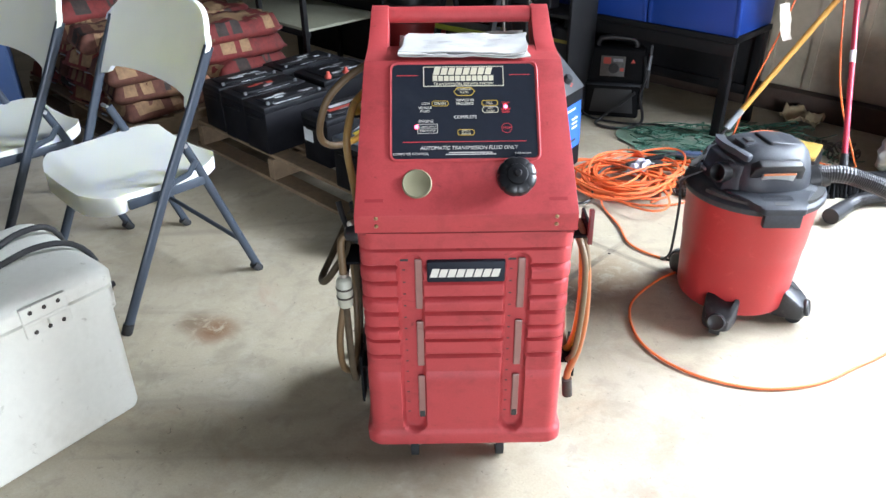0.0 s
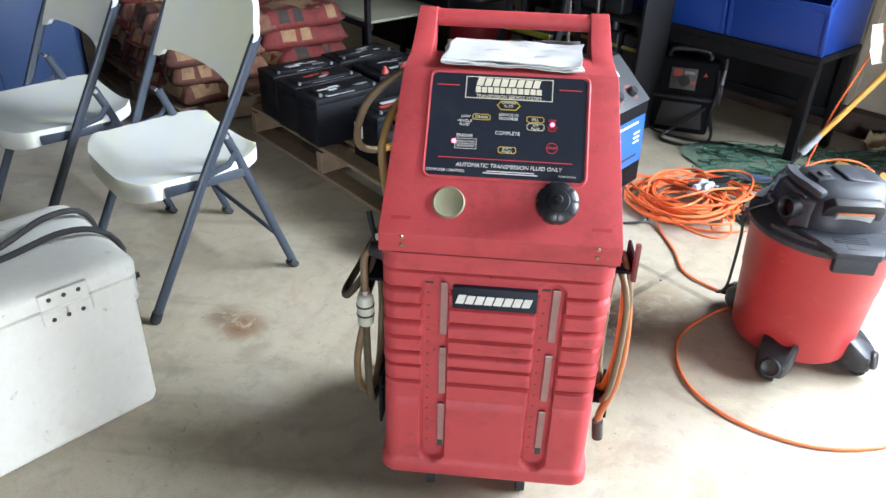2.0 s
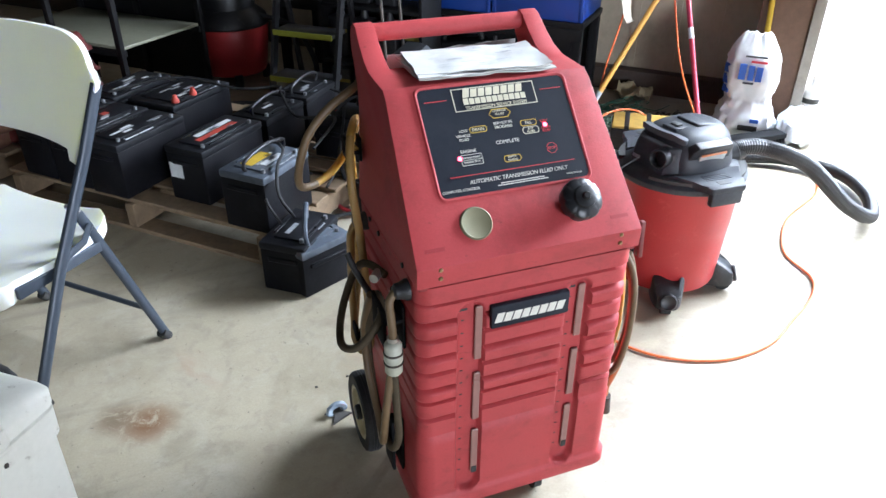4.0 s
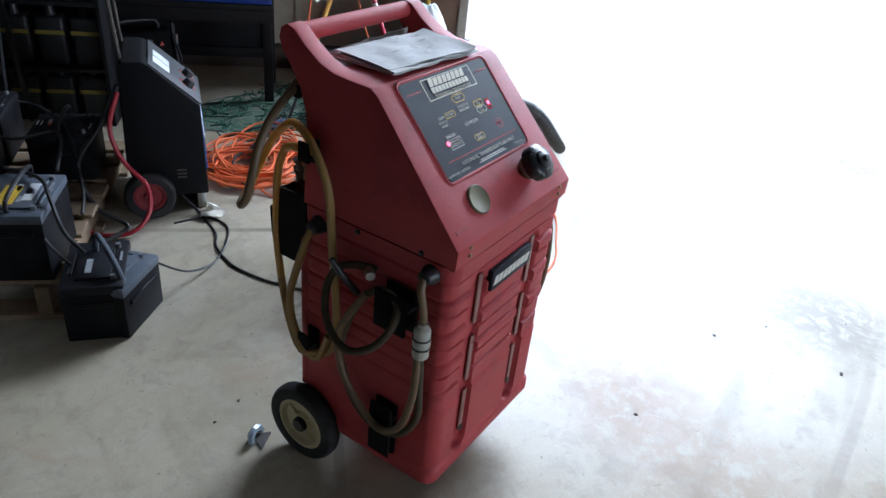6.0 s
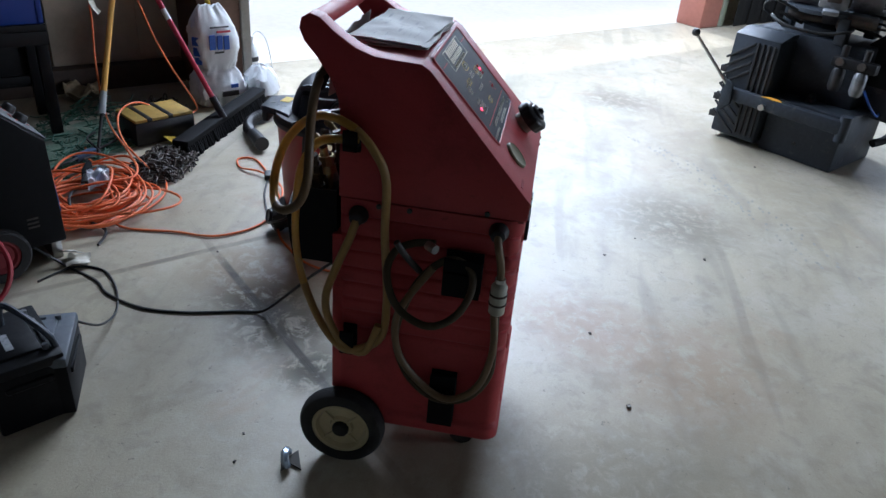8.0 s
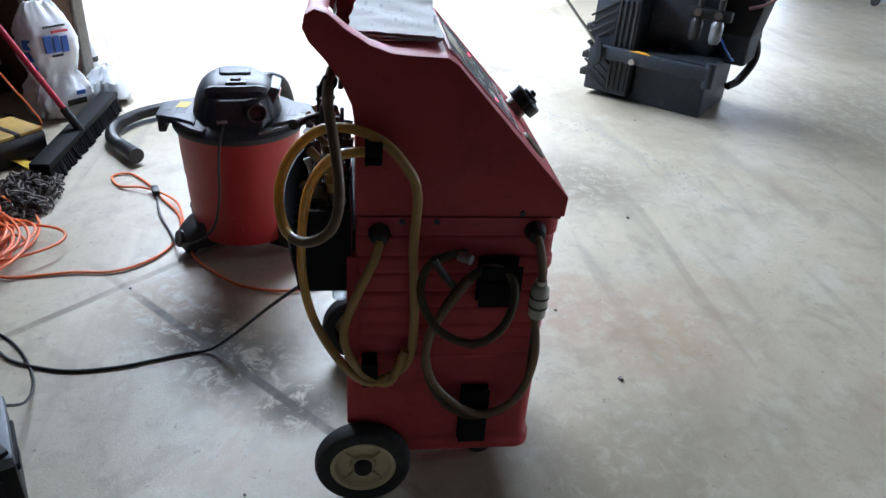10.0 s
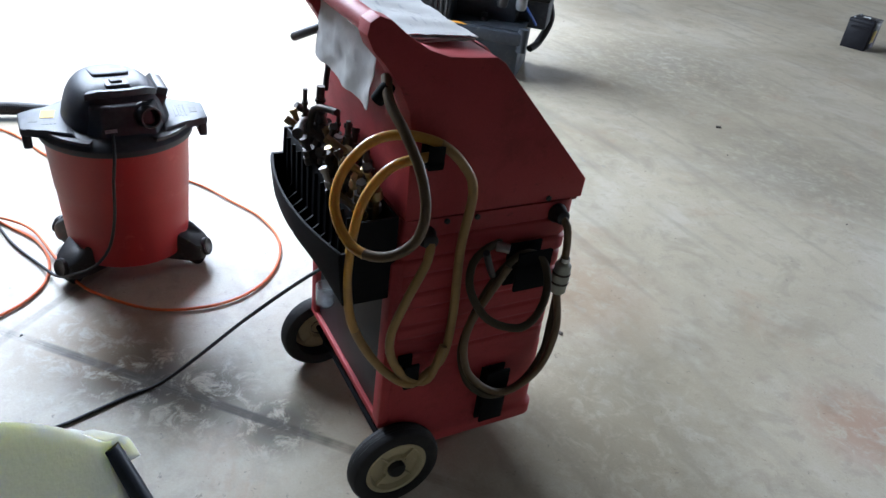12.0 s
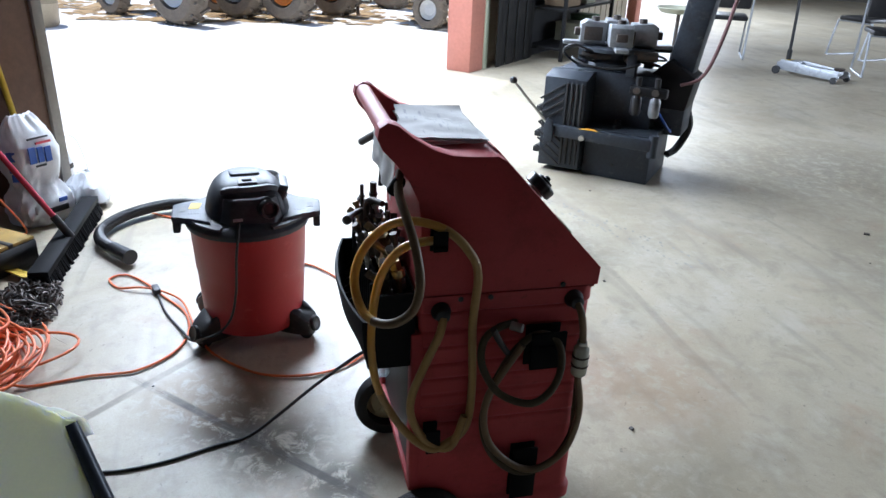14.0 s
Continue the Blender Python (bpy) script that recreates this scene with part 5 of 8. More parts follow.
# ---- folding chairs ----
def folding_chair(m, label):
    c = thing("folding_chair", m, label, "chair", "folding chairs")
    W = 0.288

    def oval(pts, rx, ry):
        """A flat-oval steel tube lying in the chair's side plane."""
        bm = tube(pts, 1.0, 14, smooth=False)
        k = len(pts)
        for i, v in enumerate(bm.verts):
            p = Vector(pts[i // 14])
            d = v.co - p
            v.co = p + Vector((d.x * rx, d.y * ry, d.z * ry))
        return bm

    for s in (-1, 1):
        x = s * W
        xt = s * (W + 0.032)
        part("front_leg", oval([(x, 0.262, 0.012), (x, 0.035, 0.440), (x + s * 0.028, -0.096, 0.700), (xt, -0.180, 0.860)], 0.0115, 0.0165), TUBE, c)
        xi = s * (W - 0.028)
        part("rear_leg", oval([(xi, -0.262, 0.012), (xi, -0.092, 0.490), (xi, -0.062, 0.565)], 0.010, 0.0150), TUBE, c)
        part("foot_cap", rod((x, 0.268, 0.0), (x, 0.252, 0.034), 0.0175), RUBBER, c)
        part("foot_cap", rod((xi, -0.268, 0.0), (xi, -0.244, 0.030), 0.0160), RUBBER, c)
        part("seat_rail", bx(xi - 0.010, xi + 0.010, -0.112, 0.150, 0.404, 0.436, 0.004), TUBE, c)
        part("link_bar", oval([(xi + s * 0.014, 0.035, 0.440), (xi + s * 0.014, -0.060, 0.462), (xi + s * 0.014, -0.092, 0.500)], 0.005, 0.011), TUBE, c)
        part("pivot", rod((min(xi, x) - 0.004, 0.045, 0.405), (max(xi, x) + 0.013, 0.045, 0.405), 0.008), STEEL, c)
        part("pivot", rod((min(xi, x) - 0.004, -0.058, 0.562), (max(xi, x) + 0.013, -0.058, 0.562), 0.007), STEEL, c)
    part("cross_tube", rod((-W + 0.026, -0.216, 0.140), (W - 0.026, -0.216, 0.140), 0.0085), TUBE, c)
    # dished seat shell
    n, k2 = 22, 20
    bm = bmesh.new()
    grid, grid_b = {}, {}
    for i in range(n + 1):
        v = i / n
        y = -0.200 + 0.445 * v
        half = 0.250 + 0.020 * math.sin(math.pi * min(1, v * 1.1)) if v < 0.80 else 0.265 - 0.13 * ((v - 0.80) / 0.20) ** 2.5
        if v < 0.14:
            half = 0.19 + (0.254 - 0.19) * math.sqrt(v / 0.14)
        for j in range(k2 + 1):
            u = j / k2 * 2 - 1
            x = half * u
            z = 0.452 + 0.016 * abs(u) ** 2.5 * (1 - 0.6 * v) - 0.006 * math.sin(math.pi * v) + 0.030 * max(0, 0.25 - v) - 0.030 * max(0, v - 0.86) ** 1 * 3
            grid[i, j] = bm.verts.new((x, y, z))
            edge = min(1.0, min(i, n - i, j, k2 - j) / 1.0)
            grid_b[i, j] = bm.verts.new((x * 0.985, y, z - (0.030 if edge else 0.044) - 0.070 * max(0.0, v - 0.62)))
    for i in range(n):
        for j in range(k2):
            bm.faces.new((grid[i, j], grid[i, j + 1], grid[i + 1, j + 1], grid[i + 1, j]))
            bm.faces.new((grid_b[i, j], grid_b[i + 1, j], grid_b[i + 1, j + 1], grid_b[i, j + 1]))
    for i in range(n):
        bm.faces.new((grid[i, 0], grid[i + 1, 0], grid_b[i + 1, 0], grid_b[i, 0]))
        bm.faces.new((grid[i, k2], grid_b[i, k2], grid_b[i + 1, k2], grid[i + 1, k2]))
    for j in range(k2):
        bm.faces.new((grid[0, j], grid_b[0, j], grid_b[0, j + 1], grid[0, j + 1]))
        bm.faces.new((grid[n, j], grid[n, j + 1], grid_b[n, j + 1], grid_b[n, j]))
    part("seat", bm, OFFWHITE, c, "off-white moulded seat", smooth=70)
    # curved back shell
    bm = bmesh.new()
    grid, grid_b = {}, {}
    n, k2 = 14, 48
    for i in range(n + 1):
        v = i / n
        for j in range(k2 + 1):
            u = j / k2 * 2 - 1
            half = 0.336 - 0.020 * v ** 6
            lo = 0.690 + 0.026 * (1 - abs(u) ** 3) - (0.022 if 0.78 < abs(u) < 0.92 else 0.0) + (0.155 if abs(u) >= 0.92 else 0.0)
            hi = 0.966 - 0.085 * abs(u) ** 5.5 - 0.006 * u * u
            z = lo + (hi - lo) * v
            y = -0.086 - (z - 0.70) * 0.48 - 0.035 * (1 - u * u)
            grid[i, j] = bm.verts.new((half * u, y, z))
            grid_b[i, j] = bm.verts.new((half * u * 0.985, y - 0.020, z - 0.004 * (v * 2 - 1)))
    for i in range(n):
        for j in range(k2):
            bm.faces.new((grid[i, j], grid[i, j + 1], grid[i + 1, j + 1], grid[i + 1, j]))
            bm.faces.new((grid_b[i, j], grid_b[i + 1, j], grid_b[i + 1, j + 1], grid_b[i, j + 1]))
        bm.faces.new((grid[i, 0], grid[i + 1, 0], grid_b[i + 1, 0], grid_b[i, 0]))
        bm.faces.new((grid[i, k2], grid_b[i, k2], grid_b[i + 1, k2], grid[i + 1, k2]))
    for j in range(k2):
        bm.faces.new((grid[0, j], grid_b[0, j], grid_b[0, j + 1], grid[0, j + 1]))
        bm.faces.new((grid[n, j], grid[n, j + 1], grid_b[n, j + 1], grid_b[n, j]))
    part("backrest", bm, OFFWHITE, c, "off-white moulded backrest", smooth=70)
    return c


chair = folding_chair(pose(-1.1007, 1.0114, 0, 0, 0, 135.7), "off-white plastic folding chair with grey-blue steel legs")
copy_thing(chair, pose(-1.700, 1.340, 0, 0, 0, 137.0))

# ---- cooler ----
cooler = thing("cooler_box", pose(-0.905, 0.283, 0, 0, 0, 231.3) @ Matrix.Diagonal((1, 1, 1.14, 1)), "scuffed white ice chest with hinged lid and black rope handle", "cooler")
# local x runs along the hinged face away from the near corner, local y to the room, so the body lies at negative y
CL, CW = 0.78, 0.42


def chest(inset0, inset1, z0, z1, r, n=6):
    out = []
    for z, ins in ((z0, inset0), (z1, inset1)):
        ring = []
        for cx, cy, a0 in ((CL - r - ins, -r - ins, 0), (r + ins, -r - ins, 90), (r + ins, -CW + r + ins, 180), (CL - r - ins, -CW + r + ins, 270)):
            for k in range(n + 1):
                a = radians(a0 + 90 * k / n)
                ring.append((cx + r * math.cos(a), cy + r * math.sin(a), z))
        out.append(ring)
    return out


def chest_stack(levels, r):
    rings = []
    for z, ins in levels:
        rings += chest(ins, ins, z, z, r)[:1]
    return loft(rings)


part("body", chest_stack([(0.0, 0.018), (0.006, 0.010), (0.018, 0.006), (0.288, 0.003), (0.300, 0.004), (0.303, -0.004), (0.360, -0.006), (0.364, 0.0)], 0.030), COOLER, cooler, "white insulated body", smooth=50)
lidc = part("lid", chest_stack([(0.3655, 0.0), (0.369, -0.008), (0.392, -0.009), (0.402, -0.003), (0.410, 0.010), (0.416, 0.032), (0.419, 0.065)], 0.034), COOLER, cooler, "white domed lid", smooth=50)
for hx in (0.178, 0.62):
    bm = bx(hx - 0.056, hx + 0.056, 0.002, 0.015, 0.367, 0.404, 0.003)
    bx(hx - 0.056, hx - 0.002, 0.002, 0.015, 0.330, 0.364, 0.003, 2, bm)
    bx(hx + 0.002, hx + 0.056, 0.002, 0.015, 0.330, 0.364, 0.003, 2, bm)
    hg = part("hinge", bm, COOLER, cooler, "white plastic hinge")
    part("hinge_pin", rod((hx - 0.055, 0.012, 0.3655), (hx + 0.055, 0.012, 0.3655), 0.006), COOLER, hg)
    for k in (-1, 0, 1):
        for z in (0.390, 0.341):
            part("screw", lathe([(0, 0.003), (0.0045, 0.002), (0.0055, 0)], n=10), CHAIN, hg).matrix_local = Matrix.Translation((hx + 0.034 * k, 0.015, z)) @ pose(0, 0, 0, -90, 0, 0)
part("embossed_plate", bx(0.100, 0.205, -0.016, -0.0048, 0.195, 0.295, 0.002), COOLER, cooler)
words("MADE IN THAILAND", 0.0118, Matrix.Translation((0.150, -0.0066, 0.180)) @ pose(0, 0, 0, 86, 0, 180), PRINT_K, cooler)
part("embossed_ring", lathe([(0.026, 0), (0.028, 0.0015), (0.030, 0)], n=28), COOLER, cooler).matrix_local = Matrix.Translation((0.150, -0.0048, 0.248)) @ pose(0, 0, 0, -90, 0, 0)
part("drain_plug", lathe([(0.012, 0), (0.012, 0.012), (0.007, 0.014), (0.007, 0.022), (0, 0.022)], n=14), BLACK, cooler, "black drain plug").matrix_local = Matrix.Translation((0.004, -0.030, 0.345)) @ pose(0, 0, 0, 0, -90, 0)
part("rope_handle", tube([(-0.008, -0.12, 0.32), (-0.03, -0.13, 0.37), (0.01, -0.15, 0.425), (0.10, -0.16, 0.446), (0.24, -0.15, 0.436), (0.36, -0.17, 0.427)], 0.0075, 10), RUBBER, cooler, "black rubber rope handle")
part("rope_handle", tube([(-0.008, -0.30, 0.32), (-0.03, -0.30, 0.37), (0.01, -0.28, 0.432), (0.10, -0.26, 0.449), (0.22, -0.22, 0.433), (0.36, -0.17, 0.427)], 0.0075, 10), RUBBER, cooler, "black rubber rope handle")

# ---- pallets ----
def pallet(m, L, W, label):
    """Top boards run along x; three stringers along y; height 0.135."""
    p = thing("pallet", m, label, "pallet", "wooden pallets")
    n = int(W / 0.135)
    rng = random.Random(int(L * 100))
    for k in range(n):
        y = (k + 0.5) * W / n
        b = part("top_board", box((L + rng.uniform(-0.01, 0.02), 0.092, 0.018), Matrix.Translation((L / 2, y, 0.126)) @ pose(0, 0, 0, 0, 0, rng.uniform(-0.6, 0.6)), 0.003, 1), WOOD, p)
    for x in (0.05, L / 2, L - 0.05):
        part("stringer", bx(x - 0.022, x + 0.022, 0.005, W - 0.005, 0.018, 0.117, 0.003, 1), WOOD, p)
    for y in (0.05, W / 2, W - 0.05):
        part("bottom_board", bx(0, L, y - 0.045, y + 0.045, 0.0, 0.018, 0.002, 1), WOOD, p)
    return p


pallet(B(-2.52, 0.675), 1.36, 1.10, "weathered wooden pallet stacked with old vehicle batteries")
pallet(B(-3.95, 0.36), 1.28, 1.10, "weathered wooden pallet under a stack of cement sacks")
PT = 0.137


# ---- batteries ----
def battery(m, L, W, H, label, stickers=(), handle=False, post_h=0.013, lid=BATT_TOP):
    """x across the narrow side W, y along L."""
    b = thing("vehicle_battery", m, label, "battery", "old vehicle batteries")
    part("case", bx(-W / 2, W / 2, -L / 2, L / 2, 0, H - 0.028, 0.006), BATT, b)
    part("lid", bx(-W / 2 - 0.002, W / 2 + 0.002, -L / 2 - 0.002, L / 2 + 0.002, H - 0.030, H, 0.007), lid, b, "dusty moulded lid")
    for s in (-1, 1):
        part("lid_rib", bx(s * (W / 2 - 0.022) - 0.004, s * (W / 2 - 0.022) + 0.004, -L / 2 + 0.07, L / 2 - 0.07, H - 0.002, H + 0.005, 0.002, 1), lid, b)
        part("grip_ledge", bx(-W / 2 + 0.03, W / 2 - 0.03, s * L / 2 - 0.007, s * L / 2 + 0.007, H - 0.070, H - 0.052, 0.003, 1), BATT, b)
    part("lid_step", bx(-W / 2 + 0.035, W / 2 - 0.035, -L / 2 + 0.04, L / 2 - 0.04, H - 0.004, H + 0.007, 0.004), lid, b)
    for s in (-1, 1):
        part("terminal", rod((W / 2 - 0.028, s * (L / 2 - 0.04), H - 0.004), (W / 2 - 0.028, s * (L / 2 - 0.04), H + post_h), 0.0080, 0.0070, 14), GREYALU, b)
    for x, y, w, l, mt in stickers:
        on_step = abs(x) + w / 2 < W / 2 - 0.036 and abs(y) + l / 2 < L / 2 - 0.041
        zt = H + (0.0078 if on_step else 0.0008)
        part("sticker", bx(x - w / 2, x + w / 2, y - l / 2, y + l / 2, zt - 0.001, zt), mt, b, smooth=0)
    if handle:
        part("strap_handle", tube([(0, -L / 2 + 0.03, H - 0.005), (0.004, -L / 2 + 0.02, H + 0.035), (0.012, 0, H + 0.060), (0.004, L / 2 - 0.02, H + 0.035), (0, L / 2 - 0.03, H - 0.005)], 0.007, 8), BLACK, b, "black carry strap")
    return b


def top_marks(seed, L, W, n, accent=None):
    """Scuffed stickers and embossed marks strewn over a lid, as narrow strips."""
    rng = random.Random(seed)
    out = []
    for k in range(n):
        inner = k % 2
        w, l = rng.uniform(0.009, 0.020), rng.uniform(0.025, 0.075)
        x = rng.uniform(-W / 2 + 0.055, W / 2 - 0.055) if inner else rng.choice((-1, 1)) * (W / 2 - 0.020)
        y = rng.uniform(-L / 2 + 0.09, L / 2 - 0.09)
        out.append((x, y, w, l, accent if accent and k % 4 == 1 else rng.choice((LABEL_D, LABEL_D, LABEL_W))))
    return out


# Sky light falling on these lids is put into the grey-blue base.
SKYLIT_LID = mat("skylit_battery_lid", (0.070, 0.084, 0.108), 0.5, var=0.3, scale=60, bump=0.15, dirt=(0.15, 0.15, 0.15), dirt_amt=0.5, dirt_scale=14)
BIG = "large black truck battery with pale stickers on the pallet"
for k, (u, v, rot) in enumerate(((-1.925, 0.865, 0), (-2.120, 0.87, 1.5), (-2.315, 0.88, -2), (-2.35, 1.26, 1))):
    battery(B(u, v, PT, rot), 0.365, 0.180, 0.224, BIG, top_marks(k, 0.365, 0.180, 15, LABEL_R if k == 1 else None))
capped = battery(B(-2.045, 1.265, PT), 0.365, 0.250, 0.235, "large black truck battery with red terminal caps on the pallet", top_marks(21, 0.365, 0.25, 14))
for y in (-0.135, -0.025):
    part("terminal_cap", lathe([(0.017, 0), (0.017, 0.012), (0.010, 0.022), (0.008, 0.034), (0, 0.035)], n=16), LABEL_R, capped, "red terminal cap").matrix_local = Matrix.Translation((0.098, y, 0.2345))
mid = battery(B(-1.60, 0.955, PT), 0.360, 0.180, 0.222, "black car battery with red and silver top labels", top_marks(31, 0.31, 0.175, 8) + [(0.014, 0.0, 0.028, 0.22, LABEL_R), (-0.022, 0.02, 0.026, 0.20, LABEL_W), (0.046, 0.0, 0.02, 0.18, LABEL_D), (-0.055, -0.06, 0.022, 0.10, LABEL_Y)])
part("side_label", bx(-0.03, 0.03, -0.0015, 0.0015, -0.03, 0.03), LABEL_W, mid, smooth=0).matrix_local = Matrix.Translation((-0.048, -0.1815, 0.125))
for k, v in enumerate((1.33, 1.62)):
    battery(B(-1.62 - 0.01 * k, v, PT, 4 * k), 0.27, 0.18, 0.20, "black car battery with pale top labels", top_marks(41 + k, 0.27, 0.18, 4), handle=True)
battery(B(-1.265, 0.825, PT), 0.275, 0.19, 0.222, "dusty grey-black car battery with yellow label and carry strap", top_marks(51, 0.275, 0.19, 7) + [(-0.02, -0.02, 0.05, 0.12, LABEL_Y), (0.035, 0.0, 0.03, 0.11, LABEL_W)], handle=True, lid=SKYLIT_LID)
battery(B(-1.31, 1.48, PT, 3), 0.235, 0.215, 0.175, "black car battery with strap handle", top_marks(61, 0.235, 0.215, 4, LABEL_R), handle=True)
fb = battery(pose(-0.220, 1.207, 0, 0, 0, 26), 0.195, 0.210, 0.178, "dusty grey-black car battery with upright carry strap on the floor", ((0.055, -0.015, 0.040, 0.045, LABEL_W), (-0.075, -0.072, 0.026, 0.018, LABEL_W), (-0.02, 0.06, 0.07, 0.02, LABEL_D), (0.03, 0.045, 0.05, 0.018, LABEL_D)), lid=SKYLIT_LID)
part("carry_strap", tube([(-0.055, -0.070, 0.170), (-0.062, -0.066, 0.215), (-0.025, -0.02, 0.245), (0.030, 0.045, 0.262), (0.045, 0.066, 0.240), (0.040, 0.070, 0.170)], 0.009, 8), SKYLIT_LID, fb, "moulded strap with sky light put into its grey-blue")
part("red_plug", rod((0.100, -0.078, 0.150), (0.109, -0.078, 0.150), 0.013), LABEL_R, fb, "red round plug")
for k in range(3):
    part("vent_cap", lathe([(0.013, 0), (0.013, 0.006), (0.009, 0.009), (0, 0.009)], n=16), BATT, fb).matrix_local = Matrix.Translation((-0.03 + 0.03 * k, 0.005, 0.184))
battery(B(-1.05, 0.70, 0, 6), 0.26, 0.17, 0.19, "dark car battery leaning beside the pallet", top_marks(71, 0.26, 0.17, 3))
floor_battery = battery(pose(2.645, -5.26, 0, 0, 0, 20), 0.26, 0.20, 0.24, "black battery with a coloured sticker on the bare floor", ((0, 0, 0.06, 0.06, LABEL_W),))
part("side_sticker", bx(-0.045, 0.045, -0.0015, 0.0015, -0.05, 0.05), LABEL_Y, floor_battery, "coloured sticker on the side", smooth=0).matrix_local = Matrix.Translation((-0.102, 0.0, 0.11)) @ pose(0, 0, 0, 0, 0, 90)
battery(pose(2.44, -5.66, 0, 0, 0, 24), 0.26, 0.20, 0.42, "tall black battery case on the bare floor", ())


leads = thing("battery_leads", None, "black battery leads draped over the stacked batteries", "cables")
for pts in ([(-2.30, 1.10, 0.375), (-2.10, 1.32, 0.405), (-1.85, 1.42, 0.36), (-1.70, 1.52, 0.36), (-1.60, 1.40, 0.385), (-1.45, 1.30, 0.33), (-1.30, 1.36, 0.33), (-1.24, 1.10, 0.30)],
            [(-1.66, 1.64, 0.36), (-1.50, 1.72, 0.30), (-1.38, 1.55, 0.335), (-1.28, 1.40, 0.33), (-1.20, 1.20, 0.20), (-1.18, 1.08, 0.15)],
            [(-1.35, 0.98, 0.37), (-1.22, 0.88, 0.385), (-1.16, 0.76, 0.375), (-1.12, 0.70, 0.30), (-1.08, 0.72, 0.215)]):
    part("lead", tube([B(u, v, z).translation for u, v, z in pts], 0.006, 8), CORD_K, leads)
block = thing("wood_block", B(-1.86, 1.50, PT, 20), "short weathered wood block lying on the pallet", "wood block")
part("timber", bx(-0.06, 0.06, -0.10, 0.10, 0.0, 0.085, 0.005), WOOD, block)


# ---- sacks ----
def sack(m, L, W, T, material, label, seed, name="cement_sack"):
    """A filled paper sack: pillow shape with blunt sewn ends."""
    s = thing(name, m, label, "sack", "stacked cement sacks" if name == "cement_sack" else "")
    bm = bmesh.new()
    nx, ny = 18, 12
    top, bot, top_at = {}, {}, {}
    for i in range(nx + 1):
        for j in range(ny + 1):
            u, v = i / nx * 2 - 1, j / ny * 2 - 1
            e = (1 - abs(u) ** 16) ** 0.5 * (1 - abs(v) ** 12) ** 0.5
            x, y = L / 2 * u, W / 2 * v * (1 - 0.04 * abs(u) ** 3)
            w = 0.016 * noise.noise(Vector((x * 11 + seed, y * 11, seed * 3.1))) + 0.009 * noise.noise(Vector((x * 25, y * 25 + seed, 1)))
            top[i, j] = bm.verts.new((x, y, T * 0.40 + T * 0.56 * e + w * (0.3 + e)))
            top_at[i, j] = top[i, j].co.copy()
            bot[i, j] = bm.verts.new((x, y, T * 0.24 - T * 0.24 * e))
    for i in range(nx):
        for j in range(ny):
            bm.faces.new((top[i, j], top[i + 1, j], top[i + 1, j + 1], top[i, j + 1]))
            bm.faces.new((bot[i, j], bot[i, j + 1], bot[i + 1, j + 1], bot[i + 1, j]))
    for i in range(nx):
        bm.faces.new((top[i, 0], bot[i, 0], bot[i + 1, 0], top[i + 1, 0]))
        bm.faces.new((top[i, ny], top[i + 1, ny], bot[i + 1, ny], bot[i, ny]))
    for j in range(ny):
        bm.faces.new((top[0, j], top[0, j + 1], bot[0, j + 1], bot[0, j]))
        bm.faces.new((top[nx, j], bot[nx, j], bot[nx, j + 1], top[nx, j + 1]))
    part("sack_body", bm, material, s, smooth=70)
    # a printed panel that lies on the upper face, and pale print on the blunt ends
    pick = random.Random(seed)
    def patch(i0, i1, j0, j1, mt, gaps):
        """A printed patch that follows the skin of the sack, with worn gaps."""
        bm, g = bmesh.new(), {}
        for i in range(i0, i1 + 1):
            for j in range(j0, j1 + 1):
                p = top_at[i, j]
                w = 0.012 * noise.noise(Vector((p.x * 30, p.y * 30, seed)))
                g[i, j] = bm.verts.new((p.x * 1.006 + (w if 0 < i < nx else 0), p.y * 1.012 + (w if 0 < j < ny else 0), p.z + 0.0022))
        for i in range(i0, i1):
            for j in range(j0, j1):
                if pick.random() > gaps:
                    bm.faces.new((g[i, j], g[i + 1, j], g[i + 1, j + 1], g[i, j + 1]))
        part("printed_panel", bm, mt, s, smooth=70)

    if name == "cement_sack":
        if pick.random() < 0.75:
            patch(4, nx - 4, 3, ny - 3, BAG_P, 0.10)
        for j0 in (0, ny - 2):
            i0 = pick.randint(1, 5)
            patch(i0, i0 + pick.randint(3, 6), j0, j0 + 2, pick.choice((BAG_P, BAG_P, BAG_K)), 0.12)
            i0 = pick.randint(9, 13)
            patch(i0, i0 + pick.randint(2, 4), j0, j0 + 2, pick.choice((BAG_P, BAG_K)), 0.2)
        for i0 in (0, nx - 2):
            patch(i0, i0 + 2, 2, pick.randint(6, 10), pick.choice((BAG_P, BAG_K)), 0.15)
    for e in (-1, 1):
        for k in range(3):
            y, w = pick.uniform(-0.10, 0.10), pick.uniform(0.015, 0.05)
            part("end_print", bx(e * L / 2 - 0.003, e * L / 2 + 0.003, y - w, y + w, T * (0.10 + 0.10 * k), T * (0.16 + 0.10 * k), 0.001, 1), (LABEL_D, BAG_P, BRACK)[k], s, smooth=0)
    return s


rng = random.Random(9)
for k in range(5):
    for i in range(4):
        for j in range(2):
            if k == 4 and i > 1:
                continue
            u, v = -3.78 + 0.325 * i + rng.uniform(-0.03, 0.03) + 0.02 * (k % 2), 0.66 + 0.50 * j + rng.uniform(-0.04, 0.04)
            mt = BAG_R if rng.random() < 0.62 else BAG_T
            sack(B(u, v, PT + 0.098 * k, 90 + rng.uniform(-14, 14)), 0.50, 0.315, 0.110, mt, "dusty red and tan paper cement sack in a stack", 3 * k + i + 7 * j)


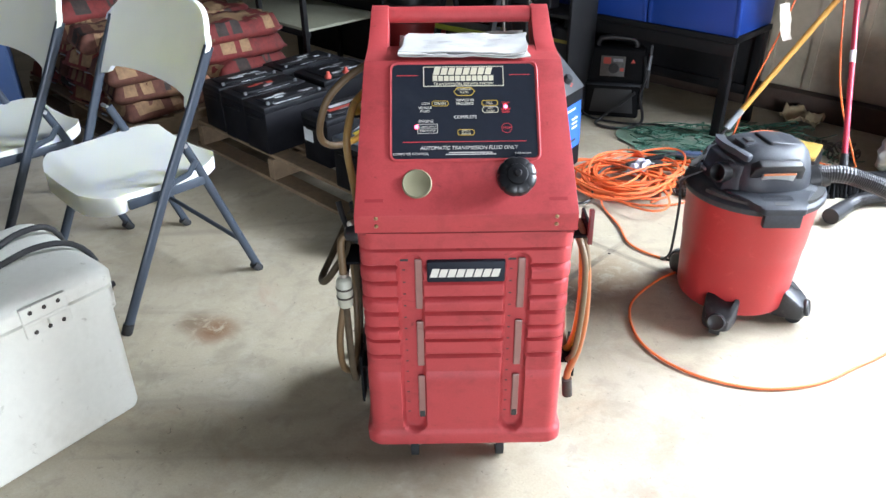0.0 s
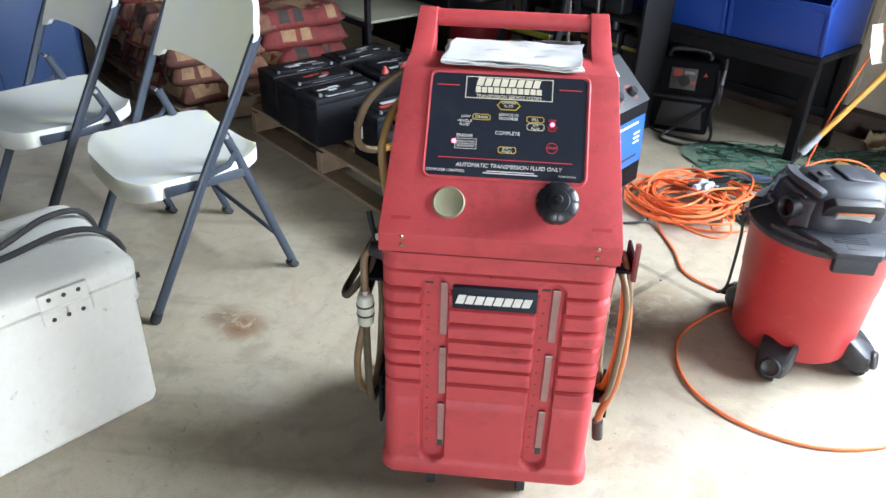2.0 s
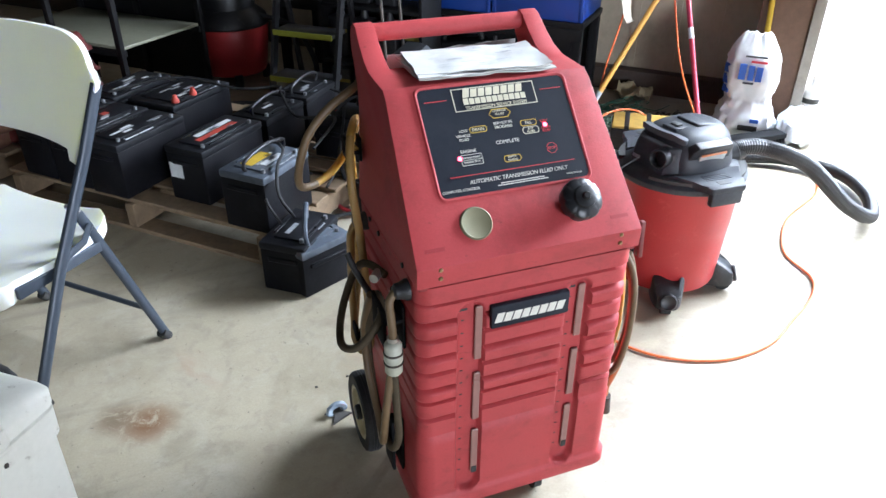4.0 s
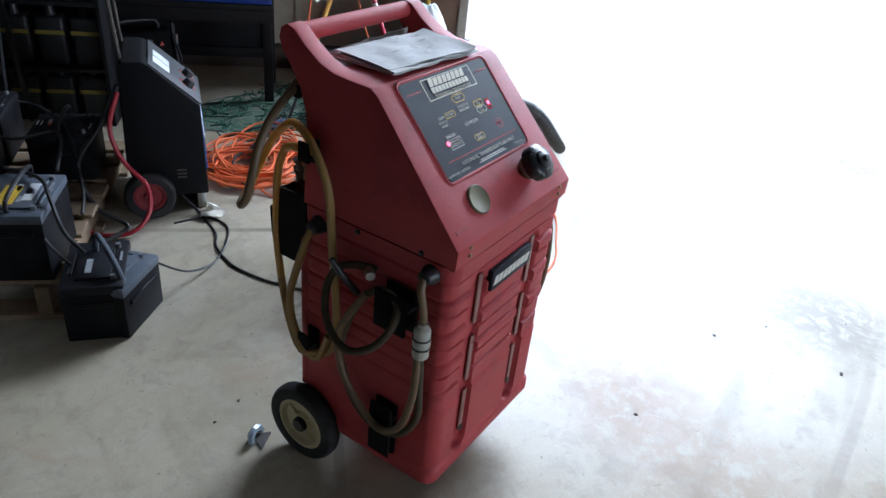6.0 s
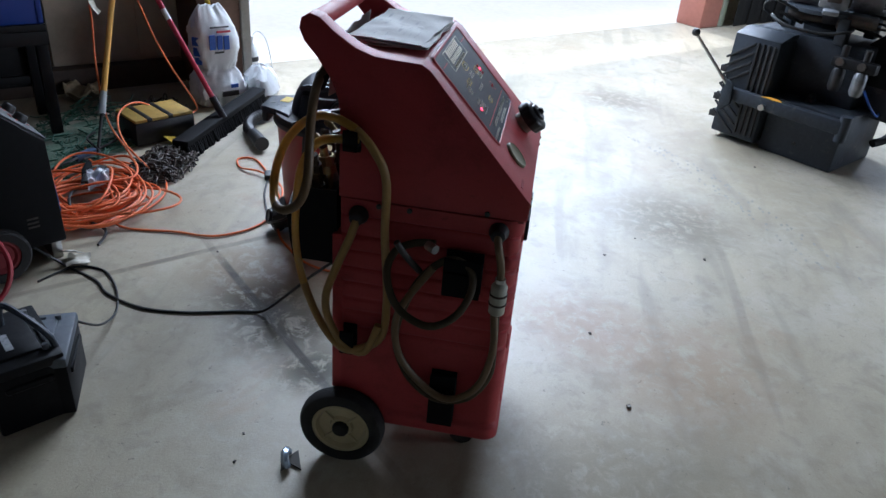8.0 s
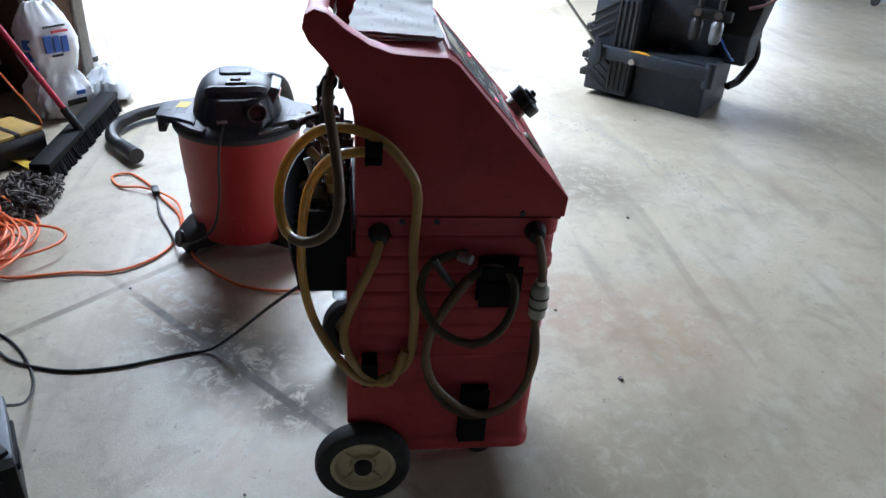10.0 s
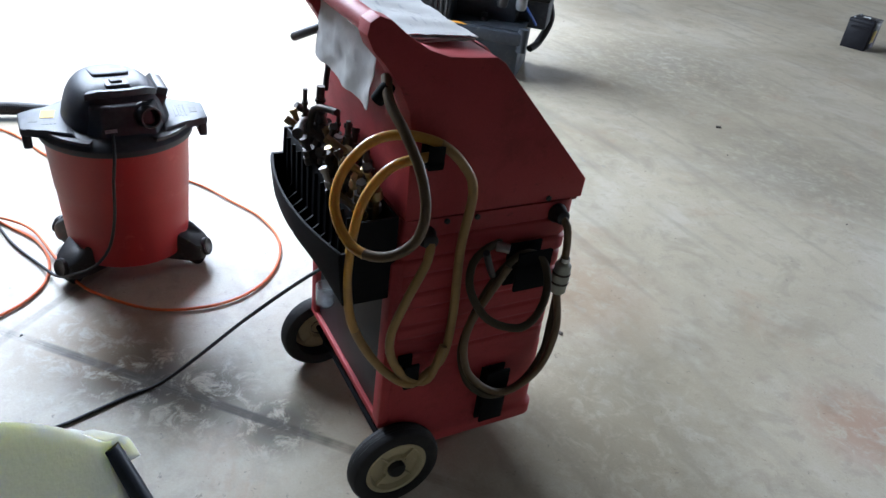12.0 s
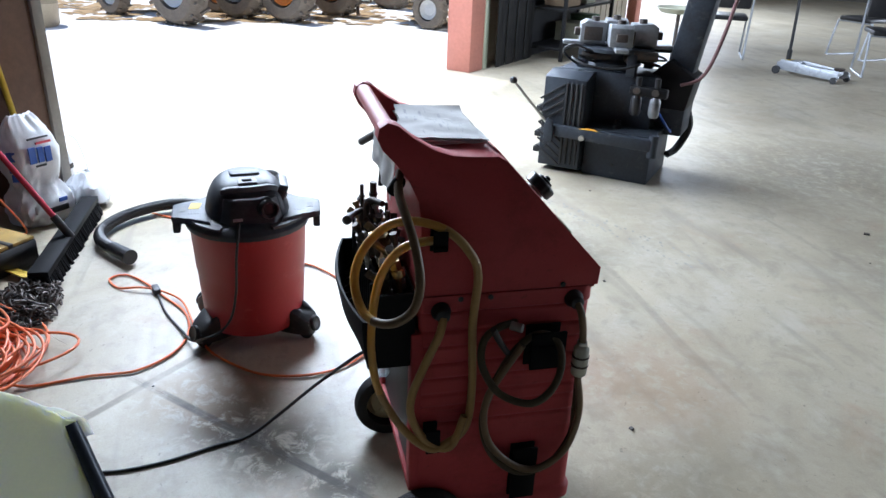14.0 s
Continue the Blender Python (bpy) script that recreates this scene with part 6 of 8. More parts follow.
# ---- black rack with pale shelf ----
rack = thing("steel_rack", B(-3.50, 1.50), "black angle-iron rack with pale plywood shelf boards", "rack")
SHELF = mat("pale_plywood", (0.27, 0.27, 0.20), 0.6, var=0.12, scale=30, bump=0.1)
for z in (0.42, 0.80):
    part("shelf_board", bx(0.0, 0.90, 0.0, 0.55, z, z + 0.016, 0.002), SHELF, rack)
    for y in (0.0, 0.55):
        part("shelf_rail", bx(-0.01, 0.91, y - 0.014, y + 0.014, z - 0.032, z - 0.001, 0.002), BLACKSTEEL, rack)
for x in (0.0, 0.45, 0.90):
    for y in (-0.016, 0.566):
        part("upright", bx(x - 0.016, x + 0.016, y - 0.014, y + 0.014, 0.0, 1.25, 0.003), BLACKSTEEL, rack)
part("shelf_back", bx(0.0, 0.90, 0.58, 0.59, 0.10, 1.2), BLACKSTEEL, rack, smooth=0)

# second drum vacuum far behind, seen in part
v2 = thing("drum_vacuum", pose(-0.20, 3.62, 0) @ Matrix.Diagonal((1.12, 1.12, 1.12, 1)), "old red and black drum vacuum in the dark corner", "vacuum")
part("drum", lathe([(0, 0.06), (0.17, 0.06), (0.18, 0.08), (0.21, 0.30), (0.205, 0.31), (0, 0.31)], n=40), RED2, v2)
part("lid", lathe([(0.21, 0.31), (0.215, 0.32), (0.20, 0.36), (0.15, 0.40), (0.15, 0.55), (0.12, 0.60), (0, 0.62)], n=40), BLACK, v2)
for a in range(4):
    part("caster", rod((0.17 * math.cos(a * 1.57), 0.17 * math.sin(a * 1.57), 0.0), (0.17 * math.cos(a * 1.57), 0.17 * math.sin(a * 1.57), 0.07), 0.022), BLACK, v2)
part("hose", tube([(0.15, -0.1, 0.36), (0.32, -0.2, 0.30), (0.38, -0.4, 0.12), (0.2, -0.55, 0.03), (-0.1, -0.5, 0.03), (-0.25, -0.6, 0.03)], 0.014), BLACK, v2)

# stacked oil bottles in black with yellow labels
def oil_bottle(m):
    b = thing("oil_jug", m, "black plastic oil jug with yellow label band", "jug", "black oil jugs")
    part("body", bx(-0.06, 0.06, -0.045, 0.045, 0, 0.22, 0.014, 3), BLACK, b)
    part("neck", lathe([(0.03, 0.215), (0.018, 0.25), (0.018, 0.275), (0, 0.275)], n=16), BLACK, b)
    part("label", bx(-0.062, 0.062, -0.0465, -0.044, 0.14, 0.158), DIM_Y, b, smooth=0)
    return b


oil_shelf = thing("oil_shelf", B(-1.62, 2.35), "dark wooden box shelf holding oil jugs", "shelf")
for z in (0.26, 0.56):
    part("shelf_board", bx(-0.30, 0.30, -0.12, 0.12, z, z + 0.018, 0.002), BLACKSTEEL, oil_shelf)
for x in (-0.30, 0.30):
    part("shelf_side", bx(x - 0.009, x + 0.009, -0.12, 0.12, 0, 0.90, 0.002), BLACKSTEEL, oil_shelf)
jug = oil_bottle(B(-1.85, 2.33, 0.0))
for u, z in ((-1.70, 0), (-1.55, 0), (-1.40, 0), (-1.85, 0.278), (-1.70, 0.278), (-1.55, 0.278), (-1.40, 0.278), (-1.85, 0.578), (-1.70, 0.578), (-1.55, 0.578)):
    copy_thing(jug, B(u, 2.33, z))

# folding step with yellow-green edges
step = thing("step_stool", B(-1.86, 1.98, 0, 4), "black step stool with yellow-green edged treads", "step stool")
LIME = mat("lime_edge", (0.26, 0.28, 0.03), 0.5)
for k, z in enumerate((0.24, 0.46, 0.68)):
    part("tread", bx(-0.17, 0.17, -0.08 + 0.07 * k, 0.07 + 0.07 * k, z, z + 0.022, 0.004), BLACK, step)
    part("tread_edge", bx(-0.17, 0.17, -0.084 + 0.07 * k, -0.079 + 0.07 * k, z - 0.004, z + 0.024, 0.001), LIME, step)
for x in (-0.185, 0.185):
    part("side_rail", prism([(-0.12, 0), (-0.075, 0), (0.16, 0.82), (0.115, 0.82)], x - 0.009, x + 0.009), BLACK, step)
    part("rear_leg", prism([(0.28, 0), (0.31, 0), (0.16, 0.78), (0.13, 0.78)], x - 0.009, x + 0.009), BLACK, step)


# ---- wheeled starter charger ----
cart = thing("starter_charger", B(-0.795, 1.385, 0, 9), "black wheeled battery charger with blue front and red wheels", "battery charger")
# local x runs out of the front, y across; the body lies at negative x
prof = [(0.0, 0.075), (-0.006, 0.440), (-0.172, 0.590), (-0.190, 0.603), (-0.258, 0.605), (-0.270, 0.592), (-0.285, 0.21), (-0.25, 0.075)]
part("body", prism(prof, 0.0, 0.315, "y", 0.008), TRAYK, cart, "black sheet-steel body")
sl = Vector((-0.006, 0, 0.440)), Vector((-0.172, 0, 0.590))
ang = math.degrees(math.atan2(sl[1].z - sl[0].z, sl[0].x - sl[1].x))
face_m = Matrix.Translation((-0.089, 0.1575, 0.5155)) @ pose(0, 0, 0, 0, ang, 0)
top = part("sloped_face", bx(-0.115, 0.115, -0.150, 0.150, 0.0, 0.006, 0.002), mat("grey_face", (0.055, 0.058, 0.062), 0.5), cart, "grey sloped control face")
top.matrix_local = face_m
for y in (-0.055, 0.02):
    part("meter", bx(-0.095, -0.025, y - 0.032, y + 0.032, 0.006, 0.009), LABEL_W, top, "pale meter label", smooth=0)
for x, y in ((0.055, -0.055), (0.055, 0.055)):
    kn = part("knob", lathe([(0.022, 0.006), (0.020, 0.026), (0.016, 0.030), (0, 0.030)], n=18), BLACK, top)
    kn.matrix_local = Matrix.Translation((x, y, 0))
    for a in range(8):
        part("dial_mark", bx(0.027, 0.036, -0.003, 0.003, 0.006, 0.0075), LABEL_R, top, smooth=0).matrix_local = Matrix.Translation((x, y, 0)) @ pose(0, 0, 0, 0, 0, a * 34)
fr = part("front_panel", box((0.006, 0.285, 0.225), Matrix.Translation((-0.004, 0.1575, 0.29)) @ pose(0, 0, 0, 0, -2.5, 0), 0.001), LABEL_B, cart, "blue printed front panel", smooth=0)
for z, w, c in ((0.36, 0.16, LABEL_W), (0.215, 0.18, PRINT_K)):
    part("print_bar", bx(-0.0035, 0.0035, 0.1575 - w / 2, 0.1575 + w / 2, z - 0.004, z + 0.004), c, cart, smooth=0).matrix_local = Matrix.Translation((-0.0005 - (z - 0.29) * 0.043, 0, 0))
for y, z in ((0.075, 0.315), (0.075, 0.295), (0.235, 0.315), (0.235, 0.295), (0.235, 0.275)):
    part("print_bar", bx(-0.0035, 0.0035, y - 0.024, y + 0.024, z - 0.0035, z + 0.0035), LABEL_W, cart, smooth=0).matrix_local = Matrix.Translation((-0.0005 - (z - 0.29) * 0.043, 0, 0))
for z in (0.15, 0.165, 0.18):
    part("vent_slot", bx(-0.11, -0.075, -0.0015, 0.001, z, z + 0.006), CHAIN, cart, smooth=0)
for y in (-0.022, 0.337):
    wv = part("wheel", lathe([(0.060, -0.018), (0.085, -0.020), (0.093, -0.012), (0.093, 0.012), (0.085, 0.020), (0.060, 0.018), (0.060, -0.018)], n=36), RUBBER, cart, "black tyre with red hub")
    wv.matrix_local = Matrix.Translation((-0.215, y, 0.093)) @ pose(0, 0, 0, 90, 0, 0)
    part("rim", lathe([(0.0605, -0.012), (0.0605, 0.012), (0.050, 0.012), (0.042, 0.004), (0.022, 0.004), (0.018, 0.014), (0, 0.014)], n=30), mat("dull_red_rim", (0.20, 0.02, 0.026), 0.6), wv, "dull red wheel rim")
part("foot", bx(-0.045, -0.012, 0.03, 0.285, 0.0, 0.078, 0.003), STEEL, cart)
part("pull_handle", tube([(-0.262, 0.05, 0.59), (-0.285, 0.05, 0.95), (-0.285, 0.265, 0.95), (-0.262, 0.265, 0.59)], 0.007, 8, smooth=False), CHAIN, cart, "dark steel pull handle")
part("red_cable", tube([(-0.28, -0.01, 0.50), (-0.32, -0.04, 0.38), (-0.29, -0.06, 0.26), (-0.22, -0.09, 0.17), (-0.22, -0.13, 0.08), (-0.29, -0.17, 0.02), (-0.42, -0.15, 0.02), (-0.46, -0.05, 0.05)], 0.0085, 8), mat("red_cable", (0.40, 0.02, 0.035), 0.45), cart, "red charging cable")
part("black_lead", tube([(-0.278, 0.0, 0.52), (-0.34, -0.02, 0.40), (-0.44, -0.05, 0.25), (-0.40, -0.10, 0.10), (-0.30, -0.14, 0.03), (-0.42, -0.25, 0.02)], 0.0085, 8), CORD_K, cart, "black charging cable")

# ---- portable jump starter ----
js = thing("jump_starter", pose(0.955, 2.70, 0, 0, 0, -14), "black portable jump starter with red clamp and worn grey dial plate", "jump starter")
part("body", prism([(-0.105, 0.0), (0.10, 0.0), (0.10, 0.34), (0.06, 0.375), (-0.045, 0.375), (-0.082, 0.205), (-0.105, 0.185)], -0.150, 0.150, "x", 0.014), TRAYK, js)
part("body_ledge", bx(-0.153, 0.153, -0.110, -0.06, 0.182, 0.196, 0.005), DUSTY, js)
part("front_recess", prism([(-0.120, 0.030), (0.120, 0.030), (0.100, 0.165), (-0.100, 0.165)], -0.1085, -0.1045, "y", 0.001), PRINT_K, js)
part("handle", tube([(-0.10, 0.0, 0.365), (-0.09, 0.0, 0.415), (0.09, 0.0, 0.415), (0.10, 0.0, 0.365)], 0.015, 10), BLACK, js)
for x in (-0.153, 0.153):
    part("side_cheek", prism([(-0.09, 0.05), (0.08, 0.03), (0.08, 0.33), (0.02, 0.37), (-0.06, 0.30)], x - 0.012, x + 0.012, "x", 0.006), TRAYK, js)
face = part("dial_plate", bx(-0.066, 0.066, -0.004, 0.004, -0.058, 0.050, 0.002), mat("worn_grey_plate", (0.10, 0.095, 0.09), 0.5, var=0.4, dirt=(0.02, 0.02, 0.02), dirt_amt=0.8, dirt_scale=30), js, "worn grey dial plate")
face.matrix_local = Matrix.Translation((-0.015, -0.068, 0.285)) @ pose(0, 0, 0, -12, 0, 0)
part("dial", rod((0.006, -0.006, -0.014), (0.006, -0.020, -0.014), 0.028, n=20), BLACK, face)
part("mark", bx(-0.052, -0.012, -0.0055, -0.004, 0.008, 0.042), LABEL_R, face, smooth=0)
part("mark", bx(0.0, 0.052, -0.0055, -0.004, 0.020, 0.036), LABEL_D, face, smooth=0)
part("mark", bx(0.040, 0.060, -0.0055, -0.004, -0.030, -0.012), LABEL_R, face, smooth=0)
part("warning_mark", prism([(-0.012, 0.0), (0.012, 0.0), (0.0, 0.020)], -0.0815, -0.0795, "y"), LABEL_R, js, smooth=0).matrix_local = pose(0.092, 0.012, 0.285, -12, 0, 0)
part("clamp", prism([(-0.03, 0.10), (-0.012, 0.09), (0.030, 0.34), (0.012, 0.355)], -0.195, -0.172, "x", 0.004), LABEL_R, js, "red battery clamp")
part("clamp_jaw", rod((-0.180, 0.015, 0.345), (-0.150, -0.015, 0.395), 0.012, 0.006), STEEL, js)
part("clamp", prism([(-0.03, 0.16), (-0.012, 0.15), (0.020, 0.38), (0.002, 0.39)], 0.172, 0.192, "x", 0.004), BLACK, js, "black battery clamp")
part("clamp_jaw", rod((0.180, -0.02, 0.26), (0.184, -0.03, 0.34), 0.010, 0.007), ALU, js)
part("lead", tube([(0.15, -0.06, 0.34), (0.165, -0.11, 0.24), (0.150, -0.13, 0.14), (0.17, -0.20, 0.02), (0.06, -0.30, 0.012), (-0.07, -0.26, 0.012), (-0.04, -0.18, 0.03), (0.05, -0.16, 0.10), (0.12, -0.13, 0.16)], 0.008, 8), CORD_K, js)
part("lead", tube([(-0.14, -0.05, 0.30), (-0.19, -0.09, 0.20), (-0.17, -0.12, 0.06), (-0.10, -0.16, 0.012), (0.10, -0.22, 0.012), (0.25, -0.20, 0.012), (0.42, -0.26, 0.012), (0.60, -0.36, 0.010)], 0.006, 8), CORD_K, js)

# ---- bench with blue bins ----
bench = thing("steel_bench", B(-2.45, 2.56), "black steel bench along the wall under blue bins", "bench")
part("bench_top", bx(0, 1.88, 0.0, 0.42, 0.500, 0.530, 0.003), BLACKSTEEL, bench)
for x in (0.03, 0.95, 1.85):
    for y in (0.03, 0.39):
        part("leg", bx(x - 0.024, x + 0.024, y - 0.024, y + 0.024, 0, 0.50, 0.003), BLACKSTEEL, bench)
part("brace", bx(0.03, 1.85, 0.375, 0.405, 0.16, 0.20, 0.002), BLACKSTEEL, bench)
# Dark sheet added for the deep shade on the wall under the bench.
part("under_bench_shade", bx(0.05, 1.83, 0.398, 0.412, 0.14, 0.49, 0.002), BLACKSTEEL, bench, "added dark sheet standing in for shade under the bench")
part("apron", bx(0.0, 1.88, -0.004, 0.004, 0.44, 0.50, 0.001), BLACKSTEEL, bench)


def hopper_bin(m):
    b = thing("storage_bin", m, "blue plastic open-fronted storage bin on the bench", "bin", "blue storage bins")
    W, D, H = 0.47, 0.42, 0.46
    # open-fronted hopper: low lip, sloping shoulders, rim all round
    side = [(0.010, 0.0), (D, 0.0), (D, H), (0.14, H), (-0.02, 0.24), (-0.02, 0.20)]
    for x in (0.0, W - 0.008):
        part("side", prism(side, x, x + 0.008, "x", 0.002), BIN, b)
    part("base", bx(0, W, 0.010, D, 0, 0.008, 0.001), BIN, b)
    part("back", bx(0, W, D - 0.008, D, 0, H, 0.002), BIN, b)
    part("front", prism([(0.010, 0.0), (0.018, 0.0), (-0.010, 0.205), (-0.020, 0.205)], 0, W, "x", 0.002), BIN, b)
    part("lip", bx(-0.008, W + 0.008, -0.034, -0.012, 0.196, 0.228, 0.007), BIN, b)
    part("top_rim", bx(-0.010, W + 0.010, 0.12, 0.15, H - 0.03, H + 0.004, 0.005), BIN, b)
    for x in (-0.010, W - 0.012):
        part("corner_rib", prism([(0.004, 0.0), (0.03, 0.0), (0.005, 0.21), (-0.026, 0.21)], x, x + 0.022, "x", 0.004), BIN, b)
        part("side_rim", prism([(-0.03, 0.205), (-0.01, 0.195), (0.145, H - 0.02), (0.145, H + 0.006), (0.125, H)], x, x + 0.022, "x", 0.004), BIN, b)
    return b


bin1 = hopper_bin(B(-1.055, 2.565, 0.531))
copy_thing(bin1, B(-1.555, 2.565, 0.531))
copy_thing(bin1, B(-2.055, 2.565, 0.531))
# navy cabinet behind the chairs
cab = thing("steel_cabinet", pose(-2.62, 2.35, 0, 0, 0, 28), "navy blue steel cabinet behind the folding chairs", "cabinet")
part("carcass", bx(-0.38, 0.38, -0.22, 0.22, 0.0, 1.05, 0.006), DARKBLUE, cab)
for x in (-0.19, 0.19):
    d = part("door", bx(x - 0.182, x + 0.182, -0.232, -0.221, 0.06, 1.02, 0.004), DARKBLUE, cab)
    part("handle", rod((x * 0.15, -0.245, 0.50), (x * 0.15, -0.245, 0.60), 0.006), STEEL, d)

# ---- brooms, bag, bottle, cords, net, chain ----
mop = thing("mop_handle", None, "yellow wooden mop handle with grey ferrule leaning on the wall", "mop handle")
part("stick", rod((1.396, 1.978, 0.25), (2.426, 2.225, 1.60), 0.0135), HANDLE_Y, mop)
part("end_sleeve", rod((1.206, 1.932, 0.0), (1.340, 1.964, 0.176), 0.007), RUBBER, mop, "black rubber end sleeve")
part("ferrule", rod((1.336, 1.963, 0.172), (1.400, 1.979, 0.256), 0.017, 0.0145), mat("grey_ferrule", (0.30, 0.33, 0.34), 0.5), mop, "grey plastic ferrule")
broom = thing("push_broom", None, "push broom with red metal handle and long black bristle head", "broom")
part("handle", rod((1.721, 1.569, 0.10), (1.893, 2.373, 1.40), 0.0125), HANDLE_R, broom, "red enamelled metal handle")
part("handle_label", rod((1.7765, 1.829, 0.520), (1.7825, 1.857, 0.566), 0.0131), LABEL_W, broom, "white sticker")
hm = pose(1.785, 1.590, 0, 0, 0, -1.5)
part("head_block", bx(-0.44, 0.44, -0.040, 0.040, 0.062, 0.090, 0.006), TRAYK, broom).matrix_local = hm
bm = bmesh.new()
rng = random.Random(2)
for k in range(150):
    x, y = -0.43 + 0.86 * (k // 3) / 49, (-0.028, 0.0, 0.028)[k % 3]
    rod((x, y, 0.064), (x + rng.uniform(-0.010, 0.010), y * 1.7 + rng.uniform(-0.008, 0.008), 0.0), 0.0075, 0.0105, 6, bm)
tagged(part("bristles", bm, TRAYK, broom, "dense black bristles"), kind="stuff").matrix_local = hm
part("socket", rod((1.718, 1.557, 0.08), (1.731, 1.617, 0.178), 0.018), BLACK, broom)

mop2 = thing("broom_handle", None, "bright yellow broom handle standing behind the white sack", "broom handle")
part("stick", rod((2.245, 1.793, 0.0), (2.29, 1.99, 1.5), 0.014), LABEL_Y, mop2)

absorb = thing("absorbent_sack", pose(2.165, 1.795, 0, 0, 0, -42) @ Matrix.Diagonal((0.84, 0.88, 0.90, 1)), "slumped white plastic sack with blue printed blocks and pinched waist", "sack")
SACK = ((0.0, 0.150, 0.100), (0.02, 0.172, 0.125), (0.08, 0.180, 0.135), (0.14, 0.168, 0.125), (0.19, 0.138, 0.100), (0.225, 0.122, 0.088), (0.27, 0.138, 0.102), (0.33, 0.154, 0.120), (0.40, 0.156, 0.118), (0.46, 0.146, 0.100), (0.51, 0.126, 0.070), (0.55, 0.100, 0.040), (0.575, 0.082, 0.022), (0.590, 0.066, 0.012))
rings = []
for lo, hi in zip(SACK, SACK[1:]):
    for f in (0.0, 0.33, 0.67):
        z, w, d = (p + (q - p) * f for p, q in zip(lo, hi))
        creased = 1.0 if z < 0.24 else 0.45
        ring = []
        for k in range(64):
            a = 2 * math.pi * k / 64
            c, q = math.cos(a), math.sin(a)
            r = 1 + 0.10 * noise.noise(Vector((c * 2, q * 2, z * 9))) + 0.15 * creased * noise.noise(Vector((c * 5, q * 5, z * 26))) + 0.07 * creased * noise.noise(Vector((c * 12, q * 12, z * 55)))
            x = w * math.copysign(abs(c) ** 0.75, c) * r + 0.05 * (0.25 - z)
            y = d * math.copysign(abs(q) ** 0.85, q) * r
            ring.append((x, y, z + (0.035 * noise.noise(Vector((c * 3, 2, 8))) * min(1.0, (z - 0.48) / 0.08) if z > 0.48 else 0)))
        rings.append(ring)
part("sack_skin", loft(rings), BAG_W, absorb, smooth=50)
for x, z, w, h, mt in ((-0.062, 0.395, 0.040, 0.085, PRINT_B), (-0.014, 0.392, 0.034, 0.080, PRINT_B), (0.030, 0.388, 0.036, 0.080, PRINT_B), (0.0, 0.475, 0.120, 0.010, PRINT_K), (0.02, 0.450, 0.090, 0.012, PRINT_R), (-0.02, 0.335, 0.060, 0.010, PRINT_K), (0.03, 0.085, 0.110, 0.030, PRINT_K), (0.06, 0.130, 0.050, 0.022, PRINT_B)):
    dd = -0.121 if z < 0.42 else -0.121 + (z - 0.42) * 0.42
    part("print_block", bx(x - w / 2, x + w / 2, -0.004, 0.004, -h / 2, h / 2, 0.001), mt, absorb, smooth=0).matrix_local = pose(0, dd - (0.014 if z < 0.2 else 0.0), z, -14 if z > 0.42 else 0, 0, 0)
for z, h in ((0.28, 0.04), (0.335, 0.05), (0.395, 0.05)):
    part("print_block", bx(-0.004, 0.004, -0.022, 0.022, -h / 2, h / 2, 0.001), PRINT_B, absorb, smooth=0).matrix_local = pose(-0.134 - 0.012 * math.sin((z - 0.26) * 12), -0.062, z, 0, 0, 42)
clearbag = thing("clear_plastic_bag", pose(2.345, 1.610, 0, 0, 0, 20) @ Matrix.Diagonal((0.70, 0.62, 0.90, 1)), "crumpled clear plastic bag beside the white sack", "plastic bag")
bm = lathe([(0.02, 0.0), (0.13, 0.01), (0.16, 0.06), (0.14, 0.13), (0.08, 0.18), (0.02, 0.21), (0, 0.21)], n=40)
for v in bm.verts:
    v.co += 0.035 * noise.noise_vector(v.co * 14)
    v.co.z = max(v.co.z, 0.002)
bmesh.ops.subdivide_edges(bm, edges=bm.edges, cuts=1)
for v in bm.verts:
    v.co += 0.016 * noise.noise_vector(v.co * 40)
    v.co.z = max(v.co.z, 0.002)
part("film", bm, mat("hazy_plastic_film", (0.62, 0.64, 0.67), 0.2, bump=0.3, var=0.1, coat=0.5), clearbag, smooth=25)
bottle = thing("spray_bottle", pose(2.555, 1.755, 0), "white plastic bottle with a dark label band by the door post", "bottle")
part("body", lathe([(0, 0), (0.038, 0.002), (0.042, 0.01), (0.042, 0.19), (0.03, 0.225), (0.016, 0.245), (0.016, 0.265), (0.018, 0.268), (0.018, 0.285), (0, 0.287)], n=28), BAG_W, bottle)
part("label_band", lathe([(0.0425, 0.14), (0.0432, 0.142), (0.0432, 0.165), (0.0425, 0.167)], n=28), PRINT_K, bottle)
part("spray_tube", tube([(0.0, -0.01, 0.28), (0.03, -0.03, 0.31), (0.08, -0.06, 0.26), (0.11, -0.08, 0.12), (0.10, -0.09, 0.01)], 0.003, 6), LABEL_W, bottle)

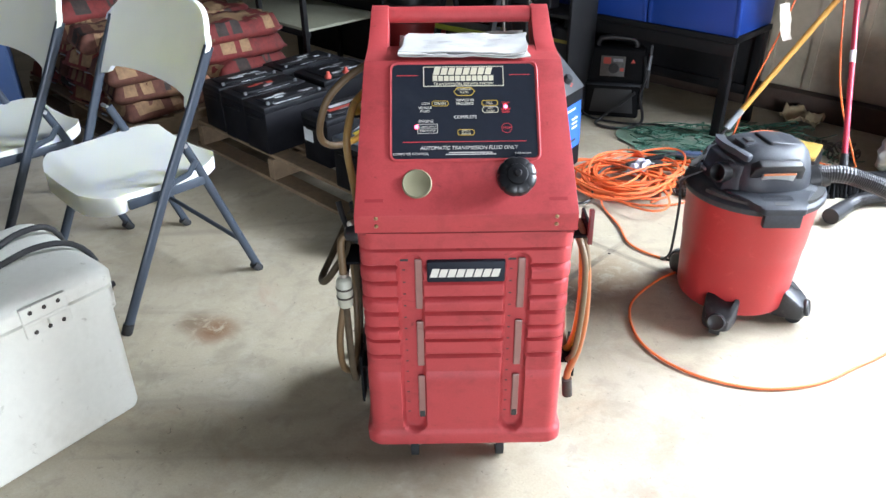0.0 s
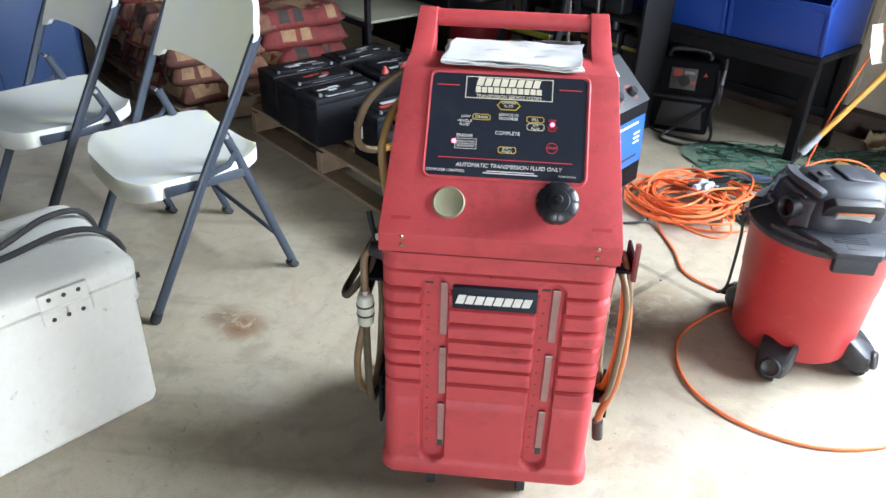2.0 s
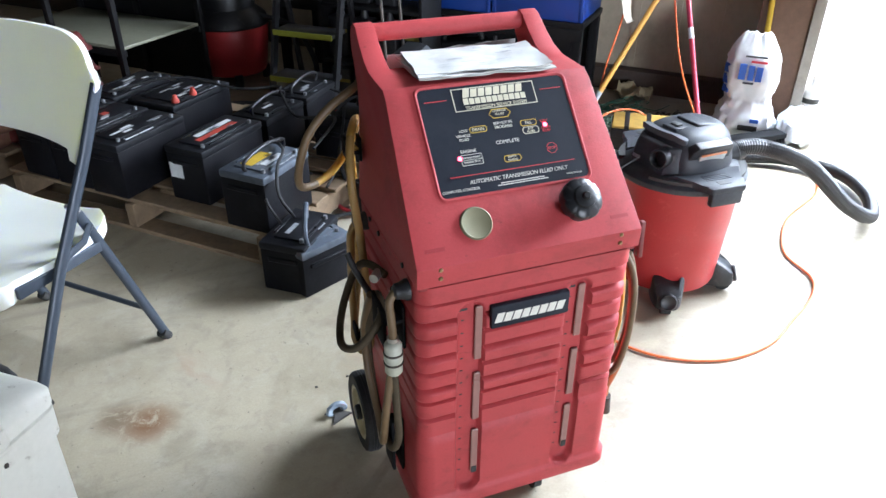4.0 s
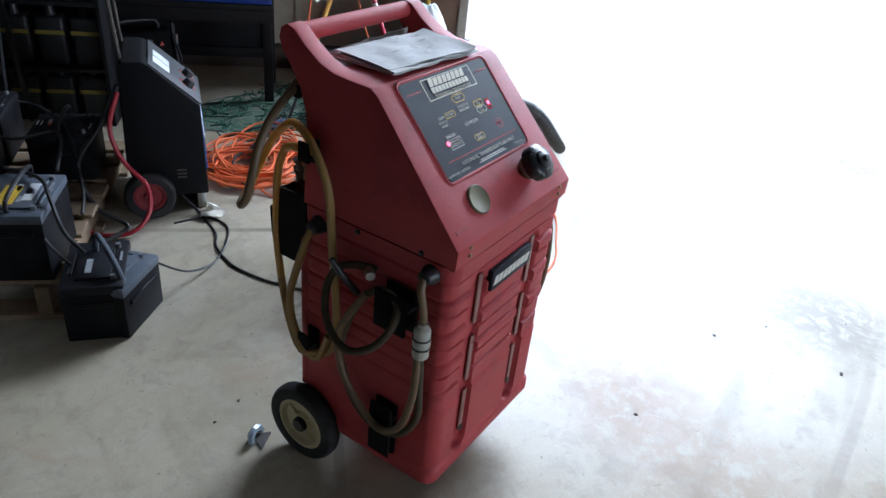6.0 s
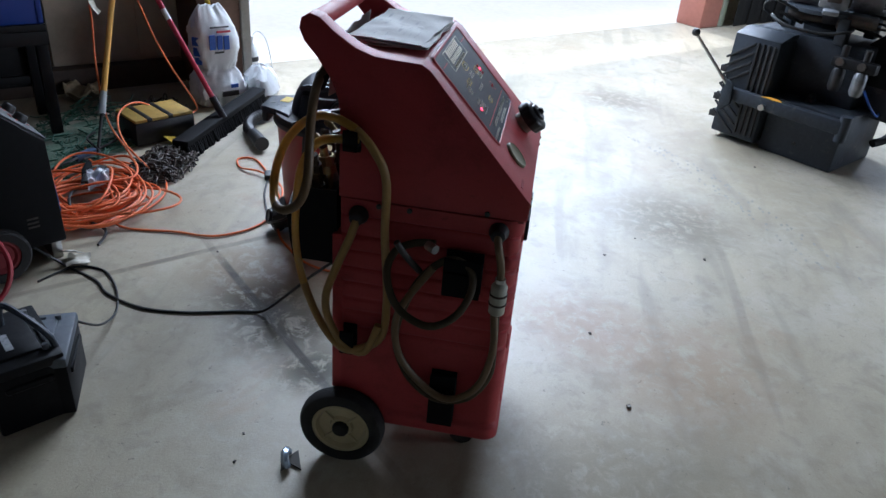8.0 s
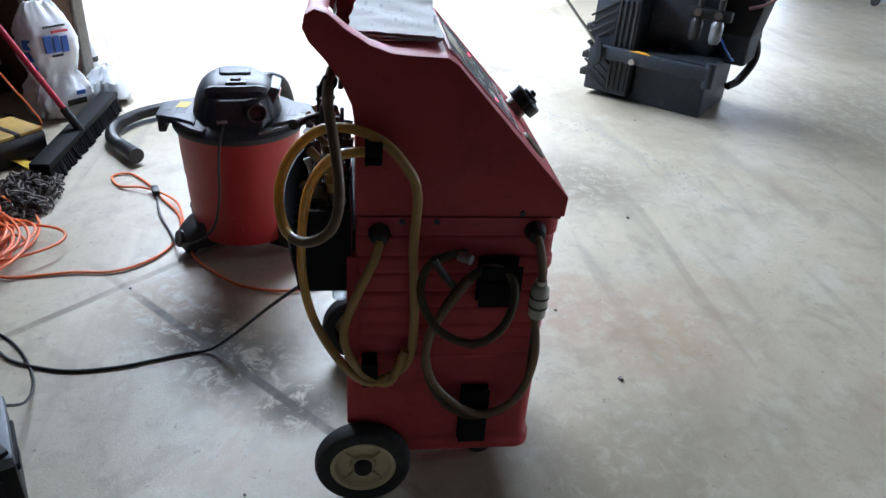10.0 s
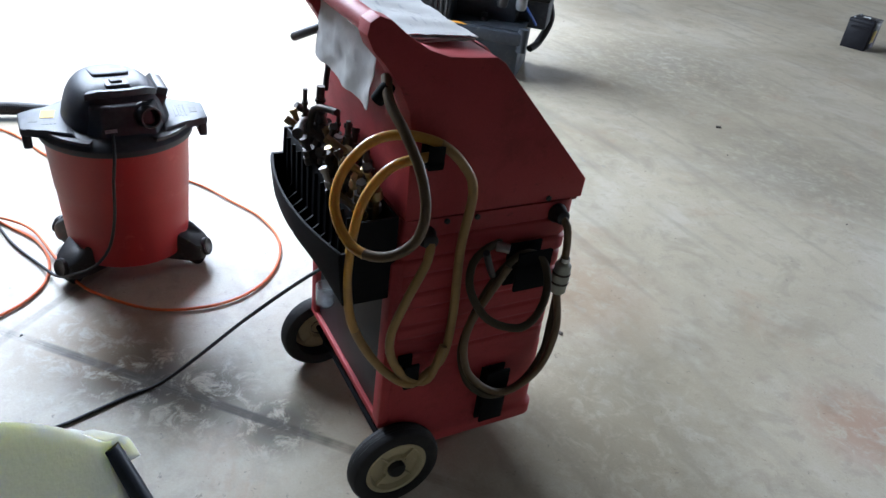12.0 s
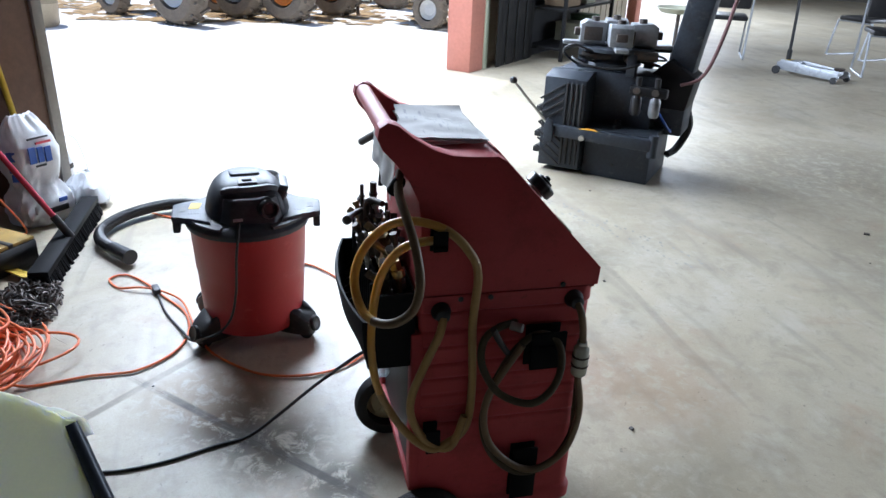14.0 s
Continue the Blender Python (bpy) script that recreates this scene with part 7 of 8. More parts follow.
cordset = thing("orange_extension_cord", None, "long orange extension cord coiled on the floor and trailing", "extension cord")
rng = random.Random(4)
coil = []
loops = []
for k in range(27):
    rx, ry = rng.uniform(0.13, 0.29), rng.uniform(0.09, 0.22)
    loops.append((0.83 + rng.uniform(-0.09, 0.09), 1.71 + rng.uniform(-0.09, 0.09), rx, ry, rng.uniform(-1.4, 1.4), rng.uniform(0, 0.035)))
PER = 16
for k in range(26 * PER):
    q, f = k // PER, (k % PER) / PER
    f = f * f * (3 - 2 * f)
    cx, cy, rx, ry, turn, lift = (a + (b - a) * f for a, b in zip(loops[q], loops[q + 1]))
    a = 2 * math.pi * k / PER
    ex, ey = rx * math.cos(a), ry * math.sin(a)
    z = 0.007 + 0.050 * k / (26 * PER) + lift * (0.5 + 0.5 * math.sin(a * 1.0 + turn * 3))
    coil.append((cx + ex * math.cos(turn) - ey * math.sin(turn), cy + ex * math.sin(turn) + ey * math.cos(turn), z))
part("coil", tube(coil, 0.0050, 8, 0.03), CORD_O, cordset, "tangled orange coil")
part("loose_strand", tube([(0.62, 1.60, 0.03), (0.66, 1.78, 0.09), (0.80, 1.93, 0.07), (1.00, 1.95, 0.02), (1.14, 1.84, 0.05), (1.10, 1.70, 0.09), (0.96, 1.60, 0.08), (0.80, 1.68, 0.10), (0.70, 1.86, 0.06), (0.78, 2.02, 0.012), (0.95, 2.06, 0.008)], 0.0050, 8), CORD_O, cordset)
part("loose_strand", tube([(0.58, 1.72, 0.012), (0.70, 1.60, 0.08), (0.90, 1.66, 0.11), (1.05, 1.80, 0.06), (1.18, 1.95, 0.012), (1.26, 2.02, 0.03)], 0.0050, 8), CORD_O, cordset)
part("trailing_run", tube([(0.66, 1.53, 0.03), (0.66, 1.47, 0.007), (0.69, 1.30, 0.0065), (0.70, 1.15, 0.0065), (0.80, 1.04, 0.0065), (0.94, 1.005, 0.0065), (1.09, 1.035, 0.0065), (1.22, 1.12, 0.0065), (1.36, 1.21, 0.0065), (1.45, 1.30, 0.0065), (1.42, 1.36, 0.0065), (1.33, 1.31, 0.0065), (1.30, 1.22, 0.018), (1.25, 1.13, 0.018), (1.15, 1.045, 0.018), (0.95, 0.985, 0.018), (0.80, 0.93, 0.007), (0.705, 0.86, 0.0065), (0.61, 0.75, 0.0065), (0.578, 0.62, 0.0065), (0.60, 0.49, 0.0065), (0.70, 0.37, 0.0065), (0.87, 0.30, 0.0065), (1.05, 0.315, 0.0065), (1.20, 0.385, 0.0065), (1.36, 0.47, 0.0065), (1.46, 0.57, 0.0065), (1.50, 0.75, 0.0065), (1.70, 0.95, 0.0065), (2.0, 1.10, 0.0065), (2.16, 1.28, 0.0065)], 0.0046, 8), CORD_O, cordset)
part("hanging_run", tube([(1.16, 1.70, 0.012), (1.30, 1.84, 0.03), (1.38, 1.97, 0.14), (1.45, 2.03, 0.36), (1.56, 2.09, 0.62), (1.74, 2.25, 1.05), (1.92, 2.42, 1.50)], 0.0046, 8), CORD_O, cordset)
part("hanging_run", tube([(1.10, 1.62, 0.05), (1.25, 1.82, 0.10), (1.42, 1.93, 0.155), (1.60, 1.93, 0.15), (1.74, 1.83, 0.05), (1.90, 1.80, 0.03), (1.88, 1.80, 0.10), (1.80, 1.92, 0.40), (1.79, 2.10, 0.90), (1.86, 2.40, 1.50)], 0.0046, 8), CORD_O, cordset)
part("socket_end", bx(-0.05, 0.05, -0.016, 0.016, 0, 0.03, 0.007), CORD_K, cordset, "black socket end").matrix_local = pose(0.93, 1.74, 0.07, 0, 0, 10)
part("paper_tag", crumpled(0.054, 0.165, 12, pose(1.565, 2.088, 0.638, 70, 0, 24), 0.014, 6), TAG, cordset, "creased paper tag")
cable = thing("black_power_cable", None, "black mains cable lying across the floor", "cable")
part("cable_run", tube([(0.09, 0.392, 0.44), (0.10, 0.405, 0.42), (0.135, 0.485, 0.345), (0.18, 0.585, 0.240), (0.225, 0.680, 0.128), (0.262, 0.757, 0.040), (0.277, 0.800, 0.007), (0.266, 0.860, 0.0045), (0.238, 0.940, 0.0045), (0.212, 1.03, 0.0045), (0.202, 1.16, 0.0045), (0.245, 1.30, 0.0035), (0.308, 1.38, 0.0035), (0.35, 1.49, 0.0035), (0.36, 1.57, 0.03), (0.33, 1.62, 0.09)], 0.0046, 8), CORD_K, cable)
part("cable_run", tube([(-0.10, 1.17, 0.16), (0.02, 1.18, 0.06), (0.16, 1.22, 0.008), (0.29, 1.30, 0.004), (0.375, 1.40, 0.004), (0.36, 1.50, 0.004), (0.25, 1.55, 0.004)], 0.0038, 8), CORD_K, cable)
part("cable_run", tube([(-0.30, 1.28, 0.19), (-0.34, 1.32, 0.28), (-0.30, 1.45, 0.33), (-0.22, 1.60, 0.25), (-0.10, 1.75, 0.15)], 0.005, 8), CORD_K, cable)
rag = thing("paper_scrap", pose(0.40, 1.50, 0, 0, 0, 30), "crumpled white paper scrap under the charger foot", "scrap")
part("scrap", crumpled(0.10, 0.07, 12, pose(0, 0, 0.016), 0.022, 5), TAG, rag)
part("scrap", crumpled(0.06, 0.05, 10, pose(0.03, 0.02, 0.030, 18, 10, 40), 0.016, 8), PAPER, rag)
cloth = thing("shop_rag", pose(1.95, 2.46, 0, 0, 0, -45), "tan crumpled shop rag by the wall sill", "rag")
part("cloth", crumpled(0.20, 0.16, 16, pose(0, 0, 0.045), 0.060, 15, 0.003), mat("tan_rag", (0.33, 0.26, 0.15), 0.9, var=0.25, scale=60, bump=0.4), cloth, smooth=60)

net = thing("green_net", None, "heap of green rope netting on the floor", "net", kind="stuff")
bm = bmesh.new()
rng = random.Random(8)
for k in range(150):
    cx, cy = rng.uniform(0.95, 1.90), rng.uniform(1.90, 2.42)
    a, l = rng.uniform(0, 6.28), rng.uniform(0.10, 0.40)
    pts = []
    for q in range(6):
        s = (q / 5 - 0.5) * l
        pts.append((cx + s * math.cos(a) + rng.uniform(-0.03, 0.03), cy + s * math.sin(a) * 0.6 + rng.uniform(-0.03, 0.03), rng.uniform(0.005, 0.030)))
    tube(pts, rng.choice((0.002, 0.003, 0.0045)), 5, 0.03, bm=bm)
part("twine", bm, NET, net)
bm = lathe([(0, 0.016), (0.14, 0.015), (0.25, 0.012), (0.34, 0.008), (0.46, 0.002)], n=48)
for v in bm.verts:
    v.co.x *= 1.1
    v.co.y *= 0.52
    v.co += 0.03 * noise.noise_vector(v.co * 8)
    v.co.z = max(0.001, v.co.z)
part("net_mat", bm, mat("pale_green_webbing", (0.12, 0.18, 0.125), 0.9, var=0.5, scale=90, bump=0.8, dirt=(0.30, 0.28, 0.22), dirt_amt=0.95, dirt_scale=9), net, smooth=30).matrix_local = pose(1.36, 2.14, 0, 0, 0, -25)

chain = thing("chain_heap", None, "heap of rusty steel chain on the floor", "chain")
link = bmesh.new()
tube([(0.027 * math.cos(a), 0.011 * math.sin(a), 0) for a in (2 * math.pi * k / 10 for k in range(10))], 0.0042, 6, closed=True, bm=link, smooth=False)
first = part("chain_link", link, CHAIN, chain)
rng = random.Random(12)
first.matrix_local = pose(1.2, 1.6, 0.02)
for k in range(230):
    r, a = 0.19 * math.sqrt(rng.random()), rng.uniform(0, 6.28)
    far = k > 200
    x, y = (1.21 + r * 1.05 * math.cos(a), 1.625 + r * 0.62 * math.sin(a)) if not far else (1.95 + r * 0.8 * math.cos(a), 2.05 + r * 0.6 * math.sin(a))
    h = max(0.008, (0.070 if not far else 0.03) * (1 - (r / 0.2) ** 2) * rng.random() + 0.010)
    share(first, pose(x, y, h, rng.uniform(-70, 70), rng.uniform(-50, 50), rng.uniform(0, 360)))

wrap = thing("plastic_wrap", pose(0.865, 1.70, 0.098), "crumpled clear plastic wrap lying on the orange cord", "plastic wrap")
part("film", crumpled(0.10, 0.08, 14, pose(0, 0, 0, 10, -14, 35), 0.045, 21, 0.001), MATS["hazy_plastic_film"], wrap, smooth=20)
clamps = thing("jumper_clamp", pose(0.95, 1.80, 0.075, 0, 0, 28), "black jumper cable clamp resting on the orange cord", "clamp")
bm = prism([(-0.085, -0.012), (-0.02, -0.020), (0.05, -0.010), (0.075, 0.0), (0.05, 0.012), (-0.02, 0.021), (-0.085, 0.016)], 0.0, 0.022, "z", 0.005)
part("clamp_head", bm, BRACK, clamps)
part("grip", bx(-0.16, -0.075, -0.014, 0.014, 0.002, 0.026, 0.009), CORD_K, clamps)
part("lead", tube([(-0.155, 0.0, 0.014), (-0.24, 0.05, 0.0), (-0.33, 0.02, -0.04), (-0.42, -0.08, -0.06), (-0.52, -0.06, -0.069)], 0.0055, 8), CORD_K, clamps)
part("lead", tube([(0.07, 0.0, 0.01), (0.16, 0.03, -0.01), (0.28, -0.02, -0.03), (0.42, 0.04, -0.02), (0.56, 0.02, -0.04)], 0.0045, 8), CORD_K, clamps)
card = thing("yellow_card", pose(1.515, 1.735, 0.022, 14, -6, 55), "yellow cardboard flap leaning by the charger box", "card")
part("flap", bx(-0.075, 0.075, -0.030, 0.030, -0.002, 0.002, 0.001), LABEL_Y, card)

ybox = thing("battery_maintainer", pose(1.585, 1.850, 0, 0, 0, -35), "black and yellow battery charger box on the floor", "charger")
part("body", bx(-0.15, 0.15, -0.11, 0.11, 0, 0.115, 0.012), BLACK, ybox)
part("yellow_top", bx(-0.145, 0.145, -0.105, 0.105, 0.112, 0.128, 0.006), mat("dulled_yellow_cover", (0.42, 0.27, 0.055), 0.6, dirt=(0.12, 0.09, 0.05), dirt_amt=0.6, dirt_scale=18), ybox, "scuffed yellow top cover")
for x in (-0.075, 0.03):
    part("black_band", bx(x - 0.012, x + 0.012, -0.106, 0.106, 0.114, 0.1305, 0.002), BLACK, ybox)
part("lead", tube([(-0.15, 0, 0.06), (-0.22, -0.05, 0.04), (-0.38, -0.12, 0.03), (-0.52, -0.22, 0.05), (-0.66, -0.24, 0.02)], 0.006, 8), CORD_K, ybox)
part("clamp", bx(-0.06, 0.06, -0.018, 0.018, 0, 0.03, 0.008), mat("blue_grey_clamp", (0.05, 0.08, 0.15), 0.5), ybox).matrix_local = pose(-0.40, -0.135, 0.02, 0, 0, 25)

# ---- tyre changer ----
tc = thing("tyre_changer", pose(2.28, -1.53, 0, 0, 0, -131.3) @ Matrix.Diagonal((1.11, 1, 1, 1)), "dark grey-blue tyre changing machine with tread-plate pad and lever", "tyre changer")
# local x to the machine's right, y to its back, front corner at the origin
part("lower_case", prism([(-0.37, 0.0), (0.0, 0.0), (0.0, 0.46), (-0.60, 0.46), (-0.60, 0.06), (-0.37, 0.06)], 0.0, 0.285, "z", 0.008), CHANGER, tc, "dark grey lower housing")
part("ledge", bx(-0.40, 0.004, -0.012, 0.47, 0.285, 0.300, 0.004), CHANGER, tc)
part("upper_case", prism([(-0.60, 0.12), (-0.06, 0.16), (-0.05, 0.46), (-0.60, 0.46)], 0.285, 0.620, "z", 0.012), CHANGER, tc, "grey-blue upper housing")
pad = part("pad_block", bx(-0.62, -0.38, -0.055, 0.12, 0.03, 0.585, 0.010), CHANGER, tc, "block with ribbed rubber pad")
part("pad_slope", prism([(-0.055, 0.585), (0.12, 0.585), (0.12, 0.615), (0.06, 0.615)], -0.62, -0.38, "x", 0.003), CHANGER, tc)
for k in range(9):
    z = 0.10 + 0.05 * k
    part("pad_rib", box((0.012, 0.010, 0.17), Matrix.Translation((-0.565, -0.060, z)) @ pose(0, 0, 0, 0, 52 if k > 4 else -52, 0), 0.002, 1), RUBBER, pad)
for k in range(4):
    x = -0.485 + 0.028 * k
    part("pad_rib", bx(x - 0.006, x + 0.006, -0.066, -0.054, 0.06, 0.56, 0.002, 1), RUBBER, pad)
for z in (0.10, 0.20, 0.36):
    part("side_tooth", bx(-0.66, -0.62, -0.04, 0.06, z, z + 0.035, 0.004), RUBBER, tc)
arm_ = part("breaker_arm", bx(-0.56, 0.02, -0.105, -0.060, 0.235, 0.305, 0.008), CHANGER, tc, "dark bead breaker arm")
part("warning_label", prism([(-0.055, -0.02), (0.055, -0.02), (0.02, 0.02), (-0.02, 0.02)], 0, 0.0015, "z"), mat("amber_label", (0.75, 0.36, 0.03), 0.5), arm_, "amber warning triangle", smooth=0).matrix_local = Matrix.Translation((-0.33, -0.082, 0.3055))
part("arm_pin", rod((-0.36, -0.125, 0.255), (-0.36, -0.06, 0.255), 0.016), STEEL, arm_)
part("arm_hinge", rod((0.02, -0.08, 0.20), (0.02, -0.08, 0.33), 0.026), CHANGER, arm_)
lev = part("lever", rod((-0.565, -0.09, 0.30), (-0.735, -0.22, 0.555), 0.0085), STEEL, tc, "steel lever with black ball")
part("ball_grip", lathe([(0, -0.022), (0.014, -0.018), (0.021, -0.006), (0.021, 0.006), (0.014, 0.018), (0, 0.022)], n=20), BLACK, lev).matrix_local = Matrix.Translation((-0.742, -0.225, 0.568))
part("breaker_blade", prism([(-0.575, 0.16), (-0.52, 0.22), (-0.53, 0.33), (-0.565, 0.35), (-0.58, 0.28)], -0.125, -0.107, "y", 0.006), CHANGER, tc)
part("ledge_knob", lathe([(0.024, 0), (0.024, 0.02), (0.014, 0.024), (0.018, 0.045), (0, 0.05)], n=14), BLACK, tc).matrix_local = Matrix.Translation((-0.22, 0.09, 0.30))
part("bolt", rod((-0.20, -0.006, 0.09), (-0.20, 0.004, 0.09), 0.010, n=8), BLACK, tc)
# turntable and jaws
tt = part("turntable", lathe([(0.10, 0.62), (0.11, 0.66), (0.07, 0.68), (0.07, 0.72), (0.21, 0.735), (0.21, 0.755), (0, 0.760)], Matrix.Translation((-0.33, 0.28, 0)), n=40), CHANGER, tc, "round turntable")
for a in range(4):
    j = part("jaw", bx(0.06, 0.30, -0.035, 0.035, 0.756, 0.778, 0.006), GREYALU, tc, "greasy alloy clamp slide")
    j.matrix_local = Matrix.Translation((-0.33, 0.28, 0)) @ pose(0, 0, 0, 0, 0, 20 + 90 * a)
    part("jaw_grip", prism([(0.07, 0.776), (0.21, 0.776), (0.21, 0.885), (0.18, 0.905), (0.07, 0.895)], -0.062, 0.062, "y", 0.006), GREYALU, j)
    part("jaw_bolt", rod((0.13, 0.0, 0.89), (0.13, 0.0, 0.925), 0.022, n=12), CHAIN, j)
    part("jaw_side", bx(0.09, 0.19, 0.060, 0.072, 0.79, 0.87, 0.003), CHAIN, j)
    part("jaw_tip", bx(0.205, 0.240, -0.03, 0.03, 0.81, 0.855, 0.006), CHAIN, j)
    part("cylinder", rod((0.03, 0.06, 0.70), (0.19, 0.06, 0.70), 0.024), CHAIN, j)
part("air_line", tube([(-0.45, 0.10, 0.66), (-0.50, 0.02, 0.70), (-0.40, -0.02, 0.67), (-0.25, 0.04, 0.66), (-0.15, 0.10, 0.69), (-0.20, 0.2, 0.70)], 0.008, 8), CORD_K, tc)
part("air_line", tube([(-0.50, 0.15, 0.64), (-0.56, 0.05, 0.72), (-0.50, 0.0, 0.78), (-0.40, 0.06, 0.74)], 0.007, 8), CORD_K, tc)
rng = random.Random(17)
for q in range(6):
    a = rng.uniform(0, 6.28)
    p0 = Vector((-0.33 + 0.14 * math.cos(a), 0.28 + 0.14 * math.sin(a), 0.665))
    part("air_line", tube([p0, p0 + Vector((rng.uniform(-0.1, 0.1), rng.uniform(-0.1, 0.1), 0.05)), p0 + Vector((rng.uniform(-0.16, 0.16), rng.uniform(-0.16, 0.16), rng.uniform(-0.03, 0.06))), Vector((-0.33, 0.28, 0.70))], 0.0065, 8), CORD_K, tc)
for x, y, h, r in ((-0.50, 0.22, 0.74, 0.026), (-0.20, 0.14, 0.73, 0.030), (-0.16, 0.38, 0.75, 0.022), (-0.44, 0.40, 0.73, 0.028)):
    part("clamp_cylinder", rod((x, y, h), (x + 0.12, y + 0.05, h), r), CHAIN, tc, "greasy clamp cylinder")
    part("cylinder_bracket", bx(x - 0.02, x + 0.03, y - 0.03, y + 0.03, h - 0.12, h + 0.01, 0.005), CHANGER, tc)
# tilting column
part("column_foot", bx(-0.10, 0.10, 0.26, 0.52, 0.26, 0.60, 0.015), CHANGER, tc)
part("column_hinge", prism([(-0.13, 0.42), (0.10, 0.42), (0.13, 0.62), (-0.02, 0.72), (-0.13, 0.60)], 0.25, 0.50, "y", 0.012), BLACKSTEEL, tc)
part("column", prism([(-0.06, 0.55), (0.09, 0.55), (0.26, 1.85), (0.11, 1.85)], 0.31, 0.46, "y", 0.020), CHANGER, tc, "slanted dark tower column")
part("column_arm", rod((0.16, 0.38, 1.78), (-0.34, 0.28, 1.78), 0.04), CHANGER, tc)
part("tool_post", rod((-0.33, 0.28, 1.9), (-0.33, 0.28, 1.05), 0.018), STEEL, tc)
part("column_cable", tube([(0.06, 0.22, 0.58), (0.16, 0.26, 0.64), (0.22, 0.28, 0.85), (0.27, 0.30, 1.2), (0.33, 0.32, 1.7)], 0.010, 8), mat("dusty_red_hose", (0.16, 0.08, 0.08), 0.5), tc, "dull red air hose")
part("column_cable", tube([(0.03, 0.46, 0.50), (0.10, 0.50, 0.30), (0.06, 0.48, 0.14), (0.02, 0.40, 0.10)], 0.022, 8), RUBBER, tc)
part("air_line", tube([(-0.02, 0.14, 0.42), (0.03, 0.12, 0.36), (0.05, 0.2, 0.30), (0.03, 0.3, 0.30)], 0.006, 8), PRINT_B, tc)
# filter and oiler on the corner
frl = part("regulator", bx(-0.17, 0.03, 0.035, 0.085, 0.52, 0.575, 0.008), BLACKSTEEL, tc, "air regulator with two bowls")
for x, mt in ((-0.13, BLACK), (-0.03, GREYALU)):
    part("bowl", lathe([(0, 0.395), (0.022, 0.40), (0.030, 0.42), (0.030, 0.50), (0.020, 0.52), (0, 0.52)], Matrix.Translation((x, 0.06, 0)), n=22), mt, frl)
    part("gauge", rod((x, 0.028, 0.55), (x, 0.036, 0.55), 0.020), CHAIN, frl)
    part("adjuster", rod((x, 0.06, 0.575), (x, 0.06, 0.63), 0.016), BLACK, frl)

# ---- trolley jack ----
jack = thing("trolley_jack", pose(5.46, -5.17, 0, 0, 0, -157), "pale alloy trolley jack with upright black handle", "trolley jack")
for y in (-0.11, 0.11):
    part("side_plate", prism([(-0.36, 0.05), (0.30, 0.03), (0.36, 0.06), (0.34, 0.11), (-0.15, 0.15), (-0.36, 0.13)], y - 0.008, y + 0.008, "y", 0.004), ALU, jack)
    part("rear_wheel", rod((-0.34, y * 1.25, 0.045), (-0.34, y * 1.45, 0.045), 0.045), BLACK, jack)
    part("front_wheel", rod((0.32, y * 1.2, 0.035), (0.32, y * 1.4, 0.035), 0.035), BLACK, jack)
part("lift_arm", bx(-0.1, 0.32, -0.045, 0.045, 0.07, 0.125, 0.012), ALU, jack)
part("saddle", lathe([(0.045, 0.12), (0.055, 0.14), (0.055, 0.15), (0, 0.145)], Matrix.Translation((0.29, 0, 0)), n=20), CHAIN, jack)
part("pump_block", bx(-0.36, -0.16, -0.07, 0.07, 0.06, 0.15, 0.012), ALU, jack)
part("handle", rod((-0.30, 0, 0.13), (-0.34, 0, 1.15), 0.017), BLACK, jack, "black jack handle")
part("handle_socket", rod((-0.30, 0, 0.10), (-0.305, 0, 0.26), 0.028), BLACK, jack)
part("yellow_mark", bx(-0.33, -0.25, -0.04, 0.04, 0.150, 0.153), LABEL_Y, jack, smooth=0)


# ---- tube-framed seats far off ----
def sled_chair(m):
    c = thing("tube_chair", m, "chair with bent pale steel tube frame and black seat", "chair", "tube-framed chairs")
    for y in (-0.25, 0.25):
        part("sled_leg", tube([(0.22, y, 0.46), (0.27, y, 0.25), (0.30, y, 0.05), (0.27, y, 0.013), (-0.22, y, 0.013), (-0.27, y, 0.05), (-0.25, y, 0.25), (-0.26, y, 0.85)], 0.013, 8), ALU, c)
    part("cross_rail", rod((0.22, -0.25, 0.45), (0.22, 0.25, 0.45), 0.012), ALU, c)
    part("seat", bx(-0.24, 0.25, -0.23, 0.23, 0.455, 0.51, 0.02), BLACK, c)
    part("backrest", bx(-0.29, -0.24, -0.23, 0.23, 0.60, 0.88, 0.02), BLACK, c)
    return c


sc = sled_chair(pose(6.9, -4.95, 0, 0, 0, -30))
copy_thing(sc, pose(5.55, -6.15, 0, 0, 0, 150))
copy_thing(sc, pose(6.75, -6.9, 0, 0, 0, 100))

# ---- dark shelving and clutter past the door ----
shelf = thing("storage_shelf", B(6.95, 2.72), "dark steel shelving with boxes against the far wall", "shelving")
for z in (0.12, 0.55, 1.0):
    part("shelf_board", bx(-0.55, 0.95, 0, 0.45, z, z + 0.03, 0.003), BLACKSTEEL, shelf)
for x in (-0.55, 0.95):
    for y in (0.0, 0.45):
        part("upright", bx(x - 0.02, x + 0.02, y - 0.02, y + 0.02, 0, 1.8, 0.003), BLACKSTEEL, shelf)
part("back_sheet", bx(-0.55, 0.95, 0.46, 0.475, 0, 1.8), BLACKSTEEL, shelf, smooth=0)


def carton(m, size, mt, label):
    c = thing("storage_box", m, label, "box", "shelf boxes")
    part("box_body", box(size, Matrix.Translation((0, 0, size[2] / 2)), 0.006), mt, c)
    part("box_lid", box((size[0] + 0.008, size[1] + 0.008, 0.03), Matrix.Translation((0, 0, size[2] - 0.016)), 0.004), mt, c)
    return c


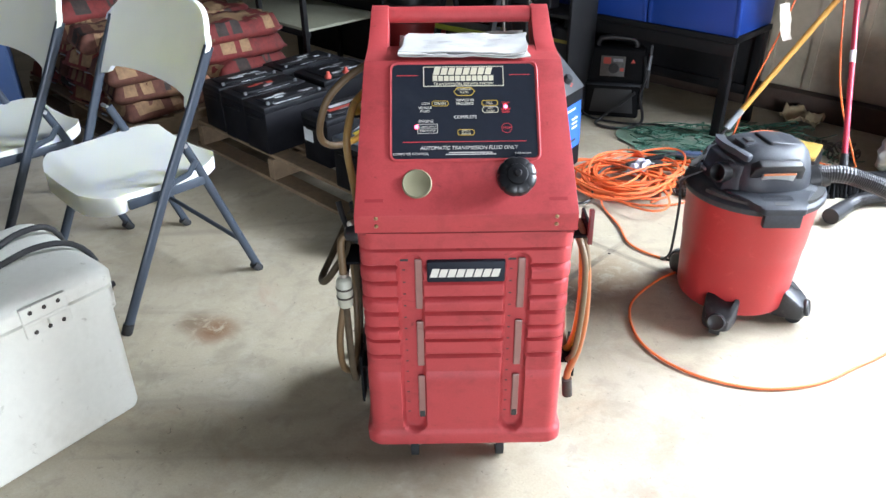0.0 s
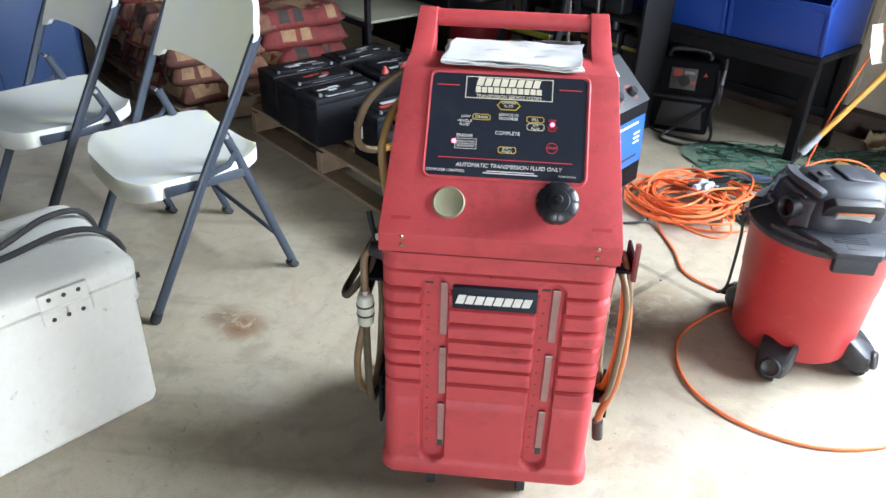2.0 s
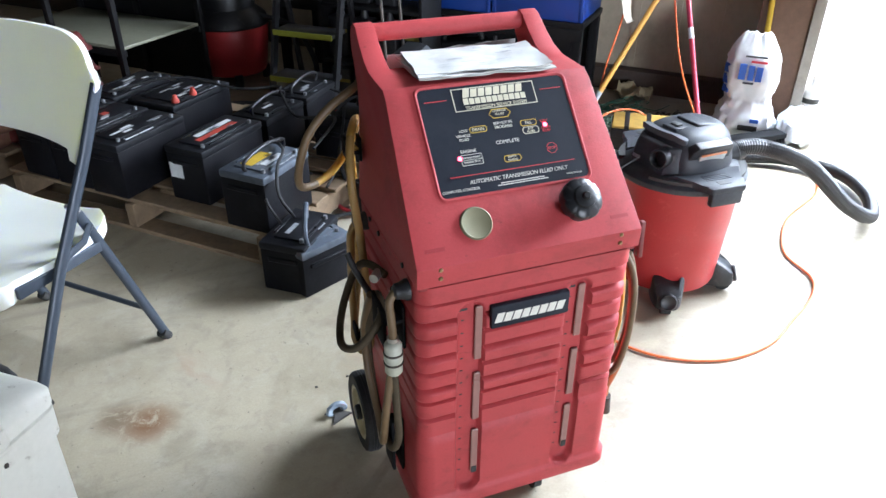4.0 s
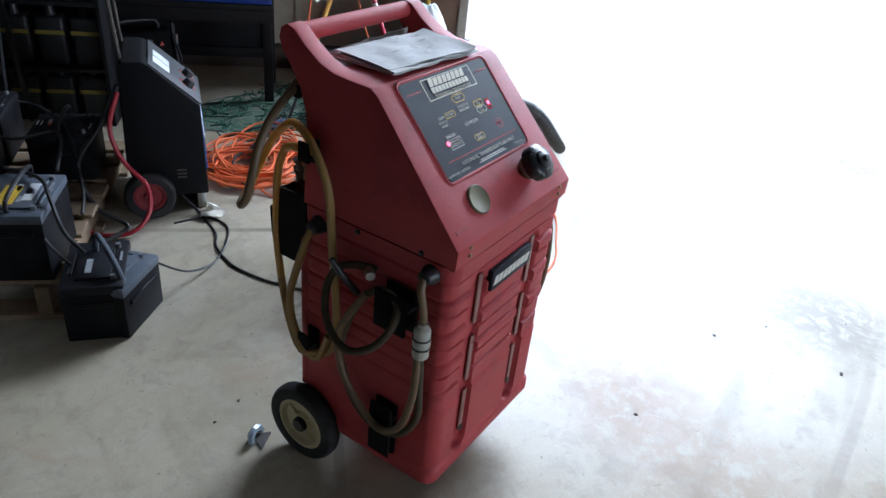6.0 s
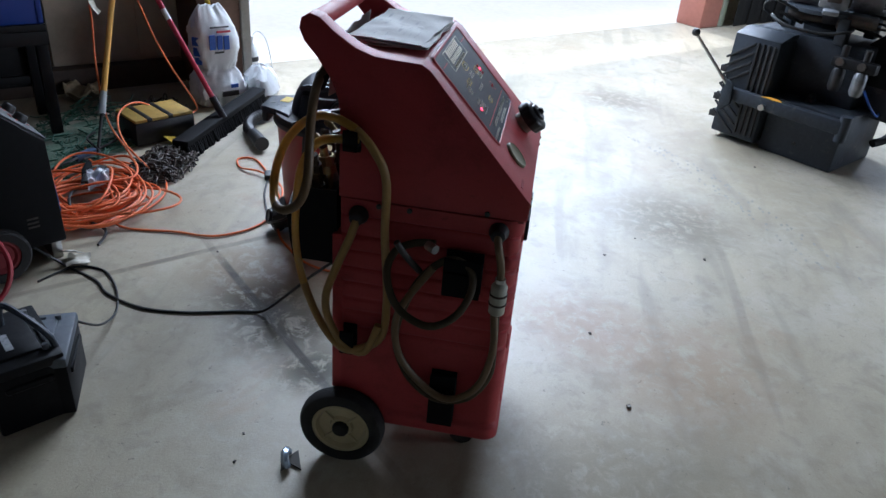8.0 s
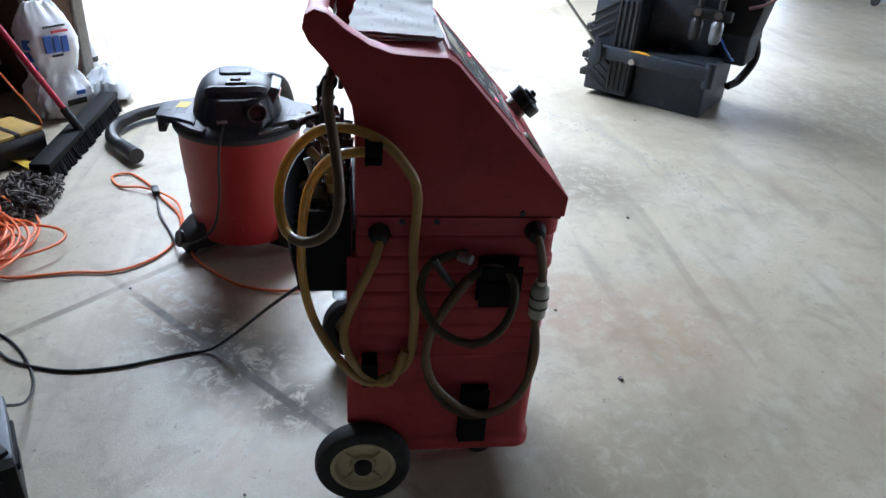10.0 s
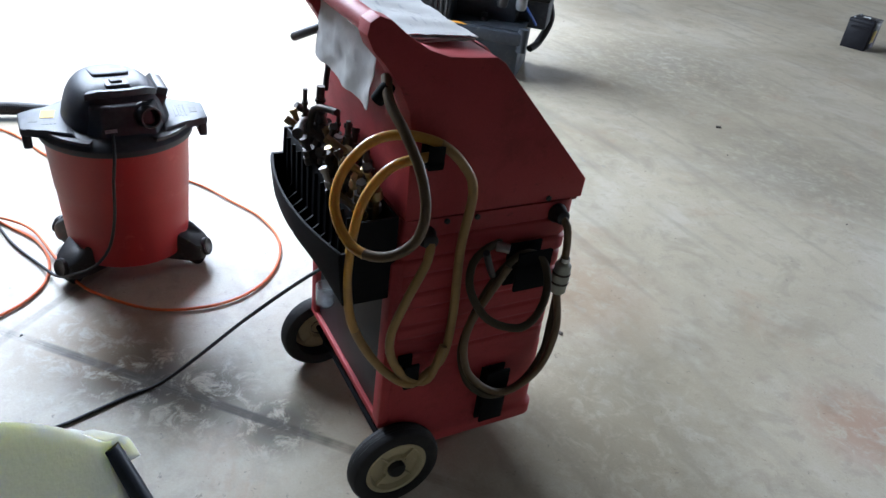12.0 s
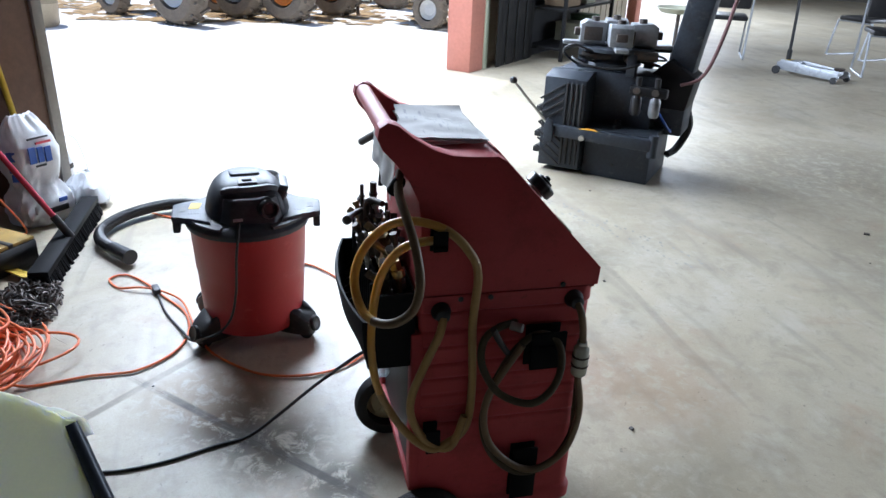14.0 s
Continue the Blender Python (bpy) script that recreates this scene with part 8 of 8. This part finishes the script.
carton(B(7.15, 2.93, 0.151), (0.30, 0.30, 0.22), SHELF, "dull buff storage box on the dark shelf")
carton(B(7.55, 2.93, 0.151), (0.26, 0.28, 0.28), mat("dull_green_box", (0.10, 0.16, 0.09), 0.6), "dull green box on the dark shelf")
carton(B(6.80, 2.93, 0.581), (0.36, 0.30, 0.26), WOOD, "brown carton on the dark shelf")
carton(B(7.35, 2.93, 0.581), (0.30, 0.28, 0.20), SHELF, "dull buff storage box on the dark shelf")
curtain = thing("rubber_curtain", B(5.50, 3.05), "dark rubber strip curtain beside the door post", "curtain")
for k in range(8):
    part("strip", bx(0.11 * k - 0.06, 0.11 * k + 0.055, 0.01 * (k % 2), 0.006 + 0.01 * (k % 2), 0.02, 2.6, 0.002), BLACKSTEEL, curtain)
part("rail", bx(-0.08, 0.86, -0.004, 0.02, 2.6, 2.66, 0.003), STEEL, curtain)
stand = thing("parts_stand", pose(4.3, -2.75, 0), "small round stand with a pale dish top", "stand")
part("base", lathe([(0, 0.0), (0.18, 0.0), (0.18, 0.015), (0.03, 0.03), (0.02, 0.05)], n=28), BLACKSTEEL, stand)
part("pole", rod((0, 0, 0.03), (0, 0, 0.78), 0.016), CHAIN, stand)
part("dish", lathe([(0, 0.78), (0.15, 0.79), (0.19, 0.83), (0.185, 0.835), (0.14, 0.80), (0, 0.795)], n=32), SHELF, stand)

# ---- the yard: tractors parked in the sun ----
# Base colour is lifted for yard glare, with random dust patches on top.
TYRE = mat("dusty_glare_paled_tyre", (0.19, 0.16, 0.125), 0.85, var=0.3, scale=20, bump=0.4, dirt=(0.30, 0.23, 0.15), dirt_amt=0.6)


def yard_wheel(parent, x, y, r, w, rim_mat):
    t = part("wheel", lathe([(r * 0.56, -w / 2), (r * 0.86, -w / 2), (r * 0.97, -w * 0.34), (r, 0), (r * 0.97, w * 0.34), (r * 0.86, w / 2), (r * 0.56, w / 2), (r * 0.56, -w / 2)], n=40), TYRE, parent, "dusty lugged tyre, paled further for glare")
    t.matrix_local = Matrix.Translation((x, y, r)) @ pose(0, 0, 0, 90, 0, 0)
    part("rim", lathe([(r * 0.565, -w * 0.4), (r * 0.565, w * 0.4), (r * 0.5, w * 0.38), (r * 0.3, w * 0.1), (0, w * 0.12)], n=30), rim_mat, t)
    part("rim", lathe([(r * 0.565, w * 0.4), (r * 0.5, -w * 0.38), (r * 0.3, -w * 0.1), (0, -w * 0.12)], n=30), rim_mat, t)
    for k in range(16):
        for s in (-1, 1):
            lug = part("lug", box((r * 0.10, r * 0.09, w * 0.5), Matrix(), 0.006, 1), TYRE, t)
            lug.matrix_local = pose(0, 0, 0, 0, 0, 22.5 * k + (11 if s > 0 else 0)) @ Matrix.Translation((r * 1.0, 0, s * w * 0.24)) @ pose(0, 0, 0, 28 * s, 0, 0)


ORANGE = mat("orange_enamel", (0.65, 0.22, 0.03), 0.5)
WHITE = mat("white_rim_enamel", (0.6, 0.6, 0.58), 0.5)
BLUEP = mat("blue_tractor_enamel", (0.04, 0.14, 0.42), 0.45)


def tractor(m, rim_mat, body_mat, label):
    t = thing("tractor", m, label, "tractor", "parked tractors")
    yard_wheel(t, -0.75, -0.62, 0.52, 0.34, rim_mat)
    yard_wheel(t, -0.75, 0.62, 0.52, 0.34, rim_mat)
    yard_wheel(t, 0.85, -0.55, 0.33, 0.22, rim_mat)
    yard_wheel(t, 0.85, 0.55, 0.33, 0.22, rim_mat)
    part("chassis", bx(-0.95, 1.1, -0.20, 0.20, 0.40, 0.65, 0.03), CHAIN, t)
    part("axle", rod((-0.75, -0.6, 0.52), (-0.75, 0.6, 0.52), 0.08), CHAIN, t)
    part("axle", rod((0.85, -0.52, 0.34), (0.85, 0.52, 0.34), 0.05), CHAIN, t)
    part("hood", bx(0.1, 1.25, -0.26, 0.26, 0.65, 1.15, 0.08, 3), body_mat, t)
    for y in (-0.62, 0.62):
        part("fender", prism([(-1.25, 0.75), (-1.05, 1.12), (-0.45, 1.14), (-0.20, 0.85), (-0.24, 0.83), (-0.48, 1.09), (-1.02, 1.07), (-1.20, 0.74)], y - 0.17, y + 0.17, "y", 0.01), body_mat, t)
    part("seat", bx(-0.85, -0.45, -0.22, 0.22, 0.85, 1.0, 0.05), BLACK, t)
    part("seat_back", bx(-0.92, -0.80, -0.22, 0.22, 0.95, 1.35, 0.05), BLACK, t)
    part("steering_wheel", lathe([(0.17, -0.012), (0.185, 0), (0.17, 0.012), (0.16, 0), (0.17, -0.012)], n=24), BLACK, t).matrix_local = pose(0.0, 0, 1.25, 0, -30, 0)
    part("steering_column", rod((0.15, 0, 1.0), (0.0, 0, 1.25), 0.02), BLACK, t)
    return t


GZ = -0.16
tractor(pose(11.50, 2.04, GZ, 0, 0, 47), WHITE, BLUEP, "compact tractor with pale rims parked in the sunny yard")
tractor(pose(11.96, 0.43, GZ, 0, 0, 47), ORANGE, mat("olive_tractor_enamel", (0.10, 0.13, 0.05), 0.5), "olive tractor with orange rims parked in the sunny yard")
tractor(pose(14.16, -1.57, GZ, 0, 0, 47), WHITE, BLUEP, "blue compact tractor parked in the sunny yard")
trail = thing("utility_trailer", pose(10.72, -2.29, GZ, 0, 0, 47), "small grey utility trailer with white rims in the yard", "trailer")
yard_wheel(trail, 0, -0.6, 0.30, 0.18, WHITE)
yard_wheel(trail, 0, 0.6, 0.30, 0.18, WHITE)
part("bed", bx(-0.9, 0.9, -0.48, 0.48, 0.42, 0.70, 0.02), CHAIN, trail)
part("axle", rod((0, -0.55, 0.30), (0, 0.55, 0.30), 0.03), CHAIN, trail)
part("spring_block", bx(-0.1, 0.1, -0.45, 0.45, 0.30, 0.43, 0.01), CHAIN, trail)
part("drawbar", rod((0.9, 0, 0.5), (1.9, 0, 0.45), 0.04), CHAIN, trail)
part("drawbar_prop", rod((1.85, 0, 0.46), (1.85, 0, 0.0), 0.03), CHAIN, trail)
straw = thing("straw_litter", None, "dry tan straw and dirt lying round the tractors", "straw", kind="stuff")
bm = bmesh.new()
rng = random.Random(77)
for k in range(1500):
    x, y = rng.uniform(10.2, 15.5), rng.uniform(-3.6, 4.6)
    if x < 10.7 + 0.5 * noise.noise(Vector((y * 0.8, 3, 0))) + 0.10 * y or noise.noise(Vector((x * 0.9, y * 0.9, 5))) < -0.25:
        continue
    a, r = rng.uniform(0, 3.14), rng.uniform(0.06, 0.16)
    ring = [bm.verts.new((x + r * math.cos(a + q) * (1.0 if q % 2 else 0.55), y + r * math.sin(a + q), GZ + 0.004 + 0.014 * rng.random())) for q in (0, 1.3, 2.4, 3.6, 4.9)]
    bm.faces.new(ring)
part("straw", bm, mat("dry_tan_straw", (0.40, 0.27, 0.13), 0.9, var=0.4, scale=20, bump=0.3), straw, smooth=0)
drum = thing("plastic_barrel", pose(10.3, 3.85, GZ), "tan plastic barrel standing in the sunny yard", "barrel")
part("shell", lathe([(0, 0), (0.26, 0.0), (0.29, 0.04), (0.30, 0.3), (0.31, 0.32), (0.30, 0.34), (0.30, 0.6), (0.31, 0.62), (0.29, 0.85), (0.25, 0.9), (0, 0.9)], n=36), mat("tan_barrel", (0.45, 0.38, 0.26), 0.5), drum)

# ---- litter on the floor ----
def debris(name, m, label, size, mt, seed, cat="debris"):
    d = thing(name, m, label, cat, "floor litter")
    bm = box(size, Matrix.Translation((0, 0, size[2] / 2)), min(size) * 0.2, 1)
    for v in bm.verts:
        v.co += min(size) * 0.5 * noise.noise_vector(v.co * 60 + Vector((seed, 0, 0)))
        v.co.z = max(v.co.z, 0.0005)
    part("chip", bm, mt, d, smooth=0)
    return d


clip_ = thing("bent_foil", pose(-0.304, 0.490, 0, 0, 0, 15), "scrap of bent bluish foil and card on the floor", "debris", "floor litter")
part("foil", tube([(-0.022, 0, 0.006), (-0.018, 0.004, 0.022), (0, 0.006, 0.027), (0.018, 0.004, 0.022), (0.024, 0, 0.008)], 0.010, 6), mat("blue_foil", (0.42, 0.50, 0.60), 0.25, metal=0.6), clip_)
part("card", prism([(-0.035, -0.03), (0.03, -0.028), (0.012, 0.0), (0.034, 0.016), (-0.03, 0.018), (-0.012, -0.006)], 0.001, 0.006, "z", m=pose(0, 0, 0, 0, 0, 8)), mat("dark_card", (0.06, 0.055, 0.05), 0.8), clip_, smooth=0)
debris("leaf_scrap", pose(0.121, -0.370, 0, 0, 0, 20), "dark curled leaf scrap on the concrete", (0.015, 0.010, 0.007), CHAIN, 1)
debris("leaf_scrap", pose(1.014, -0.326, 0, 0, 0, 60), "dark leaf scrap on the concrete", (0.012, 0.009, 0.005), CHAIN, 2)
debris("leaf_scrap", pose(1.096, -0.722, 0, 0, 0, 10), "dark leaf scrap on the concrete", (0.014, 0.010, 0.005), CHAIN, 3)
debris("leaf_scrap", pose(1.397, -2.349, 0, 0, 0, 45), "dark leaf scrap on the concrete", (0.026, 0.018, 0.008), CHAIN, 4)
rng = random.Random(31)
for k in range(26):
    u, v = rng.uniform(-1.5, 4.5), rng.uniform(-3.5, 1.6)
    x, y = RH * (u + v), RH * (v - u)
    if -0.45 < x < 0.45 and -0.2 < y < 0.6:
        continue
    s = rng.uniform(0.004, 0.010)
    debris("grit", pose(x, y, 0, 0, 0, rng.uniform(0, 180)), "small dark grit chip on the concrete", (s, s * 0.7, s * 0.5), CHAIN, k + 10)
# dusty tread marks left by a tyre, a thin film on the slab
prints = thing("tyre_prints", None, "faint dusty tyre tread marks on the concrete", "tyre marks", kind="stuff")
bm = bmesh.new()
rng = random.Random(41)
run = spline([(2.40, -0.58, 0.0), (2.13, -0.77, 0.0), (1.82, -0.945, 0.0), (1.46, -1.115, 0.0), (1.15, -1.24, 0.0)], 0.034)
for k, p in enumerate(run):
    for off, size in ((-0.095, 0.026), (-0.058, 0.030), (0.052, 0.030), (0.090, 0.024)):
        if rng.random() < 0.45:
            continue
        c = p + Vector((0.45, 0.89, 0)) * (off + rng.uniform(-0.008, 0.008)) + Vector((rng.uniform(-0.01, 0.01), rng.uniform(-0.01, 0.01), 0))
        lo, hi = [], []
        for q in range(7):
            a = 2 * math.pi * q / 7
            r = size * rng.uniform(0.45, 1.0) * 0.62
            v = c + Vector((r * math.cos(a), r * 0.55 * math.sin(a), 0))
            lo.append(bm.verts.new((v.x, v.y, 0.0002)))
            hi.append(bm.verts.new((v.x, v.y, 0.0007)))
        bm.faces.new(hi)
        for q in range(7):
            bm.faces.new((lo[q], lo[(q + 1) % 7], hi[(q + 1) % 7], hi[q]))
part("marks", bm, mat("grey_tread_dust", (0.31, 0.30, 0.265), 0.8, var=0.3, scale=60, bump=0.1), prints, smooth=0)
